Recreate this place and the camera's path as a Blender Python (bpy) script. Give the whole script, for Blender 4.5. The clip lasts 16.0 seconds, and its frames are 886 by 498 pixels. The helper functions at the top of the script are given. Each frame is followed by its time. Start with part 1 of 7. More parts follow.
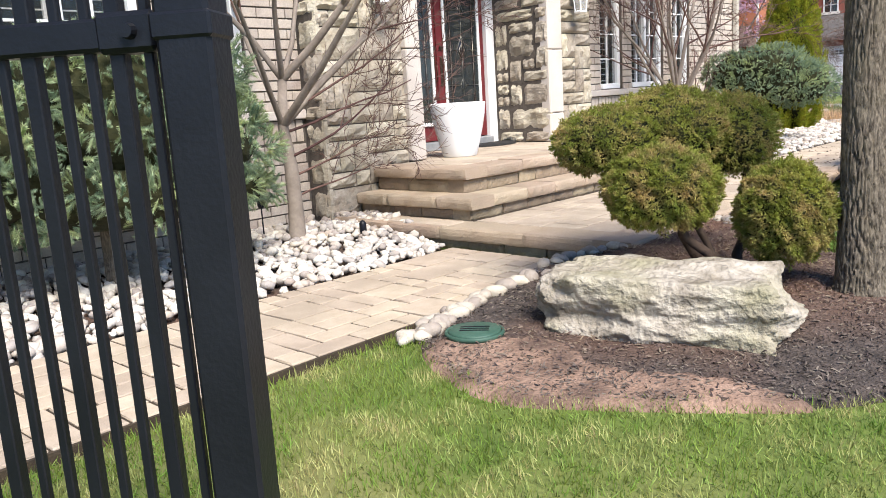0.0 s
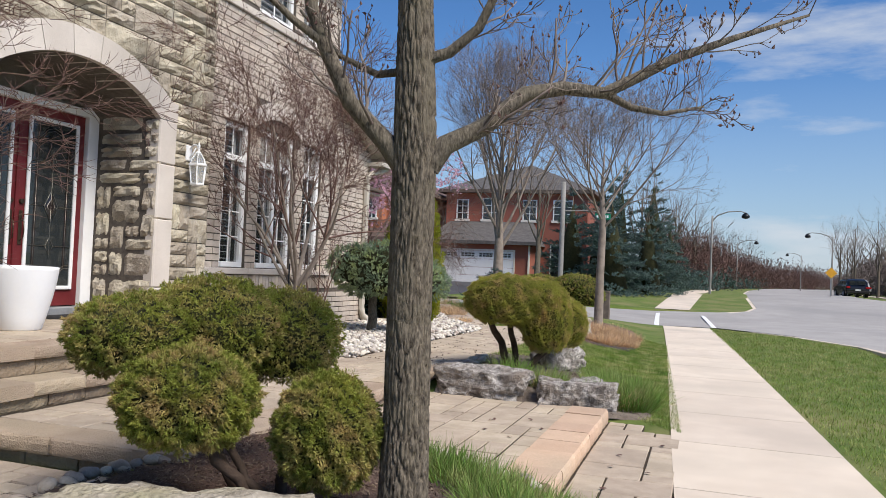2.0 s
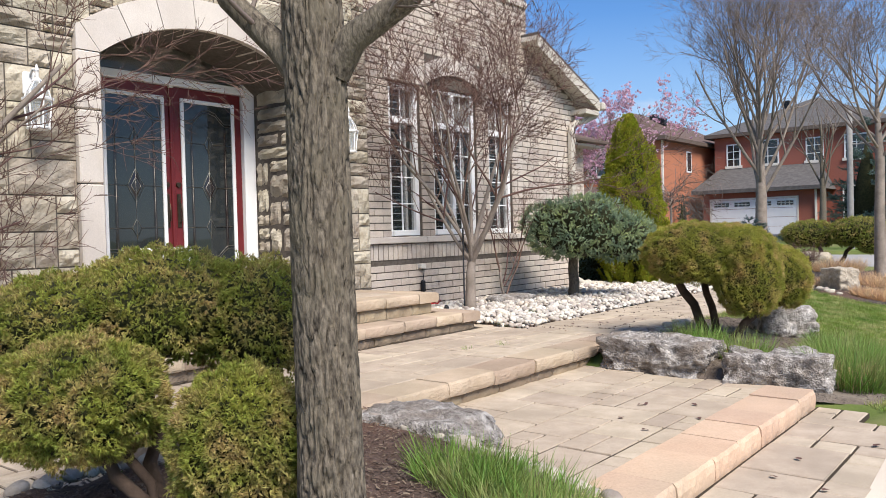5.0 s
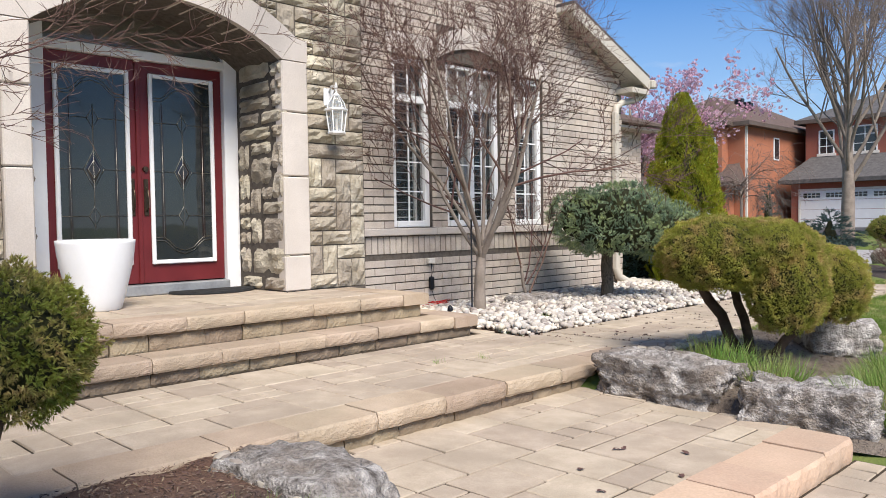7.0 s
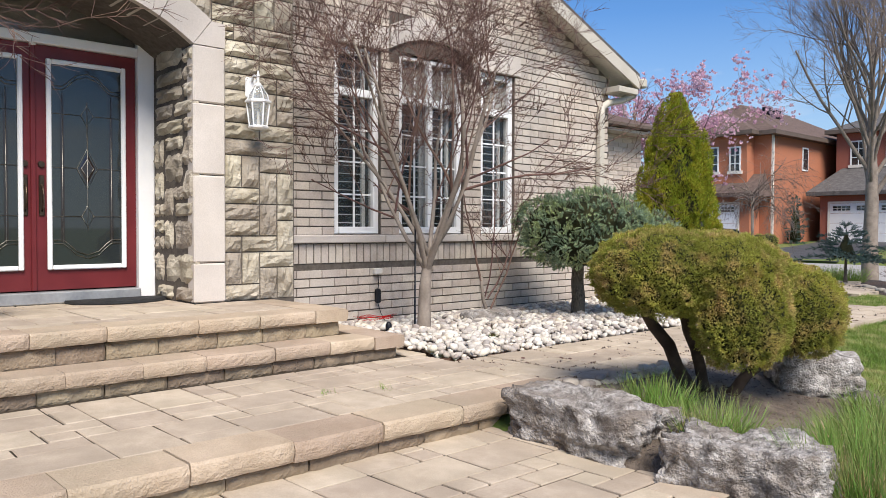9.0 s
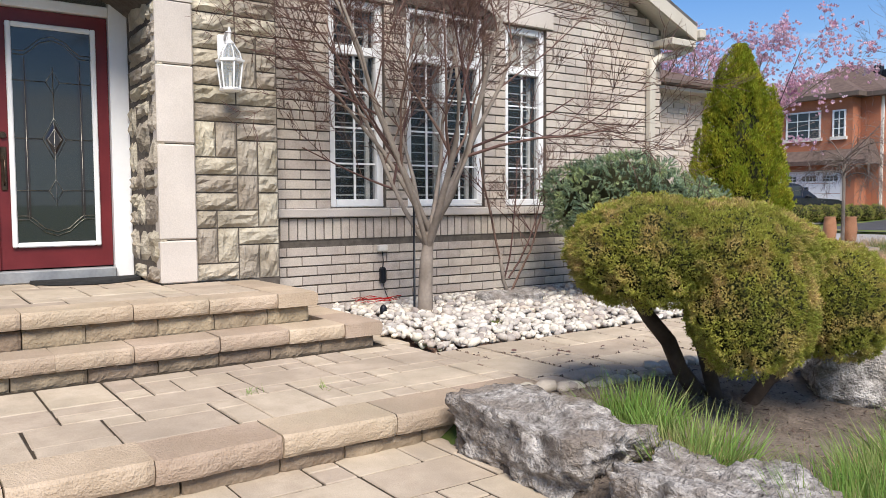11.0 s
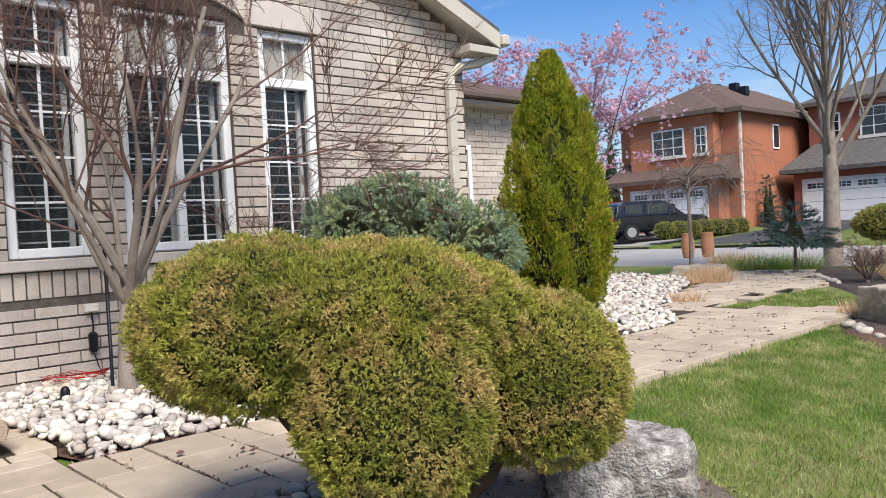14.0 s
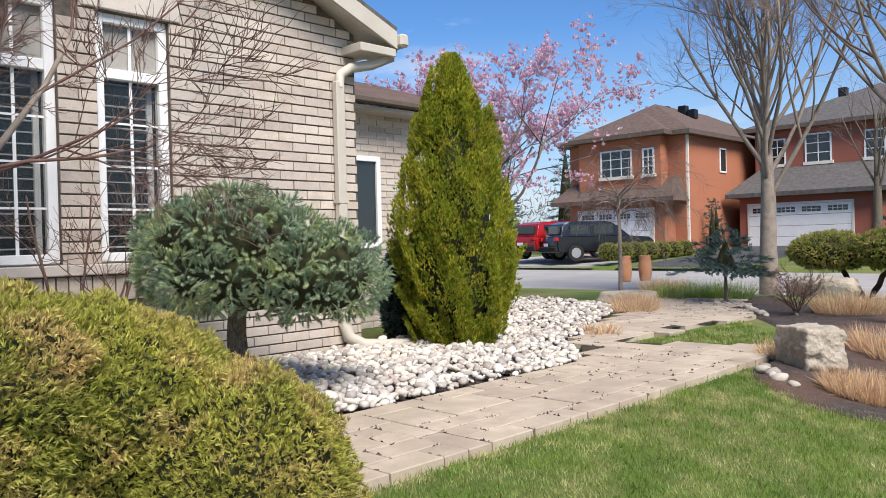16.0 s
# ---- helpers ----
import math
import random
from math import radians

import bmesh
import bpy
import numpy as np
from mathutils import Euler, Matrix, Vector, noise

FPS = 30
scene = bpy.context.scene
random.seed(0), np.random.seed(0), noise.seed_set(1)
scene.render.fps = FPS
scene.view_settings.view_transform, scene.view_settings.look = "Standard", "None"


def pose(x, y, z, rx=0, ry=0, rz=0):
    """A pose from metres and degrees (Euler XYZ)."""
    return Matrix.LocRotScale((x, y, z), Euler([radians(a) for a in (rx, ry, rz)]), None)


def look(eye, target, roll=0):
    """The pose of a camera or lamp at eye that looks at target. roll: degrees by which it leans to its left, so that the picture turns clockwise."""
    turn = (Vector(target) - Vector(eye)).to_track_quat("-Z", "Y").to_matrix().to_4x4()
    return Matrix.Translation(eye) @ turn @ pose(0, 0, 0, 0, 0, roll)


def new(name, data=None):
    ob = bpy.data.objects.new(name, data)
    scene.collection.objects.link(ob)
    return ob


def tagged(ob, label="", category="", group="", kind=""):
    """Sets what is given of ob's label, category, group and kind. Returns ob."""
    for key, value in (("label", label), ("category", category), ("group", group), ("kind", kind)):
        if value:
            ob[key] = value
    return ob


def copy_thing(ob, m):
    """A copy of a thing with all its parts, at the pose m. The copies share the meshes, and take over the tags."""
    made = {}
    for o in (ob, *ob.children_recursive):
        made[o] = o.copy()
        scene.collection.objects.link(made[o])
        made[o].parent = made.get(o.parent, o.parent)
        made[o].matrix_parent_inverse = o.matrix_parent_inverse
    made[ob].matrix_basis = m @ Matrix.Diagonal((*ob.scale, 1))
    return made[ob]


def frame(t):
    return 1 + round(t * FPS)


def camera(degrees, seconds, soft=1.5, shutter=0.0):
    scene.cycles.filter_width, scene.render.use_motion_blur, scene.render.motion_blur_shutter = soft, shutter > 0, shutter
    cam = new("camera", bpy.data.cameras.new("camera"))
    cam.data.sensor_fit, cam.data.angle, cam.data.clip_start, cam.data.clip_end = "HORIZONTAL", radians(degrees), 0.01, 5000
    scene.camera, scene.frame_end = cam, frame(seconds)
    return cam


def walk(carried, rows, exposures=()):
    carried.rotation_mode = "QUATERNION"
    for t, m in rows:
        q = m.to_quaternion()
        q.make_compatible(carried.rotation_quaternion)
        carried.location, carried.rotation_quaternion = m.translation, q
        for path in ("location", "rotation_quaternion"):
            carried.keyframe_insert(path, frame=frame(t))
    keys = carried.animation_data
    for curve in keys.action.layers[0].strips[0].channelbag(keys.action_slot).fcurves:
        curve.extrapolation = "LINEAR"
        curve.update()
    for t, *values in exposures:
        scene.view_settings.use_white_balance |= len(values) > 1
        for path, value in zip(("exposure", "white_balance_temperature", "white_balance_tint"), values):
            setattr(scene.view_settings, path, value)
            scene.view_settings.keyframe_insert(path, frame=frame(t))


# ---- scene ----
cam = camera(59.4, 16.0, soft=0.7)
METRES, EYE, TILT, LEAN, TURN = 9.3, 1.23, 0.0, 0.0, 43.4
ROWS = [
    (0.0, 0.0, 0.0, 0.0, -0.68, -10.97, 3.51),
    (0.5, 0.0162, 0.0137, 0.0038, -4.67, -7.76, 1.57),
    (1.0, 0.0326, 0.0261, 0.0075, -10.68, -2.11, -0.97),
    (1.5, 0.05, 0.0459, 0.009, -18.28, 1.1, -1.87),
    (2.0, 0.0752, 0.0556, 0.0069, -24.87, 1.6, -2.5),
    (2.5, 0.1087, 0.0558, 0.0027, -29.7, 1.03, -1.83),
    (3.0, 0.1339, 0.0639, 0.0044, -28.86, 1.6, -2.27),
    (3.5, 0.1575, 0.0798, 0.005, -19.85, 1.44, -1.55),
    (4.0, 0.1848, 0.0894, 0.0039, -11.1, 0.7, -0.18),
    (4.5, 0.2094, 0.1027, 0.0011, -5.76, -0.39, 0.57),
    (5.0, 0.2341, 0.1301, 0.0019, -4.31, -1.21, 1.53),
    (7.5, 0.3529, 0.2578, 0.0045, 2.53, -2.07, 0.56),
    (8.0, 0.3753, 0.281, 0.003, 1.61, -2.7, -0.29),
    (8.5, 0.3984, 0.3056, 0.0048, 2.35, -1.78, -0.3),
    (11.0, 0.4972, 0.4267, 0.0029, 11.1, -3.42, 0.34),
    (11.5, 0.5155, 0.4574, 0.0041, 5.64, -2.87, -1.14),
    (12.0, 0.5287, 0.4827, 0.0053, 7.33, -2.69, 0.11),
    (12.5, 0.5517, 0.5062, 0.0056, 8.17, -2.63, -0.18),
    (13.0, 0.5707, 0.5298, 0.0039, 2.36, -2.05, -0.01),
    (13.5, 0.5869, 0.565, 0.0067, 0.06, -1.49, 2.4),
    (14.0, 0.6079, 0.5892, 0.0055, 3.69, -1.52, 3.05),
    (14.5, 0.6312, 0.6108, 0.0062, 0.58, -2.84, 0.68),
    (15.0, 0.6504, 0.6406, 0.0067, -5.87, -2.93, -1.09),
    (15.5, 0.6608, 0.6653, 0.0054, -2.89, -2.88, 0.14),
    (16.0, 0.6793, 0.6879, 0.009, 0.66, -0.58, 1.49),
]
walk(cam, [(t, pose(0, 0, EYE, TILT, LEAN, TURN) @ pose(METRES * x, METRES * y, METRES * z, 90 + pitch, roll, yaw)) for t, x, y, z, yaw, pitch, roll in ROWS], exposures=[(0.0, 0.84), (0.5, 0.62), (1.0, 0.5), (1.8, 0.24), (2.4, 0.15), (3.1, 0.15), (3.6, 0.25), (4.2, 0.38), (5.0, 0.48), (8.0, 0.40), (16.0, 0.45)])

# ---- world, sun, exposure ----
world = bpy.data.worlds.new("world")
scene.world = world
world.use_nodes = True
wn, wl = world.node_tree.nodes, world.node_tree.links
wn.clear()
SUN_EL, SUN_AZ = 49.0, 114.0      # azimuth clockwise from +y
sky = wn.new("ShaderNodeTexSky")
sky.sky_type = "NISHITA"
sky.sun_disc = False
sky.sun_elevation = radians(SUN_EL)
sky.sun_rotation = radians(SUN_AZ)
sky.air_density, sky.dust_density, sky.ozone_density = 1.0, 0.0, 3.0
wcoord = wn.new("ShaderNodeTexCoord")
wmap = wn.new("ShaderNodeMapping")
wmap.inputs["Scale"].default_value = (1.0, 1.0, 4.5)
wmap.inputs["Location"].default_value = (0.35, 0.1, 0.0)
wnoise = wn.new("ShaderNodeTexNoise")
wnoise.inputs["Scale"].default_value = 2.6
wnoise.inputs["Detail"].default_value = 7.0
wnoise.inputs["Roughness"].default_value = 0.58
wramp = wn.new("ShaderNodeValToRGB")
wramp.color_ramp.elements[0].position = 0.52
wramp.color_ramp.elements[1].position = 0.74
wmix = wn.new("ShaderNodeMixRGB")
wmix.inputs["Color2"].default_value = (7.6, 8.0, 8.6, 1)
wbg = wn.new("ShaderNodeBackground")
wbg.inputs["Strength"].default_value = 0.08
wout = wn.new("ShaderNodeOutputWorld")
wl.new(wcoord.outputs["Generated"], wmap.inputs["Vector"])
wl.new(wmap.outputs["Vector"], wnoise.inputs["Vector"])
wl.new(wnoise.outputs["Fac"], wramp.inputs["Fac"])
wl.new(wramp.outputs["Color"], wmix.inputs["Fac"])
whs = wn.new("ShaderNodeHueSaturation")
whs.inputs["Saturation"].default_value = 1.2
wl.new(sky.outputs["Color"], whs.inputs["Color"])
wtint = wn.new("ShaderNodeMixRGB")
wtint.blend_type = "MULTIPLY"
wtint.inputs["Fac"].default_value = 1.0
wtint.inputs["Color2"].default_value = (1.1, 1.2, 1.4, 1)
wl.new(whs.outputs["Color"], wtint.inputs["Color1"])
wsep = wn.new("ShaderNodeSeparateXYZ")
wl.new(wcoord.outputs["Generated"], wsep.inputs[0])
whaze = wn.new("ShaderNodeMapRange")
whaze.inputs["From Min"].default_value, whaze.inputs["From Max"].default_value = 0.0, 0.26
whaze.inputs["To Min"].default_value, whaze.inputs["To Max"].default_value = 0.8, 0.0
wl.new(wsep.outputs["Z"], whaze.inputs["Value"])
wlow = wn.new("ShaderNodeMixRGB")
wlow.inputs["Color2"].default_value = (4.3, 5.5, 6.9, 1)
wl.new(whaze.outputs["Result"], wlow.inputs["Fac"])
wl.new(wtint.outputs["Color"], wlow.inputs["Color1"])
wl.new(wlow.outputs["Color"], wmix.inputs["Color1"])
wl.new(wmix.outputs["Color"], wbg.inputs["Color"])
wl.new(wbg.outputs["Background"], wout.inputs["Surface"])

sun = new("sun", bpy.data.lights.new("sun", "SUN"))
sun.data.energy = 4.6
sun.data.angle = radians(29)
sun.data.color = (1.0, 0.93, 0.85)
SUN_DIR = Vector((math.sin(radians(SUN_AZ)) * math.cos(radians(SUN_EL)),
                  math.cos(radians(SUN_AZ)) * math.cos(radians(SUN_EL)), math.sin(radians(SUN_EL))))
sun.matrix_world = look(SUN_DIR * 60, (0, 0, 0))

# ---- materials ----
def surf(name, c1, c2, scale=4.0, rough=0.8, bump=0.3, bscale=40.0, c3=None, stain=0.9, rand=None, spread=0.25,
         metal=0.0, detail=6.0, grain=0.35, spec=0.35, bdist=0.01, stretch=1.0):
    """Procedural surface: colour from a broad and a fine noise, relief from a third; rand: 'object' or 'island' tint."""
    m = bpy.data.materials.new(name)
    m.use_nodes = True
    n, l = m.node_tree.nodes, m.node_tree.links
    b = n["Principled BSDF"]
    b.inputs["Roughness"].default_value = rough
    b.inputs["Metallic"].default_value = metal
    b.inputs["Specular IOR Level"].default_value = spec
    co = n.new("ShaderNodeTexCoord")
    geo = n.new("ShaderNodeNewGeometry")
    big = n.new("ShaderNodeTexNoise")
    big.inputs["Scale"].default_value = scale
    big.inputs["Detail"].default_value = detail
    big.inputs["Roughness"].default_value = 0.6
    fine = n.new("ShaderNodeTexNoise")
    fine.inputs["Scale"].default_value = bscale
    fine.inputs["Detail"].default_value = 5.0
    place = geo.outputs["Position"]
    if stretch != 1.0:
        mp = n.new("ShaderNodeMapping")
        mp.inputs["Scale"].default_value = (1, 1, stretch)
        l.new(place, mp.inputs["Vector"])
        place = mp.outputs["Vector"]
    l.new(place, big.inputs["Vector"])
    l.new(place, fine.inputs["Vector"])
    ramp = n.new("ShaderNodeValToRGB")
    ramp.color_ramp.elements[0].position, ramp.color_ramp.elements[1].position = 0.32, 0.68
    ramp.color_ramp.elements[0].color = (*c1, 1)
    ramp.color_ramp.elements[1].color = (*c2, 1)
    l.new(big.outputs["Fac"], ramp.inputs["Fac"])
    col = ramp.outputs["Color"]
    if c3:
        wide = n.new("ShaderNodeTexNoise")
        wide.inputs["Scale"].default_value = stain
        wide.inputs["Detail"].default_value = 4.0
        l.new(geo.outputs["Position"], wide.inputs["Vector"])
        wr = n.new("ShaderNodeValToRGB")
        wr.color_ramp.elements[0].position, wr.color_ramp.elements[1].position = 0.45, 0.68
        l.new(wide.outputs["Fac"], wr.inputs["Fac"])
        mx = n.new("ShaderNodeMixRGB")
        mx.inputs["Color2"].default_value = (*c3, 1)
        l.new(wr.outputs["Color"], mx.inputs["Fac"])
        l.new(col, mx.inputs["Color1"])
        col = mx.outputs["Color"]
    hsv = n.new("ShaderNodeHueSaturation")
    mul = n.new("ShaderNodeMath")
    mul.operation = "MULTIPLY_ADD"
    mul.inputs[1].default_value = grain
    mul.inputs[2].default_value = 1.0 - grain / 2
    l.new(fine.outputs["Fac"], mul.inputs[0])
    val = mul.outputs[0]
    if rand:
        if rand == "object":
            src = n.new("ShaderNodeObjectInfo").outputs["Random"]
        else:
            src = geo.outputs["Random Per Island"]
        r2 = n.new("ShaderNodeMath")
        r2.operation = "MULTIPLY_ADD"
        r2.inputs[1].default_value = 2 * spread
        r2.inputs[2].default_value = 1.0 - spread
        l.new(src, r2.inputs[0])
        r3 = n.new("ShaderNodeMath")
        r3.operation = "MULTIPLY"
        l.new(val, r3.inputs[0])
        l.new(r2.outputs[0], r3.inputs[1])
        val = r3.outputs[0]
        r4 = n.new("ShaderNodeMath")
        r4.operation = "MULTIPLY_ADD"
        r4.inputs[1].default_value = 0.03 * spread / 0.25
        r4.inputs[2].default_value = 0.5 - 0.015 * spread / 0.25
        l.new(src, r4.inputs[0])
        l.new(r4.outputs[0], hsv.inputs["Hue"])
    l.new(val, hsv.inputs["Value"])
    l.new(col, hsv.inputs["Color"])
    l.new(hsv.outputs["Color"], b.inputs["Base Color"])
    if bump:
        bp = n.new("ShaderNodeBump")
        bp.inputs["Strength"].default_value = bump
        bp.inputs["Distance"].default_value = bdist
        l.new(fine.outputs["Fac"], bp.inputs["Height"])
        l.new(bp.outputs["Normal"], b.inputs["Normal"])
    return m


def glass_mat(name, tint, rough=0.03, alpha=0.25):
    m = bpy.data.materials.new(name)
    m.use_nodes = True
    b = m.node_tree.nodes["Principled BSDF"]
    b.inputs["Base Color"].default_value = (*tint, 1)
    b.inputs["Roughness"].default_value = rough
    b.inputs["Alpha"].default_value = alpha
    b.inputs["Specular IOR Level"].default_value = 0.7
    return m


def leafy(name, c1, c2, c3, scale=3.0, rough=0.65, spread=0.35, trans=0.25, stain=4.5):
    """Foliage: tint by leaf and by patch, a little light comes through."""
    m = surf(name, c1, c2, scale=scale, rough=rough, bump=0, bscale=25, c3=c3, stain=stain, rand="island", spread=spread, grain=0.3, spec=0.2)
    n, l = m.node_tree.nodes, m.node_tree.links
    b = n["Principled BSDF"]
    tr = n.new("ShaderNodeBsdfTranslucent")
    mix = n.new("ShaderNodeMixShader")
    mix.inputs[0].default_value = trans
    l.new(b.inputs["Base Color"].links[0].from_socket, tr.inputs["Color"])
    l.new(b.outputs[0], mix.inputs[1])
    l.new(tr.outputs[0], mix.inputs[2])
    l.new(mix.outputs[0], n["Material Output"].inputs["Surface"])
    return m


M_BRICK = surf("beige_brick", (0.42, 0.352, 0.292), (0.56, 0.485, 0.41), scale=9, rough=0.9, bump=1.0, bscale=70, grain=0.5, c3=(0.53, 0.47, 0.41), stain=1.3, rand="object", spread=0.13, bdist=0.004)
M_BRICK_J = surf("beige_brick_wall", (0.42, 0.352, 0.292), (0.56, 0.485, 0.41), scale=9, rough=0.9, bump=1.0, bscale=70, grain=0.5, c3=(0.53, 0.47, 0.41), stain=1.3, rand="island", spread=0.13, bdist=0.004)
# grey darkened so the shadow in the raked joints is in the colour
M_MORTAR = surf("shade_grey_mortar", (0.08, 0.067, 0.056), (0.14, 0.12, 0.10), scale=20, rough=0.95, bump=0.4, bscale=150)
M_STONE = surf("split_limestone", (0.33, 0.28, 0.205), (0.56, 0.505, 0.41), scale=5, rough=0.92, bump=0.9, bscale=38, c3=(0.27, 0.235, 0.18), stain=2.6, rand="object", spread=0.2, bdist=0.02)
M_PRECAST = surf("smooth_precast", (0.56, 0.50, 0.44), (0.64, 0.58, 0.52), scale=3, rough=0.85, bump=0.15, bscale=90, c3=(0.50, 0.45, 0.40), stain=0.8, rand="object", spread=0.05)
M_PAVER = surf("tan_paver", (0.40, 0.325, 0.245), (0.51, 0.425, 0.33), scale=7, rough=0.93, bump=0.6, bscale=150, c3=(0.365, 0.30, 0.228), stain=2.4, grain=0.45, rand="object", spread=0.09, bdist=0.004)
M_COPING = surf("tan_coping", (0.37, 0.28, 0.20), (0.51, 0.40, 0.30), scale=2.6, rough=0.93, bump=0.8, bscale=95, c3=(0.36, 0.29, 0.21), stain=1.4, rand="object", spread=0.13, bdist=0.012)
M_PINK = surf("peach_coping", (0.50, 0.34, 0.235), (0.60, 0.43, 0.31), scale=2.6, rough=0.93, bump=0.6, bscale=80, c3=(0.48, 0.36, 0.26), stain=1.2, rand="object", spread=0.1, bdist=0.006)
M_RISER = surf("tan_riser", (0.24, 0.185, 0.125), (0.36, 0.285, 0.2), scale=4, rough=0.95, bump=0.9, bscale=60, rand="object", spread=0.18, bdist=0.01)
M_SAND = surf("joint_sand", (0.03, 0.022, 0.015), (0.07, 0.052, 0.034), scale=14, rough=1.0, bump=0.5, bscale=120)
M_CONC = surf("sidewalk_concrete", (0.60, 0.51, 0.415), (0.68, 0.59, 0.485), scale=2.0, rough=0.92, bump=0.25, bscale=160, c3=(0.55, 0.475, 0.39), stain=0.7, rand="object", spread=0.05, bdist=0.003)
M_ROAD = surf("grey_asphalt", (0.31, 0.295, 0.28), (0.38, 0.36, 0.34), scale=1.0, rough=0.95, bump=0.4, bscale=180, c3=(0.27, 0.26, 0.25), stain=0.15, bdist=0.003)
M_DARKROAD = surf("dark_asphalt", (0.05, 0.05, 0.055), (0.08, 0.08, 0.085), scale=2.0, rough=0.9, bump=0.4, bscale=150)
M_PAINT_LINE = surf("road_paint", (0.7, 0.7, 0.7), (0.8, 0.8, 0.8), scale=10, rough=0.8, bump=0.1)
M_SOIL = surf("lawn_soil", (0.075, 0.115, 0.022), (0.13, 0.175, 0.036), scale=2.2, rough=1.0, bump=0.8, bscale=60, c3=(0.19, 0.185, 0.07), stain=0.6)
M_MULCH = surf("dark_mulch", (0.042, 0.034, 0.03), (0.115, 0.092, 0.08), scale=16, rough=1.0, bump=1.0, bscale=70, c3=(0.17, 0.095, 0.065), stain=0.7, grain=0.9, bdist=0.03)
M_BARESOIL = surf("bare_red_soil", (0.23, 0.145, 0.105), (0.37, 0.25, 0.185), scale=10, rough=1.0, bump=1.0, bscale=60, c3=(0.13, 0.085, 0.065), stain=4, grain=0.9, bdist=0.02)
M_BEDSOIL = surf("grey_brown_soil", (0.085, 0.066, 0.052), (0.19, 0.152, 0.122), scale=14, rough=1.0, bump=1.0, bscale=75, c3=(0.24, 0.20, 0.16), stain=2.2, grain=0.8, bdist=0.02)
M_CHIP = surf("mulch_chips", (0.065, 0.052, 0.045), (0.17, 0.138, 0.118), scale=8, rough=1.0, bump=0.3, c3=(0.20, 0.13, 0.095), stain=0.7, rand="island", spread=0.5)
M_PEBBLE = surf("river_stone", (0.42, 0.38, 0.33), (0.64, 0.60, 0.545), scale=14, rough=0.8, bump=0.3, bscale=90, rand="island", spread=0.38, c3=(0.47, 0.40, 0.33), stain=3)
M_EDGE = surf("edging_pebble", (0.34, 0.295, 0.24), (0.50, 0.45, 0.385), scale=12, rough=0.85, bump=0.4, bscale=80, rand="object", spread=0.3, c3=(0.36, 0.31, 0.26), stain=6)
M_ROCK_PALE = surf("pale_boulder", (0.20, 0.17, 0.125), (0.55, 0.50, 0.425), scale=6.0, rough=0.9, bump=1.0, bscale=30, c3=(0.30, 0.28, 0.18), stain=2.4, grain=0.7, bdist=0.03, detail=12)
M_ROCK_GREY = surf("grey_boulder", (0.10, 0.085, 0.074), (0.64, 0.60, 0.56), scale=17.0, rough=0.95, bump=1.0, bscale=75, c3=(0.25, 0.21, 0.175), stain=5, grain=1.0, bdist=0.03, detail=12)
M_ROCK_TAN = surf("tan_boulder", (0.28, 0.235, 0.18), (0.50, 0.44, 0.35), scale=3.0, rough=0.92, bump=0.9, bscale=20, grain=0.6, bdist=0.03, detail=10)
M_WHITE = surf("white_paint", (0.76, 0.76, 0.76), (0.82, 0.82, 0.81), scale=3, rough=0.45, bump=0.05, grain=0.06)
M_POT = surf("white_glaze", (0.80, 0.81, 0.82), (0.84, 0.85, 0.85), scale=2, rough=0.38, bump=0.04, grain=0.05)
M_CREAM = surf("cream_metal", (0.47, 0.43, 0.36), (0.54, 0.50, 0.43), scale=3, rough=0.55, bump=0.05, grain=0.1)
M_RED = surf("oxblood_paint", (0.115, 0.014, 0.017), (0.15, 0.020, 0.023), scale=4, rough=0.42, bump=0.1, bscale=80, grain=0.2)
M_BLACK = surf("black_powdercoat", (0.005, 0.006, 0.009), (0.009, 0.0105, 0.015), scale=6, rough=0.4, bump=0.1, bscale=120, grain=0.3, spec=0.3)
M_MAT = surf("black_rubber", (0.015, 0.015, 0.016), (0.03, 0.03, 0.03), scale=20, rough=0.95, bump=0.6, bscale=120)
M_LEAD = surf("lead_caming", (0.16, 0.15, 0.13), (0.26, 0.24, 0.2), scale=20, rough=0.35, bump=0.05, metal=0.9)
M_BRONZE = surf("bronze_handle", (0.06, 0.04, 0.03), (0.11, 0.075, 0.05), scale=20, rough=0.35, bump=0.05, metal=0.8)
M_DARKSTRIP = glass_mat("bevelled_glass", (0.018, 0.012, 0.012), 0.12, 1.0)
M_DARKGLASS = glass_mat("door_glass", (0.026, 0.032, 0.034), 0.03, 0.95)
M_GLASS = glass_mat("window_glass", (0.04, 0.05, 0.055), 0.02, 0.3)
M_LAMPGLASS = glass_mat("lantern_glass", (0.55, 0.58, 0.58), 0.05, 0.35)
# near-black: the lack of light indoors is put into the colour
M_INTERIOR = surf("unlit_room_black", (0.016, 0.015, 0.014), (0.03, 0.027, 0.025), scale=2, rough=0.9, bump=0)
M_GREEN_LID = surf("green_plastic", (0.035, 0.085, 0.06), (0.055, 0.115, 0.085), scale=10, rough=0.55, bump=0.15, bscale=80)
M_BARK = surf("furrowed_bark", (0.034, 0.027, 0.021), (0.225, 0.19, 0.145), scale=70, rough=0.97, bump=1.0, bscale=120, grain=0.8, bdist=0.008, c3=(0.14, 0.12, 0.088), stain=9, stretch=0.36)
M_BARK_SMOOTH = surf("grey_bark", (0.19, 0.155, 0.125), (0.31, 0.26, 0.215), scale=6, rough=0.9, bump=0.5, bscale=40, grain=0.4, bdist=0.006)
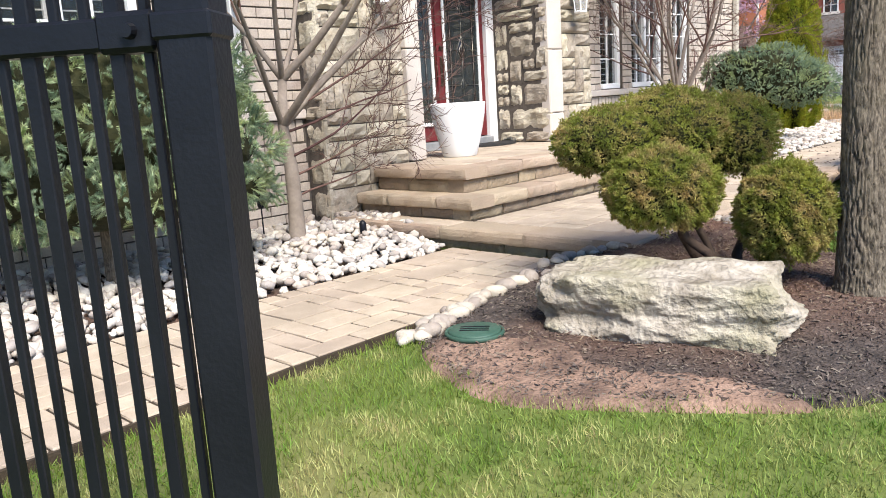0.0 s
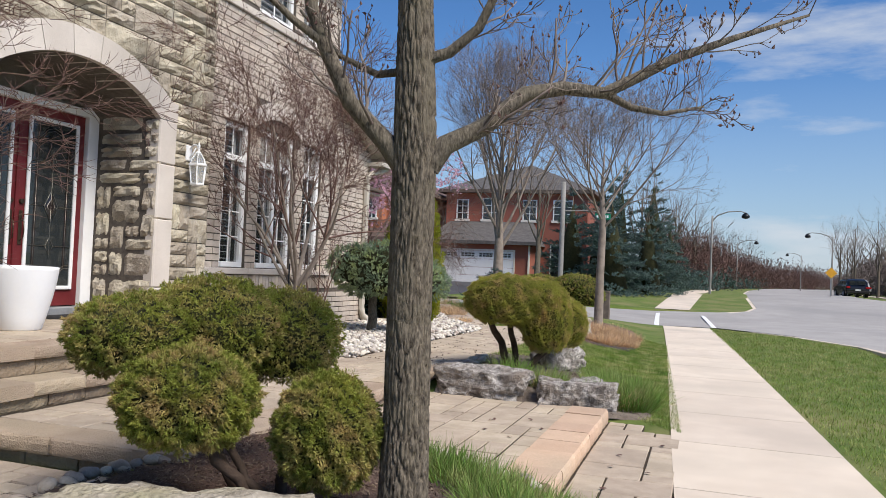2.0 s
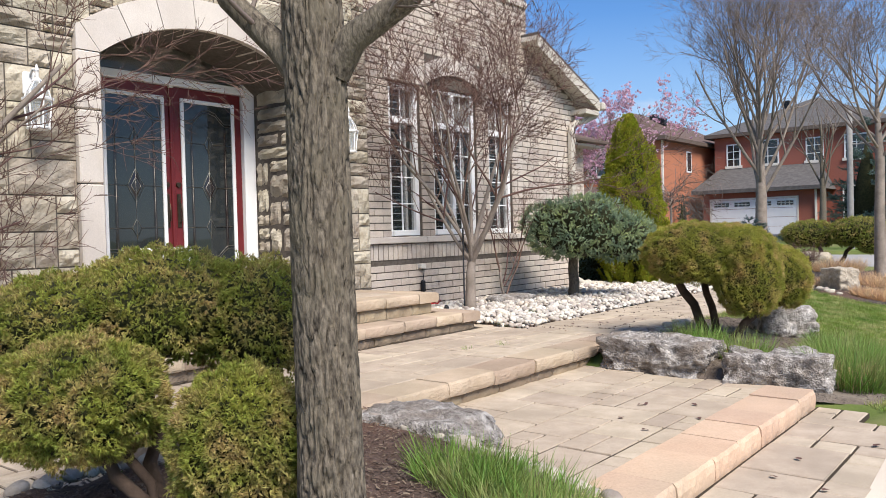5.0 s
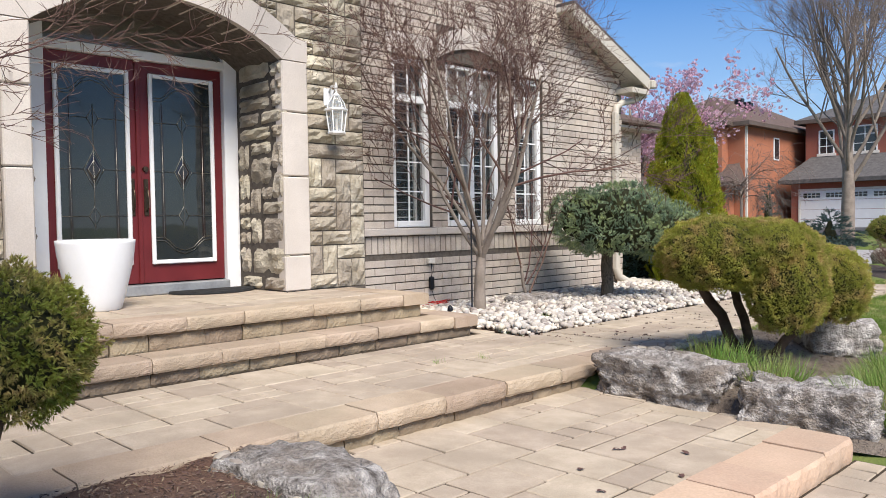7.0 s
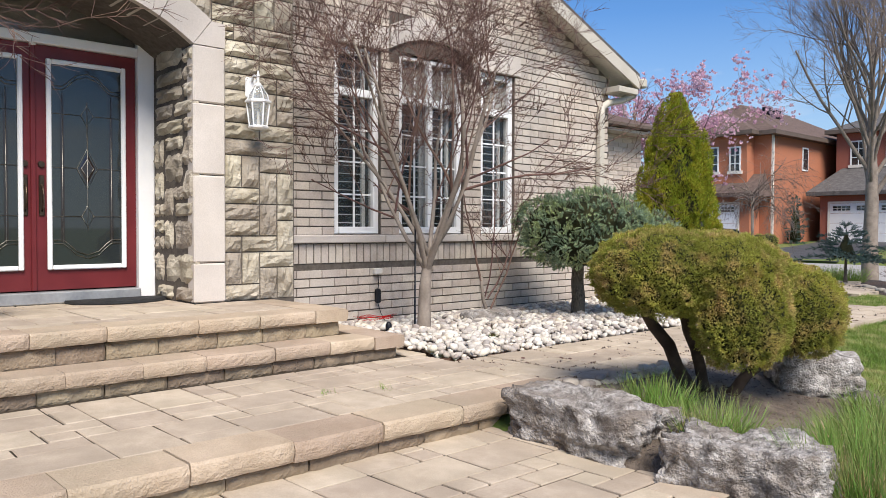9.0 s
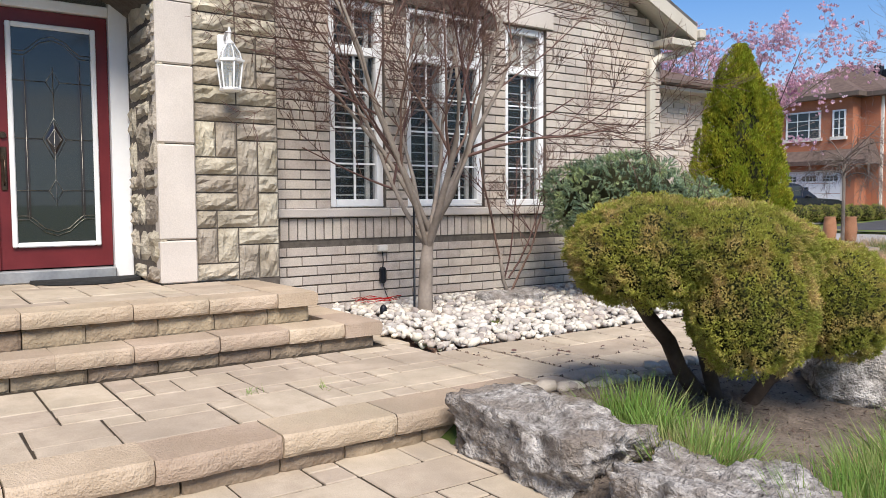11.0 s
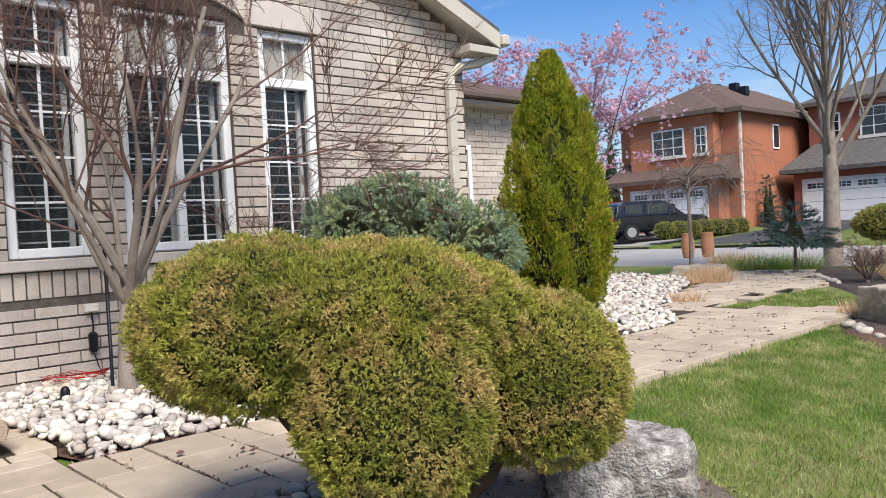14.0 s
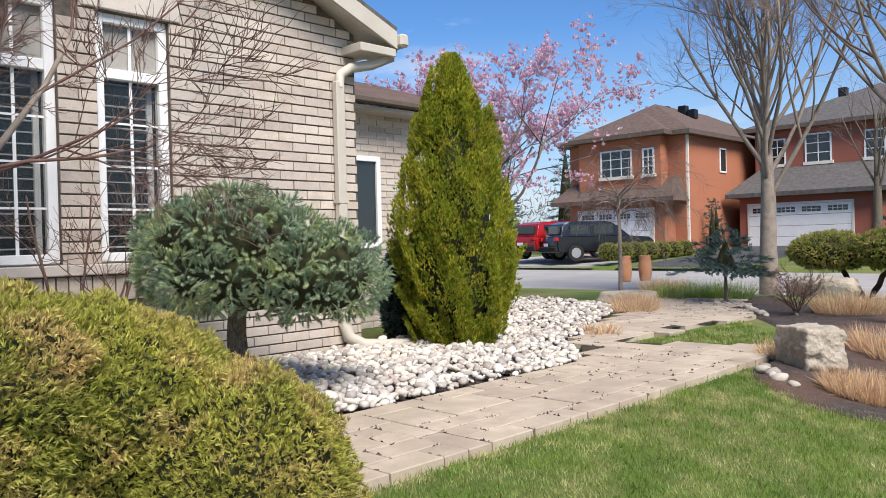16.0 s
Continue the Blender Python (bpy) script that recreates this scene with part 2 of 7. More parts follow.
M_TWIG = surf("red_twig", (0.10, 0.055, 0.045), (0.17, 0.10, 0.08), scale=8, rough=0.85, bump=0, rand="island", spread=0.3)
M_TWIG_GREY = surf("grey_twig", (0.14, 0.11, 0.095), (0.23, 0.185, 0.16), scale=8, rough=0.9, bump=0, rand="island", spread=0.3)
M_STEM = surf("juniper_stem", (0.045, 0.03, 0.022), (0.10, 0.07, 0.052), scale=9, rough=0.95, bump=0.8, bscale=40, bdist=0.01)
M_JUNIPER = leafy("juniper_sprays", (0.235, 0.255, 0.045), (0.46, 0.44, 0.088), (0.56, 0.41, 0.17), trans=.28, stain=8)
M_JUNIPER_D = leafy("juniper_sprays_dark", (0.15, 0.19, 0.035), (0.36, 0.37, 0.075), (0.46, 0.35, 0.15), trans=.32, stain=9)
# near-black core colours: the shade deep between twigs and sprays is painted in
M_CORE = surf("shade_dark_core", (0.012, 0.015, 0.005), (0.035, 0.035, 0.012), scale=12, rough=1.0, bump=0.8, bscale=40)
M_CORE_LEAF = surf("shade_dark_spray_core", (0.014, 0.017, 0.005), (0.042, 0.044, 0.014), scale=40, rough=1.0, bump=0.8, bscale=90)
M_SPRUCE = leafy("blue_spruce_needles", (0.14, 0.21, 0.13), (0.43, 0.53, 0.36), (0.44, 0.50, 0.24), scale=9, trans=.3)
M_SPRUCE_D = leafy("dark_spruce_needles", (0.045, 0.075, 0.065), (0.115, 0.16, 0.15), (0.07, 0.125, 0.095), scale=1)
M_CYPRESS = leafy("golden_cedar_sprays", (0.13, 0.175, 0.015), (0.40, 0.43, 0.042), (0.48, 0.44, 0.05), scale=9, spread=.45, trans=.4, stain=7)
M_GRASS = leafy("lawn_blades", (0.125, 0.21, 0.036), (0.25, 0.33, 0.07), (0.48, 0.45, 0.20), scale=1.6, trans=0.35)
M_TUFT = leafy("ornamental_grass", (0.125, 0.225, 0.04), (0.25, 0.37, 0.09), (0.36, 0.36, 0.15), scale=2, trans=0.35)
M_STRAW = leafy("dry_grass", (0.56, 0.38, 0.22), (0.76, 0.58, 0.38), (0.68, 0.44, 0.26), scale=3, trans=0.4)
M_BLOSSOM = leafy("magnolia_petals", (0.54, 0.28, 0.40), (0.84, 0.67, 0.74), (0.66, 0.40, 0.52), scale=2, trans=0.4)
M_ORANGE = surf("orange_brick", (0.34, 0.128, 0.07), (0.45, 0.18, 0.10), scale=22, rough=0.92, bump=0.1, bscale=40, c3=(0.42, 0.16, 0.085), stain=0.6)
M_REDBRICK = surf("red_brick", (0.25, 0.085, 0.06), (0.35, 0.125, 0.085), scale=22, rough=0.92, bump=0.1, bscale=40, c3=(0.30, 0.11, 0.08), stain=0.6)
M_SHINGLE = surf("brown_shingle", (0.09, 0.06, 0.05), (0.15, 0.105, 0.085), scale=5, rough=0.95, bump=0.6, bscale=20)
M_SHINGLE_G = surf("grey_shingle", (0.075, 0.07, 0.068), (0.13, 0.122, 0.118), scale=5, rough=0.95, bump=0.6, bscale=20)
M_FASCIA = surf("brown_fascia", (0.10, 0.075, 0.06), (0.13, 0.10, 0.08), scale=4, rough=0.6, bump=0)
M_TRIM = surf("cream_trim", (0.66, 0.62, 0.55), (0.74, 0.70, 0.63), scale=4, rough=0.6, bump=0)
M_TERRA = surf("terracotta", (0.50, 0.22, 0.11), (0.62, 0.30, 0.16), scale=4, rough=0.85, bump=0.1)
M_STEEL = surf("galvanised_steel", (0.28, 0.29, 0.30), (0.38, 0.39, 0.40), scale=6, rough=0.5, bump=0.05, metal=0.4)
M_POLE = surf("grey_concrete_pole", (0.20, 0.195, 0.18), (0.28, 0.27, 0.255), scale=8, rough=0.9, bump=0.2)
M_WOOD = surf("weathered_wood", (0.10, 0.08, 0.065), (0.18, 0.145, 0.115), scale=6, rough=0.9, bump=0.4)
M_FENCE = surf("cedar_fence", (0.34, 0.28, 0.23), (0.48, 0.41, 0.35), scale=3, rough=0.9, bump=0.3, rand="object", spread=0.12)
M_CAR_RED = surf("car_red", (0.28, 0.01, 0.012), (0.32, 0.012, 0.015), scale=2, rough=0.2, bump=0, grain=0.02, spec=0.6)
M_CAR_BLACK = surf("car_black", (0.008, 0.009, 0.012), (0.012, 0.013, 0.016), scale=2, rough=0.18, bump=0, grain=0.02, spec=0.6)
M_TYRE = surf("tyre_rubber", (0.012, 0.012, 0.012), (0.02, 0.02, 0.02), scale=10, rough=0.9, bump=0.2)
M_TAIL = surf("tail_lens", (0.35, 0.01, 0.01), (0.42, 0.02, 0.02), scale=10, rough=0.2, bump=0)
M_SIGN_G = surf("green_sign", (0.01, 0.20, 0.11), (0.015, 0.24, 0.14), scale=5, rough=0.5, bump=0)
M_YELLOW = surf("amber_sign", (0.75, 0.36, 0.03), (0.8, 0.42, 0.04), scale=5, rough=0.5, bump=0)

# ---- building helpers ----
def part(name, bm, material, parent=None, label=""):
    """Links a bmesh as one mesh object under a thing or under a part."""
    me = bpy.data.meshes.new(name)
    bm.to_mesh(me)
    bm.free()
    me.materials.append(material)
    ob = new(name, me)
    if parent is not None:
        ob.parent = parent
    return tagged(ob, label) if label else ob


def raw(name, verts, faces, material, parent=None, label="", smooth=False):
    me = bpy.data.meshes.new(name)
    me.from_pydata([tuple(v) for v in verts] if not isinstance(verts, np.ndarray) else verts.tolist(), [], faces if isinstance(faces, list) else faces.tolist())
    me.materials.append(material)
    if smooth:
        me.polygons.foreach_set("use_smooth", np.ones(len(me.polygons), dtype=bool))
    me.update()
    ob = new(name, me)
    if parent is not None:
        ob.parent = parent
    return tagged(ob, label) if label else ob


def empty(name, at=(0, 0, 0), rz=0.0, **tags):
    ob = new(name)
    ob.empty_display_size = 0.1
    ob.matrix_basis = pose(*at, 0, 0, rz)
    return tagged(ob, **tags)


def box(x0, x1, y0, y1, z0, z1, bevel=0.0, bm=None):
    """A box as a bmesh, with chamfered edges if bevel is given."""
    add = bm if bm is not None else bmesh.new()
    vs = [add.verts.new((x, y, z)) for x in (x0, x1) for y in (y0, y1) for z in (z0, z1)]
    fs = [add.faces.new([vs[i] for i in q]) for q in ((0, 1, 3, 2), (4, 6, 7, 5), (0, 4, 5, 1), (2, 3, 7, 6), (0, 2, 6, 4), (1, 5, 7, 3))]
    if bevel:
        es = {e for f in fs for e in f.edges}
        bmesh.ops.bevel(add, geom=list(es), offset=bevel, segments=1, affect="EDGES")
    return add


def diamond(x, y, z, hw, hh):
    """A thin bevelled lozenge facing +x."""
    bm = bmesh.new()
    rim = [bm.verts.new((x - .004, y + a * hw, z + b * hh)) for a, b in ((-1, 0), (0, -1), (1, 0), (0, 1))]
    mid = [bm.verts.new((x + .003, y + a * hw * .6, z + b * hh * .6)) for a, b in ((-1, 0), (0, -1), (1, 0), (0, 1))]
    for i in range(4):
        bm.faces.new((rim[i], rim[(i + 1) % 4], mid[(i + 1) % 4], mid[i]))
    bm.faces.new(mid)
    return bm


def cyl(r0, r1, h, seg=16, at=(0, 0, 0), bm=None, axis=None):
    add = bm if bm is not None else bmesh.new()
    m = Matrix.Translation(at) @ (axis.to_matrix().to_4x4() if axis else Matrix()) @ Matrix.Translation((0, 0, h / 2))
    bmesh.ops.create_cone(add, cap_ends=True, segments=seg, radius1=r0, radius2=r1, depth=h, matrix=m)
    return add


def lathe(profile, seg=32):
    """A turned shape from (radius, height) pairs."""
    bm = bmesh.new()
    rings = [[bm.verts.new((r * math.cos(2 * math.pi * i / seg), r * math.sin(2 * math.pi * i / seg), z)) for i in range(seg)] for r, z in profile]
    for a, b in zip(rings, rings[1:]):
        for i in range(seg):
            f = bm.faces.new((a[i], a[(i + 1) % seg], b[(i + 1) % seg], b[i]))
            f.smooth = True
    bm.faces.new(rings[0][::-1])
    bm.faces.new(rings[-1])
    return bm


def tube_arrays(lines, sides=6, vs=None, fs=None):
    """Verts and faces of tapered tubes along polylines: a list of (points, radii)."""
    vs, fs = ([] if vs is None else vs), ([] if fs is None else fs)
    for pts, rad in lines:
        k = sides if rad[0] > 0.012 else (4 if rad[0] > 0.005 else 3)
        base = len(vs)
        n = len(pts)
        for i in range(n):
            d = (pts[min(i + 1, n - 1)] - pts[max(i - 1, 0)])
            d = d.normalized() if d.length > 1e-9 else Vector((0, 0, 1))
            u = d.cross(Vector((0.31, 0.17, 0.93)) if abs(d.z) < 0.9 else Vector((1, 0, 0))).normalized()
            w = d.cross(u)
            for j in range(k):
                a = 2 * math.pi * j / k
                vs.append(tuple(pts[i] + (u * math.cos(a) + w * math.sin(a)) * rad[i]))
        for i in range(n - 1):
            for j in range(k):
                a, b = base + i * k + j, base + i * k + (j + 1) % k
                fs.append((a, b, b + k, a + k))
        fs.append(tuple(base + (n - 1) * k + j for j in range(k)))
    return vs, fs


def tubes(name, lines, material, parent=None, label="", sides=6):
    vs, fs = tube_arrays(lines, sides)
    return raw(name, vs, fs, material, parent, label, smooth=True)


def scatter(template, faces, where, normal, size, rng, tilt=0.5, length=None):
    """Many copies of a small shape in one mesh: template (n,3) with its axis along z, set at points with normals."""
    template = np.asarray(template, float)
    k, n = len(where), len(template)
    nz = normal + rng.normal(0, tilt, (k, 3))
    nz /= np.linalg.norm(nz, axis=1)[:, None] + 1e-9
    ref = rng.normal(0, 1, (k, 3))
    ux = np.cross(nz, ref)
    ux /= np.linalg.norm(ux, axis=1)[:, None] + 1e-9
    uy = np.cross(nz, ux)
    s = np.asarray(size).reshape(-1, 1, 1)
    ls = s if length is None else np.asarray(length).reshape(-1, 1, 1)
    v = (template[None, :, 0:1] * s * ux[:, None, :] + template[None, :, 1:2] * s * uy[:, None, :] + template[None, :, 2:3] * ls * nz[:, None, :]) + where[:, None, :]
    f = np.asarray(faces)[None, :, :] + (np.arange(k) * n)[:, None, None]
    return v.reshape(-1, 3), f.reshape(-1, f.shape[2])


def inside(poly, x, y):
    hit, j = False, len(poly) - 1
    for i in range(len(poly)):
        (xi, yi), (xj, yj) = poly[i], poly[j]
        if (yi > y) != (yj > y) and x < (xj - xi) * (y - yi) / (yj - yi) + xi:
            hit = not hit
        j = i
    return hit


def smooth_poly(pts, steps=6):
    """A closed outline rounded through its points."""
    out, n = [], len(pts)
    for i in range(n):
        p0, p1, p2, p3 = (Vector((*pts[(i + k) % n], 0)) for k in (-1, 0, 1, 2))
        for s in range(steps):
            t = s / steps
            q = 0.5 * ((2 * p1) + (p2 - p0) * t + (2 * p0 - 5 * p1 + 4 * p2 - p3) * t * t + (3 * p1 - p0 - 3 * p2 + p3) * t ** 3)
            out.append((q.x, q.y))
    return out


def step01(v):
    v = min(1.0, max(0.0, v))
    return v * v * (3 - 2 * v)


def walk_x(y):
    """x of the public sidewalk's house-side edge."""
    return 0.30 - 0.047 * y - 0.0007 * max(0.0, y - 14) ** 2 * (1 if y < 40 else 0) if y < 40 else -1.9 + 0.05 * (y - 40)


def gz(x, y):
    """Height of the ground."""
    rise = 0.09 + 0.15 * step01((y - 2.2) / 2.6)
    rise -= 0.16 * step01((y - 21.5) / 4.0)
    z = rise * step01((walk_x(min(y, 38)) - 0.05 - x) / 2.2)
    z += 0.09 * math.exp(-(((x + 1.0) / 0.6) ** 2 + ((y - 4.0) / 0.7) ** 2))
    z += 0.62 * step01((y - 30) / 18)
    if x > 3.2 and y < 26:
        z -= 0.12 * step01((x - 3.4) / 0.3)
    if 24.2 < y < 34.5:
        z -= 0.10 * step01((y - 24.2) / 0.4) * step01((34.5 - y) / 0.4)
    if -2.8 < x < -0.6 and 5.5 < y < 8.25:
        z = min(z, 0.03)
    if -0.7 < x < 0.4 and 5.0 < y < (7.75 if x > -.3 else 8.05):
        z = min(z, -0.045)
    if -4.0 < x < -2.72 and y < 4.4:
        z = min(z, 0.055)
    if x < -3.95 and y < 4.4:
        z = 0.05 + 0.10 * step01((-3.95 - x) / 1.2)
    if -5.7 < x < -2.4 and 4.3 < y < 9.3:
        z = min(z, 0.18)
    if x < -2.42 and y > 9.0 and y < 22:
        z = min(z, 0.205)
    return z


def sheet(name, poly, dz, material, cell=0.15, parent=None, noise_amp=0.0, kind="structure", label="", category=""):
    """A patch of ground cover inside an outline, draped on the ground."""
    from mathutils.geometry import delaunay_2d_cdt
    xs, ys = [p[0] for p in poly], [p[1] for p in poly]
    pts = [Vector(p) for p in poly]
    n = len(pts)
    edges = [(i, (i + 1) % n) for i in range(n)]
    y = min(ys) + cell / 2
    while y < max(ys):
        x = min(xs) + cell / 2
        while x < max(xs):
            if inside(poly, x, y):
                pts.append(Vector((x + random.uniform(-.2, .2) * cell, y + random.uniform(-.2, .2) * cell)))
            x += cell
        y += cell
    v, _, f, *_ = delaunay_2d_cdt(pts, edges, [], 1, 1e-5)
    vs = [(p.x, p.y, gz(p.x, p.y) - .015 if noise_amp and i < n else gz(p.x, p.y) + dz + (noise_amp * noise.noise((p.x * 5, p.y * 5, 0)) if noise_amp else 0)) for i, p in enumerate(v)]
    ob = raw(name, vs, [tuple(t) for t in f], material, parent, smooth=True)
    return tagged(ob, label, category, "", kind) if parent is None else ob


def ashlar(w, h, mod_x, mod_y, shapes, rng):
    """Fills a w x h rectangle with rectangles of whole modules, in no repeating order."""
    nx, ny = max(1, round(w / mod_x)), max(1, round(h / mod_y))
    used = [[False] * nx for _ in range(ny)]
    out = []
    for j in range(ny):
        for i in range(nx):
            if used[j][i]:
                continue
            for a, b in rng.sample(shapes, len(shapes)) + [(1, 1)]:
                if i + a <= nx and j + b <= ny and not any(used[j + q][i + p] for p in range(a) for q in range(b)):
                    break
            for p in range(a):
                for q in range(b):
                    used[j + q][i + p] = True
            out.append((i * w / nx, j * h / ny, a * w / nx, b * h / ny))
    return out


PIECES = {}


def slab_mesh(w, d, h, bevel=0.0045):
    """A paving piece with worn edges; alike pieces share it."""
    key = ("slab", round(w, 3), round(d, 3), round(h, 3))
    if key not in PIECES:
        r = random.Random(str(key))
        bm = bmesh.new()
        lo = [bm.verts.new((sx * w / 2, sy * d / 2, -h)) for sx, sy in ((-1, -1), (1, -1), (1, 1), (-1, 1))]
        mid = [bm.verts.new((sx * (w / 2 + r.uniform(-.004, .003)), sy * (d / 2 + r.uniform(-.004, .003)), -bevel * r.uniform(.7, 1.5))) for sx, sy in ((-1, -1), (1, -1), (1, 1), (-1, 1))]
        top = [bm.verts.new((sx * (w / 2 - bevel * r.uniform(.8, 1.8)), sy * (d / 2 - bevel * r.uniform(.8, 1.8)), r.uniform(-.001, .001))) for sx, sy in ((-1, -1), (1, -1), (1, 1), (-1, 1))]
        for a, b in ((lo, mid), (mid, top)):
            for i in range(4):
                bm.faces.new((a[i], a[(i + 1) % 4], b[(i + 1) % 4], b[i]))
        bm.faces.new(top)
        me = bpy.data.meshes.new("paver")
        bm.to_mesh(me)
        bm.free()
        PIECES[key] = me
    return PIECES[key]


def piece(name, me, material, parent, m):
    if not me.materials:
        me.materials.append(material)
    ob = new(name, me)
    ob.parent = parent
    ob.matrix_basis = m
    return ob


def paving(parent, x0, x1, y0, y1, z, rng, material, keep=None, mod=0.2, gap=0.011, h=0.06, level=None, shapes=((2, 1), (2, 2), (3, 2), (1, 2), (2, 3), (1, 1))):
    for a, b, w, d in ashlar(x1 - x0, y1 - y0, mod, mod, list(shapes), rng):
        cx, cy = x0 + a + w / 2, y0 + b + d / 2
        if keep and not keep(cx, cy):
            continue
        zz = z if level is None else level(cx, cy)
        me = slab_mesh(w - gap, d - gap, h)
        if me.materials and me.materials[0] != material:
            me = me.copy()
            me.materials.clear()
        piece("paver", me, material, parent, pose(cx, cy, zz + rng.uniform(-.002, .002), rng.uniform(-.2, .2), rng.uniform(-.2, .2), rng.uniform(-.3, .3)))


def cope_mesh(length, depth, h, seed):
    """A coping block with a split front face (towards +x) and a worn nose."""
    key = ("cope", round(length, 2), round(depth, 2), round(h, 2), seed)
    if key not in PIECES:
        r = random.Random(str(key))
        bm = bmesh.new()
        prof = [(-depth / 2, -h), (depth / 2 - .012, -h), (depth / 2 - .004, -h * .85), (depth / 2, -h * .62), (depth / 2 + .001, -h * .4), (depth / 2 - .004, -h * .14), (depth / 2 - .016, 0), (-depth / 2, 0)]
        n = 16
        rows = []
        for i in range(n + 1):
            y = -length / 2 + length * i / n
            rows.append([bm.verts.new((px + (r.uniform(-.0025, .0025) + .004 * math.sin(i * .8 + seed * 2) if 1 <= k <= 5 else r.uniform(-.003, .003) if k == 6 else 0) - (.009 if i in (0, n) and 1 <= k <= 6 else 0), y, pz + (r.uniform(-.0025, .0025) if 2 <= k <= 5 else 0))) for k, (px, pz) in enumerate(prof)])
        for a, b in zip(rows, rows[1:]):
            for k in range(len(prof)):
                q = (k + 1) % len(prof)
                bm.faces.new((a[k], a[q], b[q], b[k]))
        bm.faces.new(rows[0][::-1])
        bm.faces.new(rows[-1])
        me = bpy.data.meshes.new("coping_block")
        bm.to_mesh(me)
        bm.free()
        PIECES[key] = me
    return PIECES[key]


def coping(parent, p, q, z, depth, h, rng, material, length=0.55, name="coping_block"):
    """A run of coping blocks from p to q, split face to the right of the way walked."""
    p, q = Vector(p), Vector(q)
    d = q - p
    n = max(1, round(d.length / length))
    ang = math.degrees(math.atan2(d.y, d.x)) - 90
    cuts = [0] + sorted((i + rng.uniform(-.16, .16)) / n for i in range(1, n)) + [1]
    nrm = Vector((d.y, -d.x)).normalized()
    for a, b in zip(cuts, cuts[1:]):
        c = p + d * (a + b) / 2 - nrm * depth / 2
        me = cope_mesh(round(d.length * (b - a), 2) - .006, depth, h, rng.randrange(3))
        if me.materials and me.materials[0] != material:
            me = me.copy()
            me.materials.clear()
        piece(name, me, material, parent, pose(c.x, c.y, z + rng.uniform(-.004, .004), rng.uniform(-.4, .4), 0, ang + rng.uniform(-.5, .5)))


def boulder(name, at, size, rz, seed, material, label, flat=0.5, sub=5, rough=0.16):
    """A quarried boulder: a squared block worn by noise at three scales."""
    bm = bmesh.new()
    bmesh.ops.create_icosphere(bm, subdivisions=sub, radius=1.0)
    o = Vector((seed * 7.3, seed * 3.1, seed * 5.7))
    for v in bm.verts:
        p = v.co.normalized()
        m = max(abs(p.x), abs(p.y), abs(p.z))
        p = p.lerp(p / m, flat)
        d = 1 + rough * noise.noise(p * 1.3 + o) + rough * .9 * (0.5 - abs(noise.noise(p * 2.1 + o))) + rough * .5 * (0.4 - abs(noise.noise(p * 5 + o))) + rough * .22 * (.3 - abs(noise.noise(p * 13 + o))) + rough * .1 * noise.noise(p * 30 + o)
        st = .35 * noise.noise(Vector((p.x * 2.5, p.y * 2.5, p.z * 5)) + o)
        p = p * d
        p.x *= 1 + .05 * st
        p.y *= 1 + .05 * st
        v.co = Vector((p.x * size[0] / 2, p.y * size[1] / 2, p.z * size[2] / 2))
    for f in bm.faces:
        f.smooth = True
    ob = part(name, bm, material)
    ob.matrix_basis = pose(*at, 0, 0, rz)
    return tagged(ob, label, "rock")


def pebbles(name, poly, count, rng, label, size=(.035, .08), lift=None, category="pebbles", layers=1.0):
    """A bed of loose river stones, lying on and between one another."""
    shapes = []
    for sub in (1, 1, 2):
        bm = bmesh.new()
        bmesh.ops.create_icosphere(bm, subdivisions=sub, radius=1.0)
        shapes.append((np.array([v.co[:] for v in bm.verts]), np.array([[v.index for v in f.verts] for f in bm.faces])))
        bm.free()
    xs, ys = [p[0] for p in poly], [p[1] for p in poly]
    V, F, k, base = [], [], 0, 0
    while k < count:
        x, y = rng.uniform(min(xs), max(xs)), rng.uniform(min(ys), max(ys))
        if not inside(poly, x, y):
            continue
        s = rng.uniform(*size) * rng.choice((.7, 1, 1, 1.15, 1.3))
        tv, tf = shapes[k % 3]
        e = Euler((rng.uniform(-.5, .5), rng.uniform(-.5, .5), rng.uniform(0, 6.3))).to_matrix()
        o = Vector((rng.uniform(0, 99), rng.uniform(0, 99), k))
        sc = np.array((s * rng.uniform(.85, 1.25), s * rng.uniform(.65, .95), s * rng.uniform(.5, .75)))
        w = 1 + .16 * np.sin(tv @ np.array((rng.uniform(-3, 3), rng.uniform(-3, 3), rng.uniform(-3, 3))) + rng.uniform(0, 6))
        z = gz(x, y) + sc[2] * rng.uniform(.25, 1.0) + rng.uniform(0, .03) * layers + (lift(x, y) if lift else 0)
        V.append((tv * w[:, None] * sc) @ np.array(e).T + np.array((x, y, z)))
        F.append(tf + base)
        base += len(tv)
        k += 1
    ob = raw(name, np.concatenate(V), np.concatenate(F), M_PEBBLE, smooth=True)
    return tagged(ob, label, category, "", "stuff")

# ---- large structure: ground, road, sidewalk ----
rng = random.Random(11)
def axis_steps(lo, hi, fine_lo, fine_hi, fine):
    out = list(np.arange(fine_lo, fine_hi, fine))
    s, v = fine, fine_hi
    while v < hi:
        out.append(v)
        s *= 1.35
        v += s
    out.append(hi)
    s, v = fine, fine_lo
    while v > lo:
        s *= 1.35
        v -= s
        out.insert(0, max(v, lo))
    return out


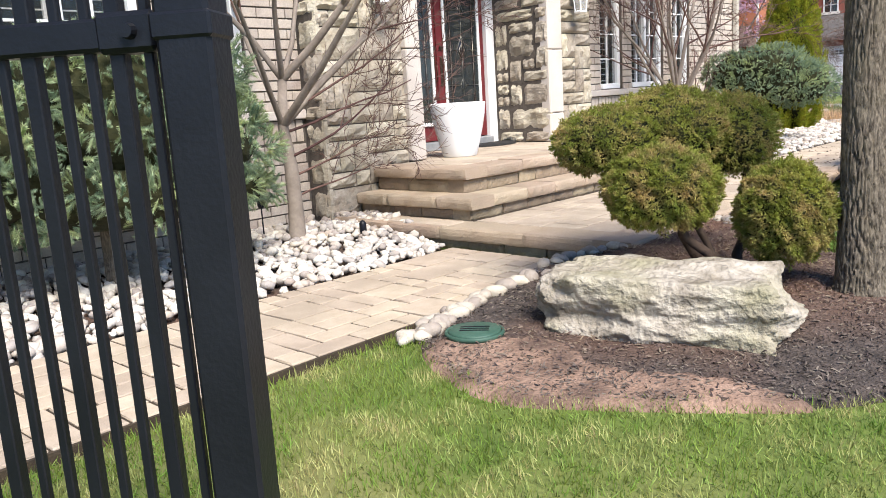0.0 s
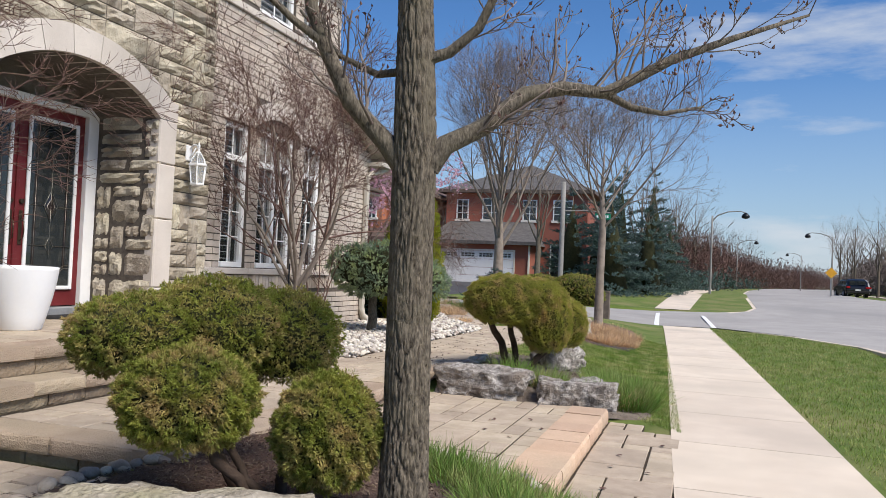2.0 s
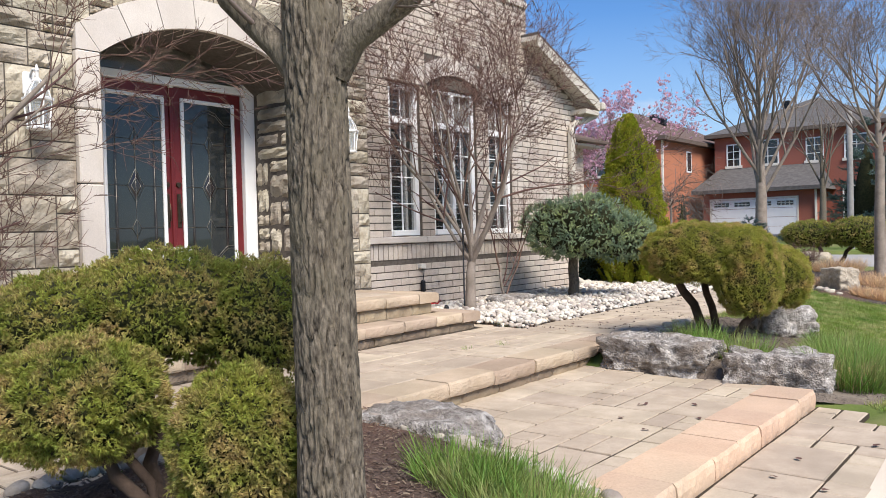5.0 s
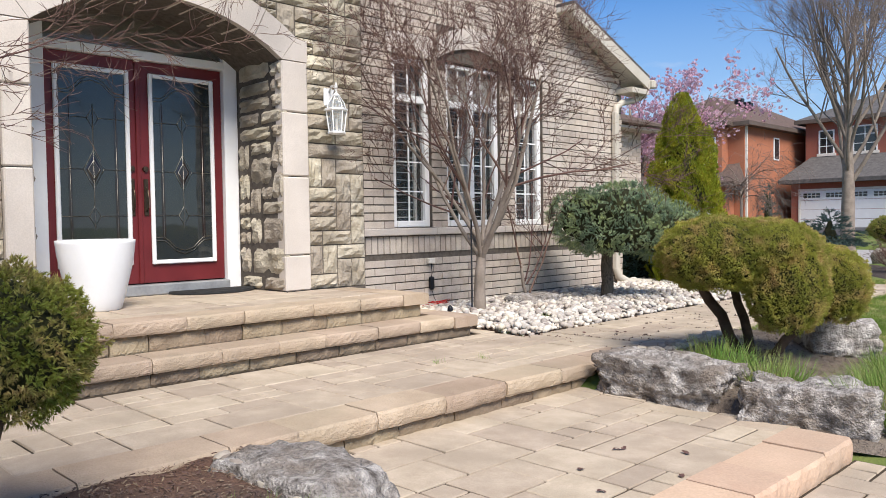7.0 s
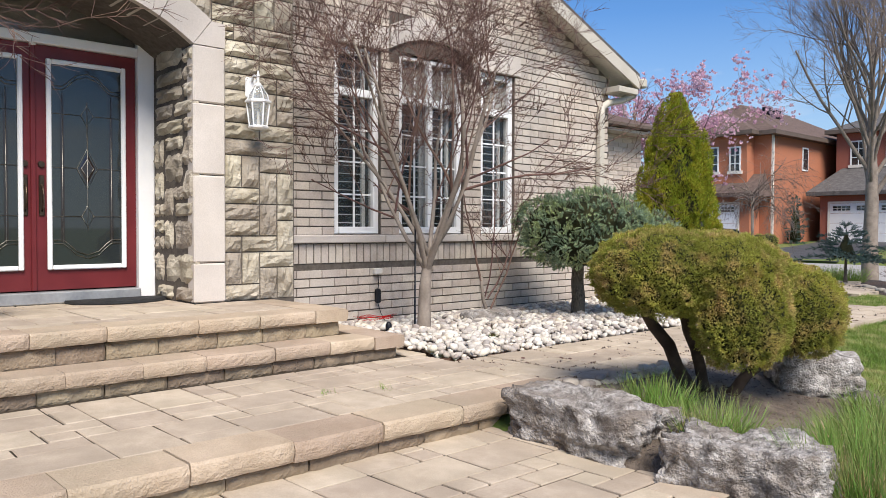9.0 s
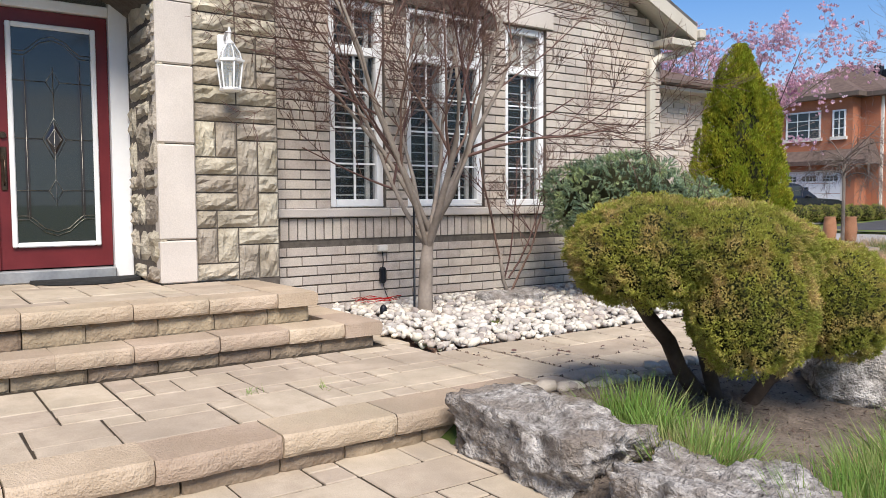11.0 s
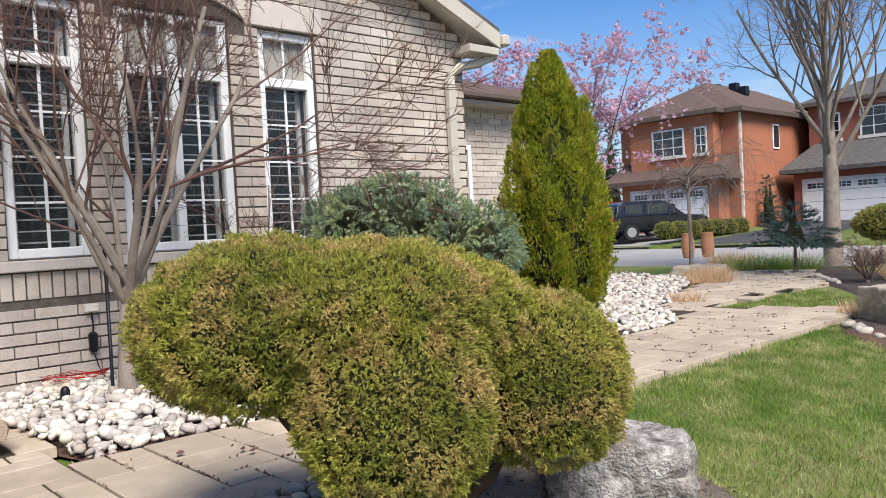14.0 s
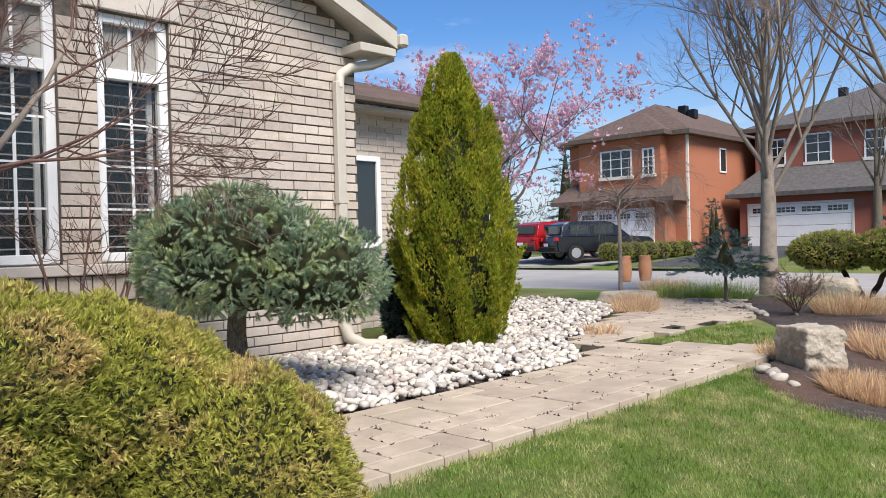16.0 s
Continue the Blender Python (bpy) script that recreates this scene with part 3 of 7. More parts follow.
gx, gy = axis_steps(-900, 900, -6.6, 5.0, 0.16), axis_steps(-900, 1500, -1.0, 37.0, 0.2)
ROADS = [(3.85, -40), (3.85, 16), (3.95, 18), (3.6, 20.2), (2.4, 22.6), (.6, 24.2), (-2, 24.6), (-90, 24.6), (-90, 34.2), (-1.9, 34.2), (.8, 34.4), (2.0, 35.6), (2.4, 37.5), (2.4, 44), (3.0, 60), (4.6, 85), (9, 130), (20, 200), (60, 380), (80, 380), (34, 200), (19, 130), (13, 85), (10.6, 60), (10.2, 44), (10.4, 20), (10.6, -40)]
gverts = [(x, y, gz(x, y) - (0.012 if not inside(ROADS, x, y) else .3)) for y in gy for x in gx]
gfaces = [(j * len(gx) + i, j * len(gx) + i + 1, (j + 1) * len(gx) + i + 1, (j + 1) * len(gx) + i) for j in range(len(gy) - 1) for i in range(len(gx) - 1)]
ground = tagged(raw("ground", gverts, gfaces, M_SOIL, smooth=True), "green spring lawn over gently rising ground", "ground", "", "structure")

# public sidewalk: separate concrete flags
sidewalk = empty("pavement", label="pale concrete public sidewalk in scored flags", category="sidewalk", kind="structure")
y = -6.0
while y < 24.0:
    y2 = y + 1.5
    pts = []
    for yy in (y + .006, y + .75, y2 - .006):
        pts += [(walk_x(yy), yy), (walk_x(yy) + 1.27, yy)]
    vs = [(px, py, 0.0 - .1 * 0) for px, py in pts] + [(px, py, -.09) for px, py in pts]
    fs = [(0, 1, 3, 2), (2, 3, 5, 4), (0, 6, 7, 1), (4, 5, 11, 10), (1, 7, 9, 3), (3, 9, 11, 5), (2, 8, 6, 0), (4, 10, 8, 2)]
    raw("flag", vs, fs, M_CONC, sidewalk)
    y = y2
far_walk = [(-1.75, 34.6), (-.35, 34.6), (.1, 45), (.6, 60), (1.8, 85), (4, 120), (2.6, 120), (.4, 85), (-.8, 60), (-1.4, 45)]
sheet("pavement_far", far_walk, 0.012, M_CONC, 2.0, label="pale concrete sidewalk beyond the side street", category="sidewalk")
# roads
sheet("road", ROADS, 0.01, M_ROAD, 2.2, label="worn light grey asphalt street with a side street", category="road")
# curbs
def kerb(name, line, label):
    root = empty(name, label=label, category="kerb", kind="structure")
    for (ax, ay), (bx, by) in zip(line, line[1:]):
        d = Vector((bx - ax, by - ay))
        n = Vector((-d.y, d.x)).normalized() * .15
        za, zb = max(gz(ax - .6, ay), gz(ax + .6, ay)), max(gz(bx - .6, by), gz(bx + .6, by))
        vs = [(ax, ay, za - .15), (bx, by, zb - .15), (ax, ay, za), (bx, by, zb), (ax + n.x, ay + n.y, za), (bx + n.x, by + n.y, zb), (ax + n.x, ay + n.y, za - .15), (bx + n.x, by + n.y, zb - .15)]
        raw("kerbstone", vs, [(0, 1, 3, 2), (2, 3, 5, 4), (4, 5, 7, 6), (0, 2, 4, 6), (1, 7, 5, 3)], M_CONC, root)


kerb("kerb_near", [(3.85, -6), (3.85, 4), (3.85, 10), (3.85, 16), (3.95, 18), (3.6, 20.2), (2.4, 22.6), (1.5, 23.5)], "concrete kerb round the grass boulevard")
kerb("kerb_far", [(1.2, 34.5), (2.0, 35.6), (2.4, 37.5), (2.4, 44), (3.0, 60), (4.6, 85)], "concrete kerb of the far boulevard")
crosswalk = empty("crosswalk", label="two faded white crosswalk lines on asphalt", category="road marking", kind="structure")
for off in (-.25, 1.45):
    pts = [(-.95 + off, 24.7), (-.80 + off, 24.7), (-1.25 + off, 34), (-1.4 + off, 34)]
    raw("line", [(x, yy, gz(x, yy) + .006) for x, yy in pts], [(0, 1, 2, 3)], M_PAINT_LINE, crosswalk)
sheet("road_patch", [(3.95, 17.2), (5.3, 17.0), (5.2, 18.9), (4.0, 19.0)], .008, M_DARKROAD, .6, label="dark asphalt repair patch by the kerb", category="road patch")

# mulch beds
BED_A = smooth_poly([(-2.62, 2.6), (-2.45, 2.4), (-2.12, 2.25), (-1.8, 2.2), (-1.5, 2.36), (-1.1, 2.65), (-.72, 2.98), (-.38, 3.65), (-.22, 4.6), (-.3, 5.35), (-1.0, 5.42), (-1.75, 5.5), (-2.42, 5.55), (-2.45, 4.4), (-2.75, 3.6), (-2.72, 2.9)])
sheet("mulch_bed", BED_A, .014, M_MULCH, .07, noise_amp=.02, label="dark bark mulch bed with bare reddish soil", category="mulch bed")
sheet("bare_soil", smooth_poly([(-2.48, 2.58), (-2.42, 2.37), (-2.1, 2.2), (-1.8, 2.14), (-1.5, 2.3), (-1.1, 2.59), (-.85, 2.82), (-1.15, 2.86), (-1.62, 2.68), (-1.95, 2.8), (-2.25, 2.74)]), .017, M_BARESOIL, .06, noise_amp=.014, label="bare reddish soil at the bed edge", category="soil")
BED_B = smooth_poly([(-2.45, 8.35), (-1.6, 8.15), (-.7, 8.1), (-.25, 8.5), (-.45, 9.5), (-.75, 10.4), (-1.15, 10.9), (-1.8, 11.0), (-2.35, 10.7), (-2.45, 9.6)])
sheet("mulch_bed_right", BED_B, .012, M_BEDSOIL, .08, noise_amp=.02, label="grey-brown soil bed under a clipped juniper", category="mulch bed")
BED_C = smooth_poly([(-2.5, 15.9), (-2.3, 14.95), (-1.75, 14.45), (-1.3, 14.5), (-.98, 14.85), (-1.0, 16.6), (-1.2, 18.5), (-1.6, 20.2), (-3.6, 21), (-5.8, 22.8), (-7.5, 22.0), (-5.6, 20.9), (-4.0, 19.2), (-2.9, 17.4)])
sheet("mulch_bed_far", BED_C, .012, M_MULCH, .15, noise_amp=.02, label="brown mulch bed with dry ornamental grasses", category="mulch bed")
# loose chips on the near bed
def chips(name, poly, count, label):
    r = np.random.default_rng(5)
    xs, ys = [p[0] for p in poly], [p[1] for p in poly]
    pts = []
    while len(pts) < count:
        x, yy = r.uniform(min(xs), max(xs)), r.uniform(min(ys), max(ys))
        if inside(poly, x, yy):
            pts.append((x, yy, gz(x, yy) + .016 + r.uniform(0, .012)))
    pts = np.array(pts)
    t = [(-.5, -.14, -.08), (.5, -.1, -.05), (.45, .12, .02), (-.5, .12, 0), (0, 0, .14)]
    v, f = scatter(t, [(0, 1, 4), (1, 2, 4), (2, 3, 4), (3, 0, 4)], pts, np.tile((0, 0, 1.0), (count, 1)), r.uniform(.008, .03, count), r, tilt=.4)
    tagged(raw(name, v, f, M_CHIP), label, "mulch", "", "stuff")


chips("bark_chips", BED_A, 15000, "loose dark and reddish bark chips on soil")
chips("soil_crumbs", BED_B, 3500, "loose twigs and crumbs on grey soil")

# ---- paved levels ----
Z_WALK, Z_MID, Z_STEP, Z_LAND, Z_PATIO, Z_PINK = 0.10, 0.25, 0.43, 0.64, 0.075, 0.105
def pad(name, x0, x1, y0, y1, z0, z1, parent):
    return part(name, box(x0, x1, y0, y1, z0, z1), M_SAND, parent)


walk_left = empty("walkway_left", label="tan concrete paver walk along a pebble bed", category="walkway", kind="structure")
pad("bedding", -3.99, -2.79, -3.0, 4.33, -.1, Z_WALK - .0085, walk_left)
platform = empty("terrace", label="raised tan paver terrace with coping edge", category="terrace", kind="structure")
pad("bedding", -5.45, -2.53, 4.46, 9.01, -.05, Z_MID - .0085, platform)
patio = empty("lower_patio", label="sunken tan paver patio below the terrace", category="patio", kind="structure")
pad("bedding", -2.62, -.93, 5.5, 8.35, -.1, Z_PATIO - .0085, patio)
apron = empty("paver_apron", label="tan paver strip beside the public sidewalk", category="paving", kind="structure")
pad("bedding", -.62, -.3, 7.72, 8.05, -.15, -.0085, apron)
pad("bedding", -.62, .02, 5.3, 7.72, -.15, -.0085, apron)
steps = empty("front_steps", label="two tan coped steps to a paved landing", category="steps", kind="structure")
pad("core", -5.44, -4.5, 5.1, 8.27, .2, Z_LAND - .1, steps)
pad("core", -6.25, -5.40, 5.6, 7.735, .2, Z_LAND - .0085, steps)
pad("core", -5.39, -4.58, 5.1, 8.3, .3, Z_LAND - .0085, steps)
pad("core", -5.44, -4.25, 4.86, 8.66, .2, Z_STEP - .05, steps)
walk_right = empty("walkway_right", label="tan paver walk curving off between pebbles and lawn", category="walkway", kind="structure")
WALK_R = [(-3.62, 9.1), (-2.53, 9.1), (-2.53, 12), (-2.53, 15.6), (-2.9, 16.2), (-4.05, 15.9), (-4.2, 17.2), (-3.9, 18.9), (-5.4, 21.6), (-6.9, 20.6), (-5.5, 18.3), (-4.7, 16.2), (-3.7, 14.75), (-3.62, 12)]
sheet("walk_bedding", WALK_R, .0365, M_SAND, .5, parent=walk_right)

# ---- main house ----
XS, XB, XD = -5.45, -5.70, -6.28      # stone face, brick face, door plane
TOP = 6.3
wall_stone = empty("wall_stone", label="split-faced beige limestone entrance wall with arch", category="wall", kind="structure")
wall_brick = empty("wall_brick_right", label="beige brick front wall with soldier course", category="wall", kind="structure")
wall_left = empty("wall_brick_left", label="beige brick front wall left of the entrance", category="wall", kind="structure")
wall_side = empty("wall_wing", label="beige brick set-back wing wall", category="wall", kind="structure")


def wall_grid(name, x_front, depth, y0, y1, z0, z1, holes, material, parent):
    """A wall slab facing +x with rectangular openings through it."""
    ysn = sorted({y0, y1, *[v for hh in holes for v in hh[:2]]})
    zsn = sorted({z0, z1, *[v for hh in holes for v in hh[2:]]})
    bm = bmesh.new()
    for a, b in zip(ysn, ysn[1:]):
        for c, d in zip(zsn, zsn[1:]):
            if any(hh[0] <= a and b <= hh[1] and hh[2] <= c and d <= hh[3] for hh in holes):
                continue
            box(x_front - depth, x_front, a, b, c, d, bm=bm)
    bmesh.ops.remove_doubles(bm, verts=bm.verts, dist=1e-4)
    return part(name, bm, material, parent)


W1, W2, W3 = (9.335, 9.915, 1.22, 3.12), (10.165, 11.115, 1.22, 3.16), (11.40, 11.98, 1.22, 3.12)
WU1, WU2, WU3 = (9.15, 9.6, 4.72, 6.0), (10.0, 10.95, 4.72, 6.0), (11.2, 11.72, 4.72, 6.0)
WL1, WL2 = (1.75, 2.92, 1.22, 3.1), (3.2, 3.79, 1.22, 3.1)
wall_grid("backing", XB - .012, .25, 8.73, 12.45, 0, TOP, [W1, W2, W3, WU1, WU2, WU3], M_MORTAR, wall_brick)
wall_grid("backing", XB - .012, .25, 12.45, 13.9, 0, 3.35, [], M_MORTAR, wall_brick)
bm = bmesh.new()
for v in ((0, 12.45, 3.35), (0, 13.9, 3.35), (0, 12.45, 4.05)):
    bm.verts.new((XB - .012 + v[0], v[1], v[2]))
for v in ((0, 12.45, 3.35), (0, 13.9, 3.35), (0, 12.45, 4.05)):
    bm.verts.new((XB - .262 + v[0], v[1], v[2]))
bm.verts.ensure_lookup_table()
for q in ((0, 1, 2), (5, 4, 3), (0, 3, 4, 1), (1, 4, 5, 2), (2, 5, 3, 0)):
    bm.faces.new([bm.verts[i] for i in q])
part("backing", bm, M_MORTAR, wall_brick)
wall_grid("backing", XB - .012, .25, -8.0, 4.34, 0, TOP, [WL1, WL2], M_MORTAR, wall_left)
part("return_wall", box(-13, XB - .262, 13.65, 13.9, 0, 3.35), M_MORTAR, wall_brick)
part("upper_side_wall", box(-13, XB - .262, 12.2, 12.45, 3.35, TOP), M_BRICK_J, wall_brick)
# stone wall with an arched opening
A_Y0, A_Y1, A_SPRING, A_RISE = 5.59, 7.74, 2.80, 0.36
A_C = (A_Y0 + A_Y1) / 2
A_HALF = (A_Y1 - A_Y0) / 2
A_R = (A_HALF ** 2 + A_RISE ** 2) / (2 * A_RISE)


def arch_z(yy, extra=0.0):
    r = A_R + extra
    return A_SPRING + A_RISE - A_R + math.sqrt(max(0.0, r * r - (yy - A_C) ** 2))


def stone_backing():
    bm = bmesh.new()
    box(-6.9, XS - .035, 4.34, A_Y0, 0, TOP, bm=bm)
    box(-6.9, XS - .035, A_Y1, 8.73, 0, TOP, bm=bm)
    n = 16
    for i in range(n):
        a, b = A_Y0 + (A_Y1 - A_Y0) * i / n, A_Y0 + (A_Y1 - A_Y0) * (i + 1) / n
        za, zb = arch_z(a), arch_z(b)
        vs = [bm.verts.new(c) for c in ((-6.25, a, za), (-6.25, b, zb), (-6.25, b, TOP), (-6.25, a, TOP), (XS - .035, a, za), (XS - .035, b, zb), (XS - .035, b, TOP), (XS - .035, a, TOP))]
        for q in ((3, 2, 1, 0), (4, 5, 6, 7), (0, 1, 5, 4), (2, 3, 7, 6)):
            bm.faces.new([vs[k] for k in q])
    return bm


part("backing", stone_backing(), M_MORTAR, wall_stone)
# both panels take the near-black colour that stands for unlit rooms
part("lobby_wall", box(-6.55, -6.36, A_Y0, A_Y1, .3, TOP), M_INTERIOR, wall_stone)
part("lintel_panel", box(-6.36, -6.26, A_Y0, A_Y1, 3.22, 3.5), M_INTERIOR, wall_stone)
# precast surround: pier blocks and voussoirs
for y0, y1 in ((A_Y0 - .20, A_Y0), (A_Y1 - .004, A_Y1 + .28)):
    zc = Z_LAND
    for zn in (.98, 1.72, 2.32, A_SPRING):
        part("surround_block", box(XS - .10, XS + .03, y0, y1 if y0 < 7 else y1, zc + .004, zn - .004, .012), M_PRECAST, wall_stone)
        zc = zn
half_a = math.asin(A_HALF / A_R)
NV = 7
for i in range(NV):
    a0, a1 = -half_a + 2 * half_a * i / NV + .002, -half_a + 2 * half_a * (i + 1) / NV - .002
    bm = bmesh.new()
    k = 4
    ring = []
    for j in range(k + 1):
        a = a0 + (a1 - a0) * j / k
        ring.append([bm.verts.new((xx, A_C + rr * math.sin(a), A_SPRING + A_RISE - A_R + rr * math.cos(a))) for xx, rr in ((XS + .03, A_R), (XS + .03, A_R + .27), (XS - .35, A_R + .27), (XS - .35, A_R))])
    for p_, q_ in zip(ring, ring[1:]):
        for m_ in range(4):
            bm.faces.new((p_[m_], p_[(m_ + 1) % 4], q_[(m_ + 1) % 4], q_[m_]))
    bm.faces.new(ring[0][::-1])
    bm.faces.new(ring[-1])
    part("voussoir", bm, M_PRECAST, wall_stone)
# springers that fill between pier and arch
for s, yo in ((-1, A_Y0), (1, A_Y1)):
    bm = bmesh.new()
    out = yo + s * (.2 if s < 0 else .28)
    za = A_SPRING
    zo = A_SPRING + .10
    tip = (A_C + s * (A_R + .27) * math.sin(half_a), A_SPRING + A_RISE - A_R + (A_R + .27) * math.cos(half_a))
    prof = [(yo, za), (out, za), (out, zo + .1), (tip[0], tip[1] - .004)]
    f = [bm.verts.new((XS + .03, a, b)) for a, b in prof]
    g = [bm.verts.new((XS - .35, a, b)) for a, b in prof]
    bm.faces.new(f if s < 0 else f[::-1])
    for i in range(4):
        bm.faces.new((f[i], f[(i + 1) % 4], g[(i + 1) % 4], g[i]))
    bmesh.ops.recalc_face_normals(bm, faces=bm.faces)
    part("springer", bm, M_PRECAST, wall_stone)
# sill bands and lintels on the brick
for (yy0, yy1, par) in ((8.74, 12.35, wall_brick), (1.0, 4.33, wall_left)):
    yc = yy0
    while yc < yy1 - .2:
        yn = min(yy1, yc + 1.2)
        part("sill_block", box(XB - .08, XB + .045, yc + .003, yn - .003, 1.13, 1.21, .008), M_PRECAST, par)
        yc = yn
for w in (W1, W3):
    part("lintel", box(XB - .1, XB + .02, w[0] - .09, w[1] + .09, 3.13, 3.37, .008), M_PRECAST, wall_brick)
bm = bmesh.new()
ring = []
for i in range(13):
    t = -1 + 2 * i / 12
    yy = 10.65 + t * .62
    z0 = 3.17 + .17 * (1 - t * t)
    ring.append([bm.verts.new(c) for c in ((XB + .025, yy, z0), (XB + .025, yy, z0 + .24), (XB - .1, yy, z0 + .24), (XB - .1, yy, z0))])
for p_, q_ in zip(ring, ring[1:]):
    for m_ in range(4):
        bm.faces.new((p_[m_], p_[(m_ + 1) % 4], q_[(m_ + 1) % 4], q_[m_]))
bm.faces.new(ring[0][::-1])
bm.faces.new(ring[-1])
part("arched_lintel", bm, M_PRECAST, wall_brick)
part("upper_band", box(XB - .05, XB + .035, 8.74, 12.44, 4.6, 4.7, .008), M_PRECAST, wall_brick)

# roofs of the main house
def rake():
    """Lean-to roof over the end bay: boards, soffit, gutter and shingles."""
    root = empty("porch_roof", label="sloping grey shingle roof with cream fascia and gutter", category="roof", kind="structure")
    y0, z0, y1, z1 = 12.3, 4.13, 14.2, 3.36
    def slope(xa, xb, dz0, dz1, mat, nm):
        vs = [(x, yy, zz + d) for x in (xa, xb) for yy, zz in ((y0, z0), (y1, z1)) for d in (dz0, dz1)]
        raw(nm, vs, [(0, 1, 3, 2), (4, 6, 7, 5), (0, 4, 5, 1), (2, 3, 7, 6), (0, 2, 6, 4), (1, 5, 7, 3)], mat, root)
    slope(-13, XB + .30, .02, .06, M_SHINGLE_G, "shingles")
    slope(XB + .27, XB + .30, -.15, .018, M_CREAM, "fascia_board")
    slope(-13, XB + .268, -.05, .016, M_TRIM, "soffit")
    part("gutter", box(-13, XB + .36, y1, y1 + .11, z1 - .13, z1 - .005, .02), M_CREAM, root)
    part("soffit_return", box(XB + .002, XB + .29, 13.74, 14.19, 3.13, 3.21, .006), M_CREAM, root)
    return root


rake()
roof = empty("main_roof", label="shingled hip roof of the beige house", category="roof", kind="structure")
vs = [(-5.2, -8.3, TOP), (-5.2, 12.75, TOP), (-16, 12.75, TOP), (-16, -8.3, TOP), (-10.6, -3, 9.2), (-10.6, 7.5, 9.2), (-5.2, -8.3, TOP - .2), (-5.2, 12.75, TOP - .2), (-16, 12.75, TOP - .2), (-16, -8.3, TOP - .2)]
raw("shingles", vs, [(0, 1, 5, 4), (1, 2, 5), (2, 3, 4, 5), (3, 0, 4), (6, 9, 8, 7), (0, 6, 7, 1), (1, 7, 8, 2), (2, 8, 9, 3), (3, 9, 6, 0)], M_SHINGLE, roof)
part("back_wall", box(-16, -15.8, -8, 13.9, 0, TOP - .21), M_BRICK_J, wall_left)
part("end_wall", box(-15.8, XB - .27, -8, -7.8, 0, TOP - .21), M_BRICK_J, wall_left)
part("room_floor", box(-15.8, -7.0, -7.7, 13.6, .35, .45), M_INTERIOR, wall_left)
# set-back wing past the corner
XW = -7.6
part("face", box(XW - .25, XW, 13.9, 17.6, 0, 3.05), M_BRICK_J, wall_side)
part("end", box(-14, XW - .25, 17.35, 17.6, 0, 3.05), M_BRICK_J, wall_side)
raw("wing_roof", [(XW + .35, 13.92, 3.16), (XW + .35, 18.0, 3.16), (-9.6, 17.6, 3.95), (-9.6, 13.92, 3.95), (XW + .35, 13.92, 3.06), (XW + .35, 18.0, 3.06), (-14, 18.0, 3.16), (-14, 17.6, 3.95)], [(0, 1, 2, 3), (4, 5, 1, 0), (1, 6, 7, 2)], M_SHINGLE, wall_side)
# brown where the other gutter is cream: its shade is in the colour
part("wing_gutter", box(XW + .352, XW + .44, 13.92, 18.0, 3.07, 3.15, .015), M_FASCIA, wall_side)
part("wing_soffit", box(XW + .002, XW + .34, 13.92, 17.98, 3.0, 3.05), M_CREAM, wall_side)
wing_window = empty("window_9", (XW, 0, 0), label="small white window in the set-back wing", category="window", kind="structure")
for a_, b_, c_, d_ in ((15.0, 15.07, 1.25, 2.45), (15.76, 15.83, 1.25, 2.45), (15.07, 15.76, 2.38, 2.45), (15.07, 15.76, 1.25, 1.32)):
    part("frame", box(.015, .06, a_, b_, c_, d_, .004), M_WHITE, wing_window)
part("pane", box(.016, .024, 15.07, 15.76, 1.32, 2.38), M_DARKGLASS, wing_window)

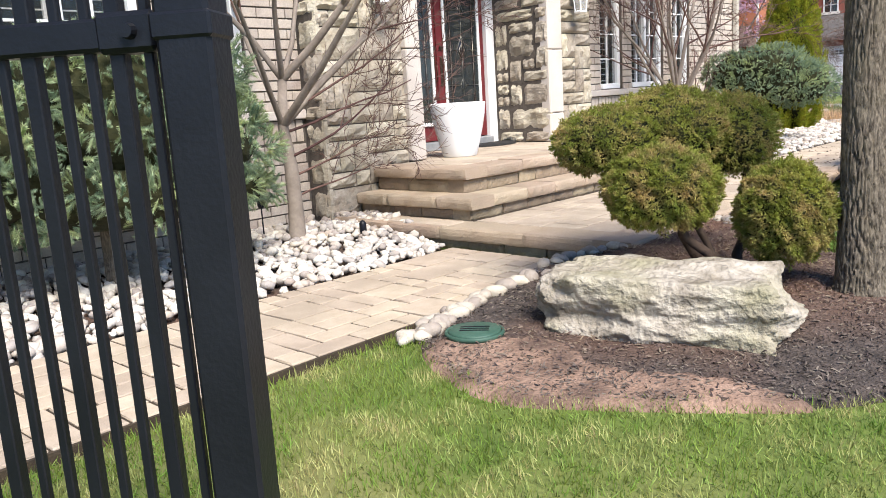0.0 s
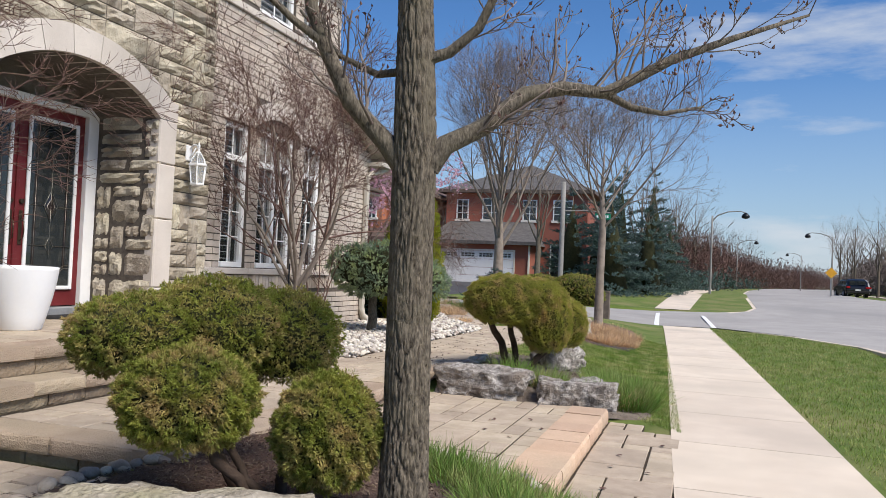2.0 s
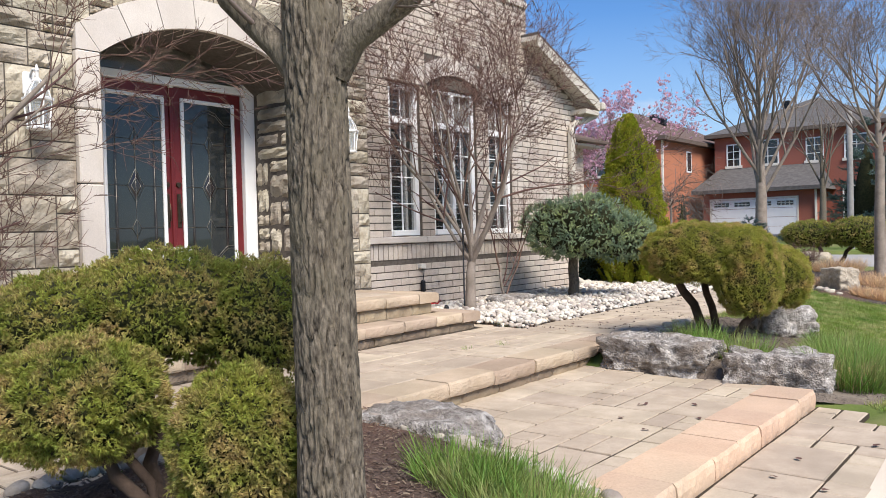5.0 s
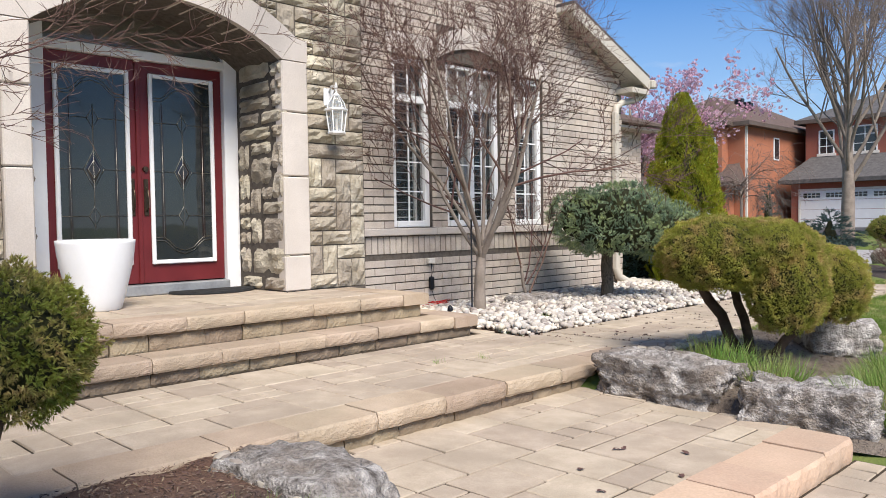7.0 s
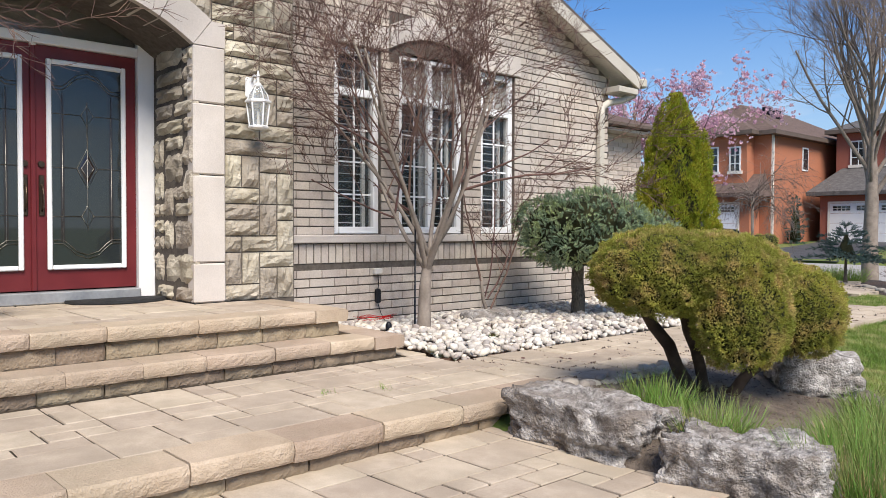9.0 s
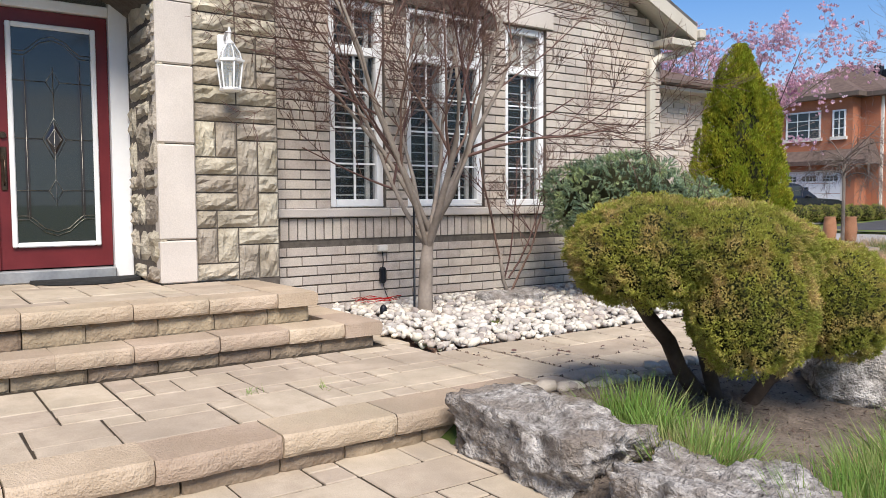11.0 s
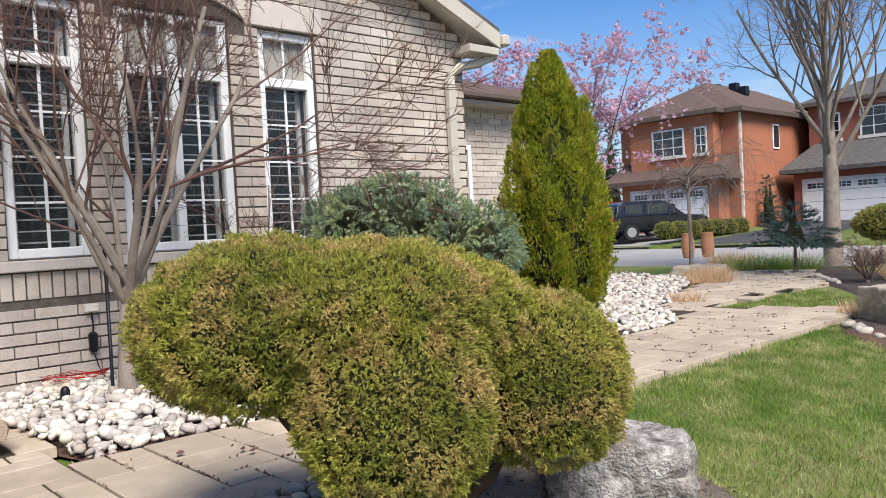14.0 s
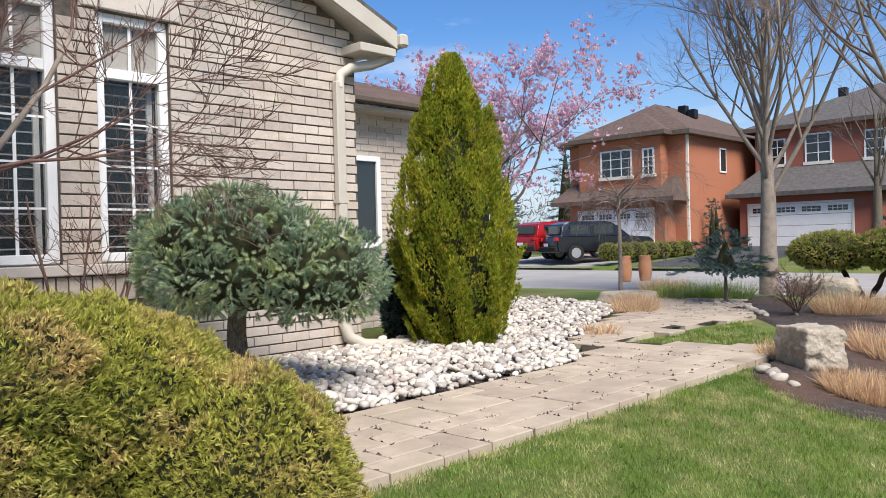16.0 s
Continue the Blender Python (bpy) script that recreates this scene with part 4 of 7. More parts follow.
# ---- windows and door ----
def window(name, hole, transom, label, parts=1, arched=False, louvre=0.085, blind=True):
    """White framed window with a transom light, shutters with louvres behind the glass, and a panel painted near-black
    as the unlit inside.
    """
    y0, y1, z0, z1 = hole
    root = empty(name, (XB, 0, 0), label=label, category="window", kind="structure")
    fx0, fx1 = -.13, -.045
    fw = .072
    part("frame_jamb", box(fx0, fx1, y0, y0 + fw, z0, z1, .006), M_WHITE, root)
    part("frame_jamb", box(fx0, fx1, y1 - fw, y1, z0, z1, .006), M_WHITE, root)
    part("frame_head", box(fx0, fx1, y0 + fw, y1 - fw, z1 - fw, z1, .006), M_WHITE, root)
    part("frame_foot", box(fx0, fx1 + .02, y0 + fw, y1 - fw, z0, z0 + fw, .006), M_WHITE, root)
    part("transom_bar", box(fx0, fx1 + .006, y0 + fw, y1 - fw, transom - .04, transom + .04, .006), M_WHITE, root)
    if arched:
        bm = bmesh.new()
        ring = []
        for i in range(13):
            t = -1 + 2 * i / 12
            yy, zz = (y0 + y1) / 2 + t * (y1 - y0) / 2, z1 - .002 + .17 * (1 - t * t)
            ring.append([bm.verts.new(c) for c in ((fx1, yy, z1 - .03), (fx1, yy, zz), (fx0, yy, zz), (fx0, yy, z1 - .03))])
        for p_, q_ in zip(ring, ring[1:]):
            for m_ in range(4):
                bm.faces.new((p_[m_], p_[(m_ + 1) % 4], q_[(m_ + 1) % 4], q_[m_]))
        part("arched_head", bm, M_WHITE, root)
    for za, zb in ((z0 + fw, transom - .04), (transom + .04, z1 - fw)):
        w = (y1 - y0 - 2 * fw) / parts
        for i in range(parts):
            a = y0 + fw + i * w
            b = a + w
            pane = part("pane", box(-.092, -.088, a, b, za, zb), M_GLASS, root)
            pane.visible_shadow = False
            if i:
                part("mullion", box(fx0, fx1, a - .035, a + .035, za, zb, .005), M_WHITE, root)
            # glazing bars on the pane
            part("glazing_bar", box(-.088, -.08, (a + b) / 2 - .011, (a + b) / 2 + .011, za, zb), M_WHITE, root)
            n = 3 if zb - za > .8 else 0
            for k in range(n):
                zc = za + (zb - za) * (k + 1) / (n + 1)
                part("glazing_bar", box(-.0885, -.0805, a, b, zc - .008, zc + .008), M_WHITE, root)
            # shutter
            sh = part("shutter", box(-.215, -.185, a, a + .04, za - .02, zb + .02), M_WHITE, root)
            part("stile", box(-.215, -.185, b - .04, b, za - .02, zb + .02), M_WHITE, sh)
            zc = za + louvre / 2
            while zc < zb:
                bm = box(-.028, .028, a + .042, b - .042, -.004, .004)
                bmesh.ops.transform(bm, matrix=Matrix.Translation((-.2, 0, zc)) @ Matrix.Rotation(radians(4), 4, "Y"), verts=bm.verts)
                part("louvre", bm, M_WHITE, sh)
                zc += louvre
    if blind:
        part("blind", box(-.118, -.112, y0 + fw, y1 - fw, transom + .04, z1), M_TRIM, root)
    # flat panel whose near-black colour paints the unlit inside
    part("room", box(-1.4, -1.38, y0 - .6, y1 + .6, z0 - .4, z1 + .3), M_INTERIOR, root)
    return root


window("window_1", W1, 2.66, "tall white window with open louvred shutters", blind=False)
window("window_2", W2, 2.66, "wide white window with arched head and shutters", parts=2, arched=True)
window("window_3", W3, 2.66, "tall white window with glazing bars and shutters")
for i, w in enumerate((WU1, WU2, WU3)):
    window("window_" + str(4 + i), w, 5.6, "white upper storey window with blinds", parts=1)
window("window_7", WL1, 2.6, "white window behind a blue spruce", parts=2)
window("window_8", WL2, 2.6, "white window with glazing bars beside a spruce")


def front_door():
    root = empty("door_1", (XD, 0, 0), label="closed oxblood double door with leaded glass and white frame", category="door", kind="structure")
    y0, y1 = 5.88, 7.66
    zb, zt = .75, 2.79
    part("door_jamb", box(-.06, .05, A_Y0 + .002, y0 + .06, Z_LAND, 3.24, .006), M_WHITE, root)
    part("door_jamb", box(-.06, .05, y1 - .07, A_Y1 - .002, Z_LAND, 3.24, .006), M_WHITE, root)
    part("door_head", box(-.06, .052, y0 + .06, y1 - .07, zt, zt + .08, .006), M_WHITE, root)
    part("transom_head", box(-.06, .05, y0 + .06, y1 - .07, 3.18, 3.24, .006), M_TRIM, root)
    part("transom_pane", box(-.01, 0, y0 + .06, y1 - .07, zt + .08, 3.18), M_GLASS, root)
    # pale board close behind the transom glass
    part("transom_blind", box(-.05, -.03, y0 + .06, y1 - .07, zt + .08, 3.18), M_CREAM, root)
    part("threshold", box(-.06, .10, y0 + .06, y1 - .07, Z_LAND, zb - .01, .01), M_STEEL, root)
    mid = 6.74
    for a, b, s in ((y0 + .065, mid - .008, 1), (mid + .008, y1 - .075, -1)):
        leaf = part("door_leaf", box(-.045, -.001, a, b, zb, zt - .004, .004), M_RED, root)
        ga, gb, g0, g1 = (a + b) / 2 - .295, (a + b) / 2 + .295, zb + .20, zb + 1.90
        part("glass", box(0, .008, ga, gb, g0, g1), M_DARKGLASS, leaf)
        for q in ((ga - .03, ga + .01, g0 - .03, g1 + .03), (gb - .01, gb + .03, g0 - .03, g1 + .03), (ga + .01, gb - .01, g0 - .03, g0 + .01), (ga + .01, gb - .01, g1 - .01, g1 + .03)):
            part("moulding", box(0, .028, *q, .008), M_WHITE, leaf)
        c = (ga + gb) / 2
        lines = []
        def lead(pts, r=.0045):
            lines.append(([Vector((.011, p[0], p[1])) for p in pts], [r] * len(pts)))
        for off in (-.20, .20):
            part("bevelled_strip", box(.009, .0115, c + off - .016, c + off + .016, g0 + .2, g1 - .26), M_DARKSTRIP, leaf)
            lead([(c + off, g0 + .2), (c + off, g1 - .24)])
        lead([(c, g0 + .3), (c, g1 - .3)])
        zc = (g0 + g1) / 2 - .02
        for zz, hw, hh in ((zc, .085, .17), (g0 + .42, .05, .09), (g1 - .42, .05, .09)):
            lead([(c - hw, zz), (c, zz + hh), (c + hw, zz), (c, zz - hh), (c - hw, zz)])
            lead([(c - .28, zz), (c - hw, zz)])
            lead([(c + hw, zz), (c + .28, zz)])
        part("bevelled_diamond", diamond(.010, c, zc, .075, .155), M_DARKSTRIP, leaf)
        lead([(c - .05, zc), (c, zc + .08), (c + .05, zc), (c, zc - .08), (c - .05, zc)], .006)
        for z1_, sg in ((g0 + .13, 1), (g1 - .13, -1)):
            for k in (0, .03):
                lead([(c - .28, z1_ + sg * (k + .06)), (c - .20, z1_ + sg * (k + .06)), (c - .15, z1_ + sg * (k + .02)), (c - .09, z1_ - sg * (.04 - k)), (c, z1_ - sg * (.07 - k)), (c + .09, z1_ - sg * (.04 - k)), (c + .15, z1_ + sg * (k + .02)), (c + .20, z1_ + sg * (k + .06)), (c + .28, z1_ + sg * (k + .06))], .005)
        tubes("caming", lines, M_LEAD, leaf, sides=4)
        # handle set and lock
        hy = b - .055 if s > 0 else a + .055
        hnd = part("handle", box(0, .012, hy - .022, hy + .022, zb + .62, zb + .96, .006), M_BRONZE, leaf)
        tubes("grip", [([Vector((.01, hy, zb + .66)), Vector((.05, hy, zb + .69)), Vector((.058, hy, zb + .77)), Vector((.05, hy, zb + .85)), Vector((.01, hy, zb + .88))], [.008] * 5)], M_BRONZE, hnd)
        part("lock", cyl(.028, .024, .02, 16, (0, hy, zb + 1.05), axis=Euler((0, radians(90), 0))), M_BRONZE, leaf)
    part("astragal", box(0, .02, mid - .02, mid + .02, zb, zt - .004, .005), M_RED, root)
    part("flush_bolt", box(0, .035, mid - .025, mid + .025, zt - .02, zt + .02, .004), M_TRIM, root)
    return root


front_door()


def lantern(yy, zz):
    """White coach lantern on a scrolled wall bracket."""
    root = empty("wall_lantern", (XS + .01, yy, zz), label="white metal coach lantern with clear glass panes", category="lamp", group="entrance lanterns")
    part("back_plate", box(-.02, .012, -.05, .05, .28, .46, .012), M_WHITE, root)
    tubes("arm", [([Vector((.01, 0, .42)), Vector((.06, 0, .47)), Vector((.11, 0, .46)), Vector((.13, 0, .40))], [.011] * 4), ([Vector((.01, 0, .33)), Vector((.05, 0, .36)), Vector((.09, 0, .43))], [.009] * 3)], M_WHITE, root)
    def hexa(prof):
        bm = lathe(prof, 6)
        bmesh.ops.transform(bm, matrix=Matrix.Translation((.13, 0, 0)), verts=bm.verts)
        for f in bm.faces:
            f.smooth = False
        return bm
    part("base", hexa([(.05, .0), (.085, .008), (.088, .022), (.075, .03)]), M_WHITE, root)
    part("glass", hexa([(.07, .031), (.093, .219)]), M_LAMPGLASS, root).visible_shadow = False
    part("collar", hexa([(.09, .22), (.112, .228), (.112, .245), (.095, .252)]), M_WHITE, root)
    part("dome", hexa([(.085, .253), (.075, .30), (.05, .345), (.03, .36)]), M_LAMPGLASS, root)
    part("cap", hexa([(.033, .361), (.04, .37), (.02, .395), (.012, .40), (.012, .44), (.018, .455), (.004, .50)]), M_WHITE, root)
    for i in range(6):
        a = radians(60 * i)
        c, s = math.cos(a), math.sin(a)
        tubes("bar", [([Vector((.13 + .074 * c, .074 * s, .028)), Vector((.13 + .097 * c, .097 * s, .222))], [.007, .007])], M_WHITE, root, sides=4)
        tubes("rib", [([Vector((.13 + .088 * c, .088 * s, .25)), Vector((.13 + .078 * c, .078 * s, .30)), Vector((.13 + .035 * c, .035 * s, .362))], [.006] * 3)], M_WHITE, root, sides=4)
    part("candle", cyl(.012, .012, .12, 10, (.13, 0, .03)), M_TRIM, root)
    return root


lantern(8.27, 2.13)
lantern(5.03, 2.10)

# downspout
ds = empty("downspout", label="cream metal downspout with a buried outlet pipe", category="downspout", kind="structure")
part("pipe", box(XB + .01, XB + .09, 13.60, 13.70, .52, 2.86, .012), M_CREAM, ds)
part("strap", box(XB + .005, XB + .095, 13.59, 13.71, 1.70, 1.74), M_CREAM, ds)
tubes("offset", [([Vector((XB + .05, 13.65, 2.80)), Vector((XB + .05, 13.68, 2.93)), Vector((XB + .08, 13.78, 3.0)), Vector((XB + .14, 14.0, 3.05)), Vector((XB + .2, 14.2, 3.14)), Vector((XB + .2, 14.25, 3.26))], [.05] * 6)], M_CREAM, ds, sides=8)
tubes("outlet", [([Vector((XB + .05, 13.65, .56)), Vector((XB + .07, 13.68, .42)), Vector((XB + .14, 13.8, .34)), Vector((XB + .25, 14.1, .31)), Vector((XB + .35, 14.45, .30))], [.06] * 5)], M_CREAM, ds, sides=8)

# ---- things by the entrance ----
pot = tagged(empty("plant_pot", (-5.33, 5.98, Z_LAND), label="large glossy white empty planter on the landing", category="planter"))
part("body", lathe([(.165, 0), (.175, .012), (.205, .12), (.245, .28), (.272, .42), (.282, .51), (.285, .535), (.262, .54), (.255, .50), (.23, .40), (.01, .38)], 40), M_POT, pot)
part("soil", cyl(.238, .238, .01, 32, (0, 0, .40)), M_MULCH, pot)
matbm = bmesh.new()
n = 24
pts = [(0, -.43)] + [(.36 * math.sin(math.pi * i / n), -.43 * math.cos(math.pi * i / n)) for i in range(n + 1)] + [(0, .43)]
base = [matbm.verts.new((x, yy, 0)) for x, yy in pts[1:-1]]
top = [matbm.verts.new((x * .97, yy * .98, .022)) for x, yy in pts[1:-1]]
for i in range(len(base)):
    j = (i + 1) % len(base)
    matbm.faces.new((base[i], base[j], top[j], top[i]))
matbm.faces.new(top)
dm = part("doormat", matbm, M_MAT)
dm.matrix_basis = pose(XD + .13, 7.36, Z_LAND + .006)
tagged(dm, "black half-round rubber doormat at the threshold", "doormat")


def garden_light(at, tall=0.3):
    root = empty("garden_light", at, label="small black path light on a stake among pebbles", category="lamp", group="path lights")
    part("stake", cyl(.006, .006, tall, 8), M_BLACK, root)
    part("head", lathe([(.022, tall - .12), (.03, tall - .10), (.03, tall - .02), (.02, tall), (.005, tall + .01)], 12), M_BLACK, root)


garden_light((-5.35, 3.55, gz(-5.35, 3.55)), .42)
garden_light((-4.78, 4.12, gz(-4.78, 4.12)), .16)
garden_light((-4.95, 9.42, gz(-4.95, 9.42) + .05), .14)
hose = empty("outdoor_outlet", (XB, 9.85, .5), label="outdoor power outlet cover with black plug", category="outlet")
part("cover", box(0, .05, -.05, .05, .3, .36, .008), M_TRIM, hose)
part("plug", box(.002, .06, -.03, .03, .0, .15, .015), M_BLACK, hose)
tubes("cord", [([Vector((.03, 0, .30)), Vector((.035, .005, .2)), Vector((.03, 0, .14))], [.006] * 3)], M_BLACK, hose)
tubes("cable", [([Vector((.03, 0, .0)), Vector((.05, .02, -.1)), Vector((.1, .05, -.2))], [.004] * 3)], M_BLACK, hose)
stake = empty("tree_stake", (-4.90, 9.70, .2), label="dark green metal stake beside a maple trunk", category="stake")
tubes("rod", [([Vector((0, 0, -.1)), Vector((.005, 0, 1.1))], [.012, .012])], M_BLACK, stake)
hr = random.Random(66)
coil = [Vector((.16 * math.cos(i * .7) * hr.uniform(.6, 1.2), .24 * math.sin(i * .7) * hr.uniform(.6, 1.2), .03 + hr.uniform(0, .05))) for i in range(40)]
garland = empty("light_string", (-5.45, 9.62, .33), label="tangled red light string on river stones", category="light string")
tubes("wire", [(coil, [.0028] * 40)], M_TAIL, garland, sides=4)
valve = empty("valve_box", (-2.36, 2.68, gz(-2.36, 2.68) + .012), 35, label="round green plastic irrigation valve lid in soil", category="valve cover")
part("rim", lathe([(.145, 0), (.145, .018), (.138, .022), (.13, .02), (.129, .008), (.01, .008)], 32), M_GREEN_LID, valve)
part("lid", lathe([(.127, .009), (.127, .022), (.12, .027), (.01, .029)], 32), M_GREEN_LID, valve)
for i in range(3):
    part("slot", box(-.07, .07, -.035 + .03 * i, -.025 + .03 * i, .0285, .031), M_BLACK, valve)

# gate post and gate leaf
def gate():
    root = empty("metal_gate", (-.95, .555, 0), 0, label="black powder-coated metal gate standing open at its post", category="gate")
    d = Vector((-.80, -.60, 0))
    ang = math.degrees(math.atan2(d.y, d.x))
    def turned(bm):
        bmesh.ops.transform(bm, matrix=Matrix.Rotation(radians(ang), 4, "Z"), verts=bm.verts)
        return bm
    part("post", turned(box(-.037, .037, -.037, .037, -.05, 1.62, .006)), M_BLACK, root)
    part("post_cap", turned(box(-.042, .042, -.042, .042, 1.62, 1.65, .008)), M_BLACK, root)
    part("collar", turned(box(-.041, .041, -.041, .041, 1.325, 1.359, .004)), M_BLACK, root)
    part("hinge", turned(box(.041, .125, -.024, .024, 1.313, 1.366, .007)), M_BLACK, root)
    part("bolt", turned(cyl(.011, .009, .012, 12, (.075, .024, 1.34), axis=Euler((radians(-90), 0, 0)))), M_BLACK, root)
    part("rail", turned(box(.09, 1.0, -.02, .02, 1.317, 1.36, .005)), M_BLACK, root)
    part("rail", turned(box(.05, 1.0, -.018, .018, .12, .16, .004)), M_BLACK, root)
    for i in range(20):
        w = .0135 if i % 3 != 1 else .021
        part("bar", turned(box(.062 + i * .042 - w / 2, .062 + i * .042 + w / 2, -w / 2, w / 2, .08, 1.50, .002)), M_BLACK, root)
    tubes("scroll", [([Vector((math.cos(radians(ang)) * s, math.sin(radians(ang)) * s, 1.375 + .10 * math.sin(s * 3.2))) for s in (.06, .2, .35, .5, .65, .8, .95)], [.012] * 7)], M_BLACK, root)


gate()

# ---- planting helpers ----
BLADES = [(-.13, 0, 0), (.13, 0, 0), (.06, .08, 1.0), (0, -.13, 0), (0, .13, 0), (-.34, .04, .82), (-.12, .06, .1), (.12, -.06, .1), (.2, -.34, .74), (-.1, -.08, .05), (.1, .08, .05), (-.1, .34, .82)]
BLADE_F = [(0, 1, 2), (3, 4, 5), (6, 7, 8), (9, 10, 11)]


def needle_template(n=13, w=.06, spread=.27):
    """A twig thick with needles, one unit long."""
    v, f = [], []
    for i in range(n):
        a, h = i * 2.4, .12 + .8 * i / n
        c, s = math.cos(a), math.sin(a)
        b = len(v)
        v += [(-s * w, c * w, h), (s * w, -c * w, h), (c * spread, s * spread, h + .22)]
        f.append((b, b + 1, b + 2))
    b = len(v)
    v += [(-.03, 0, 0), (.03, 0, 0), (0, 0, 1.1)]
    f.append((b, b + 1, b + 2))
    return v, f


NEEDLE_V, NEEDLE_F = needle_template()


def lobe_points(lobes, count, rs, bump=0.05, wave=4.0, low=-0.9, clump=.03):
    """Points and outward normals on the outside of a group of ellipsoids."""
    area = np.array([(r[0] * r[1] * r[2]) ** (2 / 3) for _, r in lobes])
    P_, N_ = [], []
    for li, (c, r) in enumerate(lobes):
        k = int(count * area[li] / area.sum())
        d = rs.normal(0, 1, (k, 3))
        d /= np.linalg.norm(d, axis=1)[:, None]
        d = d[d[:, 2] > low]
        w = 1 + bump * (np.sin(d @ np.array((3.1, 1.7, 2.3)) * wave + li) * np.sin(d @ np.array((-1.9, 2.9, 1.1)) * wave * .8 + li * 2)) + clump * (np.abs(np.sin(d @ np.array((9.1, -5.2, 7.3)) * wave * .5 + li) + np.sin(d @ np.array((4.4, 8.3, -6.1)) * wave * .55) + np.sin(d @ np.array((-7.4, 3.3, 6.8)) * wave * .5)) - .9) + rs.normal(0, .022, len(d))
        p = np.array(c) + d * np.array(r) * w[:, None]
        nn = d / np.array(r)
        nn /= np.linalg.norm(nn, axis=1)[:, None]
        ok = np.ones(len(p), bool)
        for lj, (c2, r2) in enumerate(lobes):
            if lj != li:
                q = (p - np.array(c2)) / np.array(r2)
                ok &= (q * q).sum(1) > .90
        P_.append(p[ok])
        N_.append(nn[ok])
    return np.concatenate(P_), np.concatenate(N_)


def lobe_core(name, lobes, shrink, material, parent):
    bm = bmesh.new()
    for c, r in lobes:
        s = bmesh.ops.create_icosphere(bm, subdivisions=3, radius=1.0)["verts"]
        for v in s:
            k = shrink + .05 * noise.noise(v.co * 3 + Vector(c) * 5)
            v.co = Vector((c[0] + v.co.x * r[0] * k, c[1] + v.co.y * r[1] * k, c[2] + v.co.z * r[2] * k))
    return part(name, bm, material, parent)


def tufted(lobes, count, size, seed):
    """Small flattened lobes over the outside of larger ones: the bough tips of a dense spruce."""
    rs = np.random.default_rng(seed)
    p, nn = lobe_points(lobes, count * 3, rs, .04, clump=.02)
    out = []
    for i in rs.permutation(len(p)):
        if all((p[i][0] - c[0]) ** 2 + (p[i][1] - c[1]) ** 2 + ((p[i][2] - c[2]) * 1.5) ** 2 > (size * .95) ** 2 for c, _ in out):
            k = size * rs.uniform(.75, 1.15)
            q = p[i] - nn[i] * k * .55
            out.append(((q[0], q[1], q[2]), (k, k, k * .62)))
        if len(out) >= count:
            break
    return out


def clipped_shrub(name, lobes, count, size, material, stems, label, seed, template=None, tilt=.75, category="shrub", bump=.05, low=-.9, shrink=.90, stem_mat=None, up=0.0, clump=.03, tufts=None):
    root = empty(name, (0, 0, 0), label=label, category=category)
    rs = np.random.default_rng(seed)
    p, nn = lobe_points(tufted(lobes, *tufts, seed) if tufts else lobes, count, rs, bump, low=low, clump=clump)
    tv, tf = template or (BLADES, BLADE_F)
    nn = nn + np.array((0, 0, up))
    p = p - nn * size * .35
    v, f = scatter(tv, tf, p, nn, rs.uniform(.7, 1.25, len(p)) * size, rs, tilt)
    raw("crown", v, f, material, root)
    # solid dark cores paint the shade seen through gaps in the crown
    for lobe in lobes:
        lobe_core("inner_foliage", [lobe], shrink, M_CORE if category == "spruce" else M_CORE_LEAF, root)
    for line in stems:
        tubes("stem", [line], stem_mat or M_STEM, root, sides=8)
    return root


def bent(a, b, r0, r1, seed, n=5, wob=.06):
    r = random.Random(seed)
    a, b = Vector(a), Vector(b)
    pts = [a.lerp(b, i / n) + (Vector((r.uniform(-1, 1), r.uniform(-1, 1), r.uniform(-1, 1))) * wob * (b - a).length if 0 < i < n else Vector()) for i in range(n + 1)]
    return pts, [r0 + (r1 - r0) * i / n for i in range(n + 1)]


def grow(out, start, way, length, radius, depth, r, up=.12, wob=.16, kids=(2, 4), spread=(25, 55), ratio=.68, taper=.45, n=5):
    """Adds a limb and, along it, its branches and twigs to out, by order."""
    pts, rad = [start], [radius]
    d = way.normalized()
    p = start.copy()
    for i in range(n):
        d = (d + Vector((r.uniform(-wob, wob), r.uniform(-wob, wob), r.uniform(-wob, wob) + up))).normalized()
        p = p + d * (length / n)
        pts.append(p.copy())
        rad.append(radius * (1 - (1 - taper) * (i + 1) / n))
    out.setdefault(depth, []).append((pts, rad))
    if depth <= 0:
        return
    for k in range(r.randint(*kids)):
        t = r.uniform(.3, 1.0)
        i = min(n - 1, int(t * n))
        q = pts[i].lerp(pts[i + 1], t * n - i)
        axis = (pts[i + 1] - pts[i]).normalized()
        side = axis.cross(Vector((r.uniform(-1, 1), r.uniform(-1, 1), r.uniform(-1, 1)))).normalized()
        a = radians(r.uniform(*spread))
        nd = axis * math.cos(a) + side * math.sin(a)
        grow(out, q, nd, length * ratio * r.uniform(.75, 1.15), max(.0028, rad[i] * r.uniform(.45, .62)), depth - 1, r, up, wob * 1.1, kids, spread, ratio, taper, max(3, n - 1))


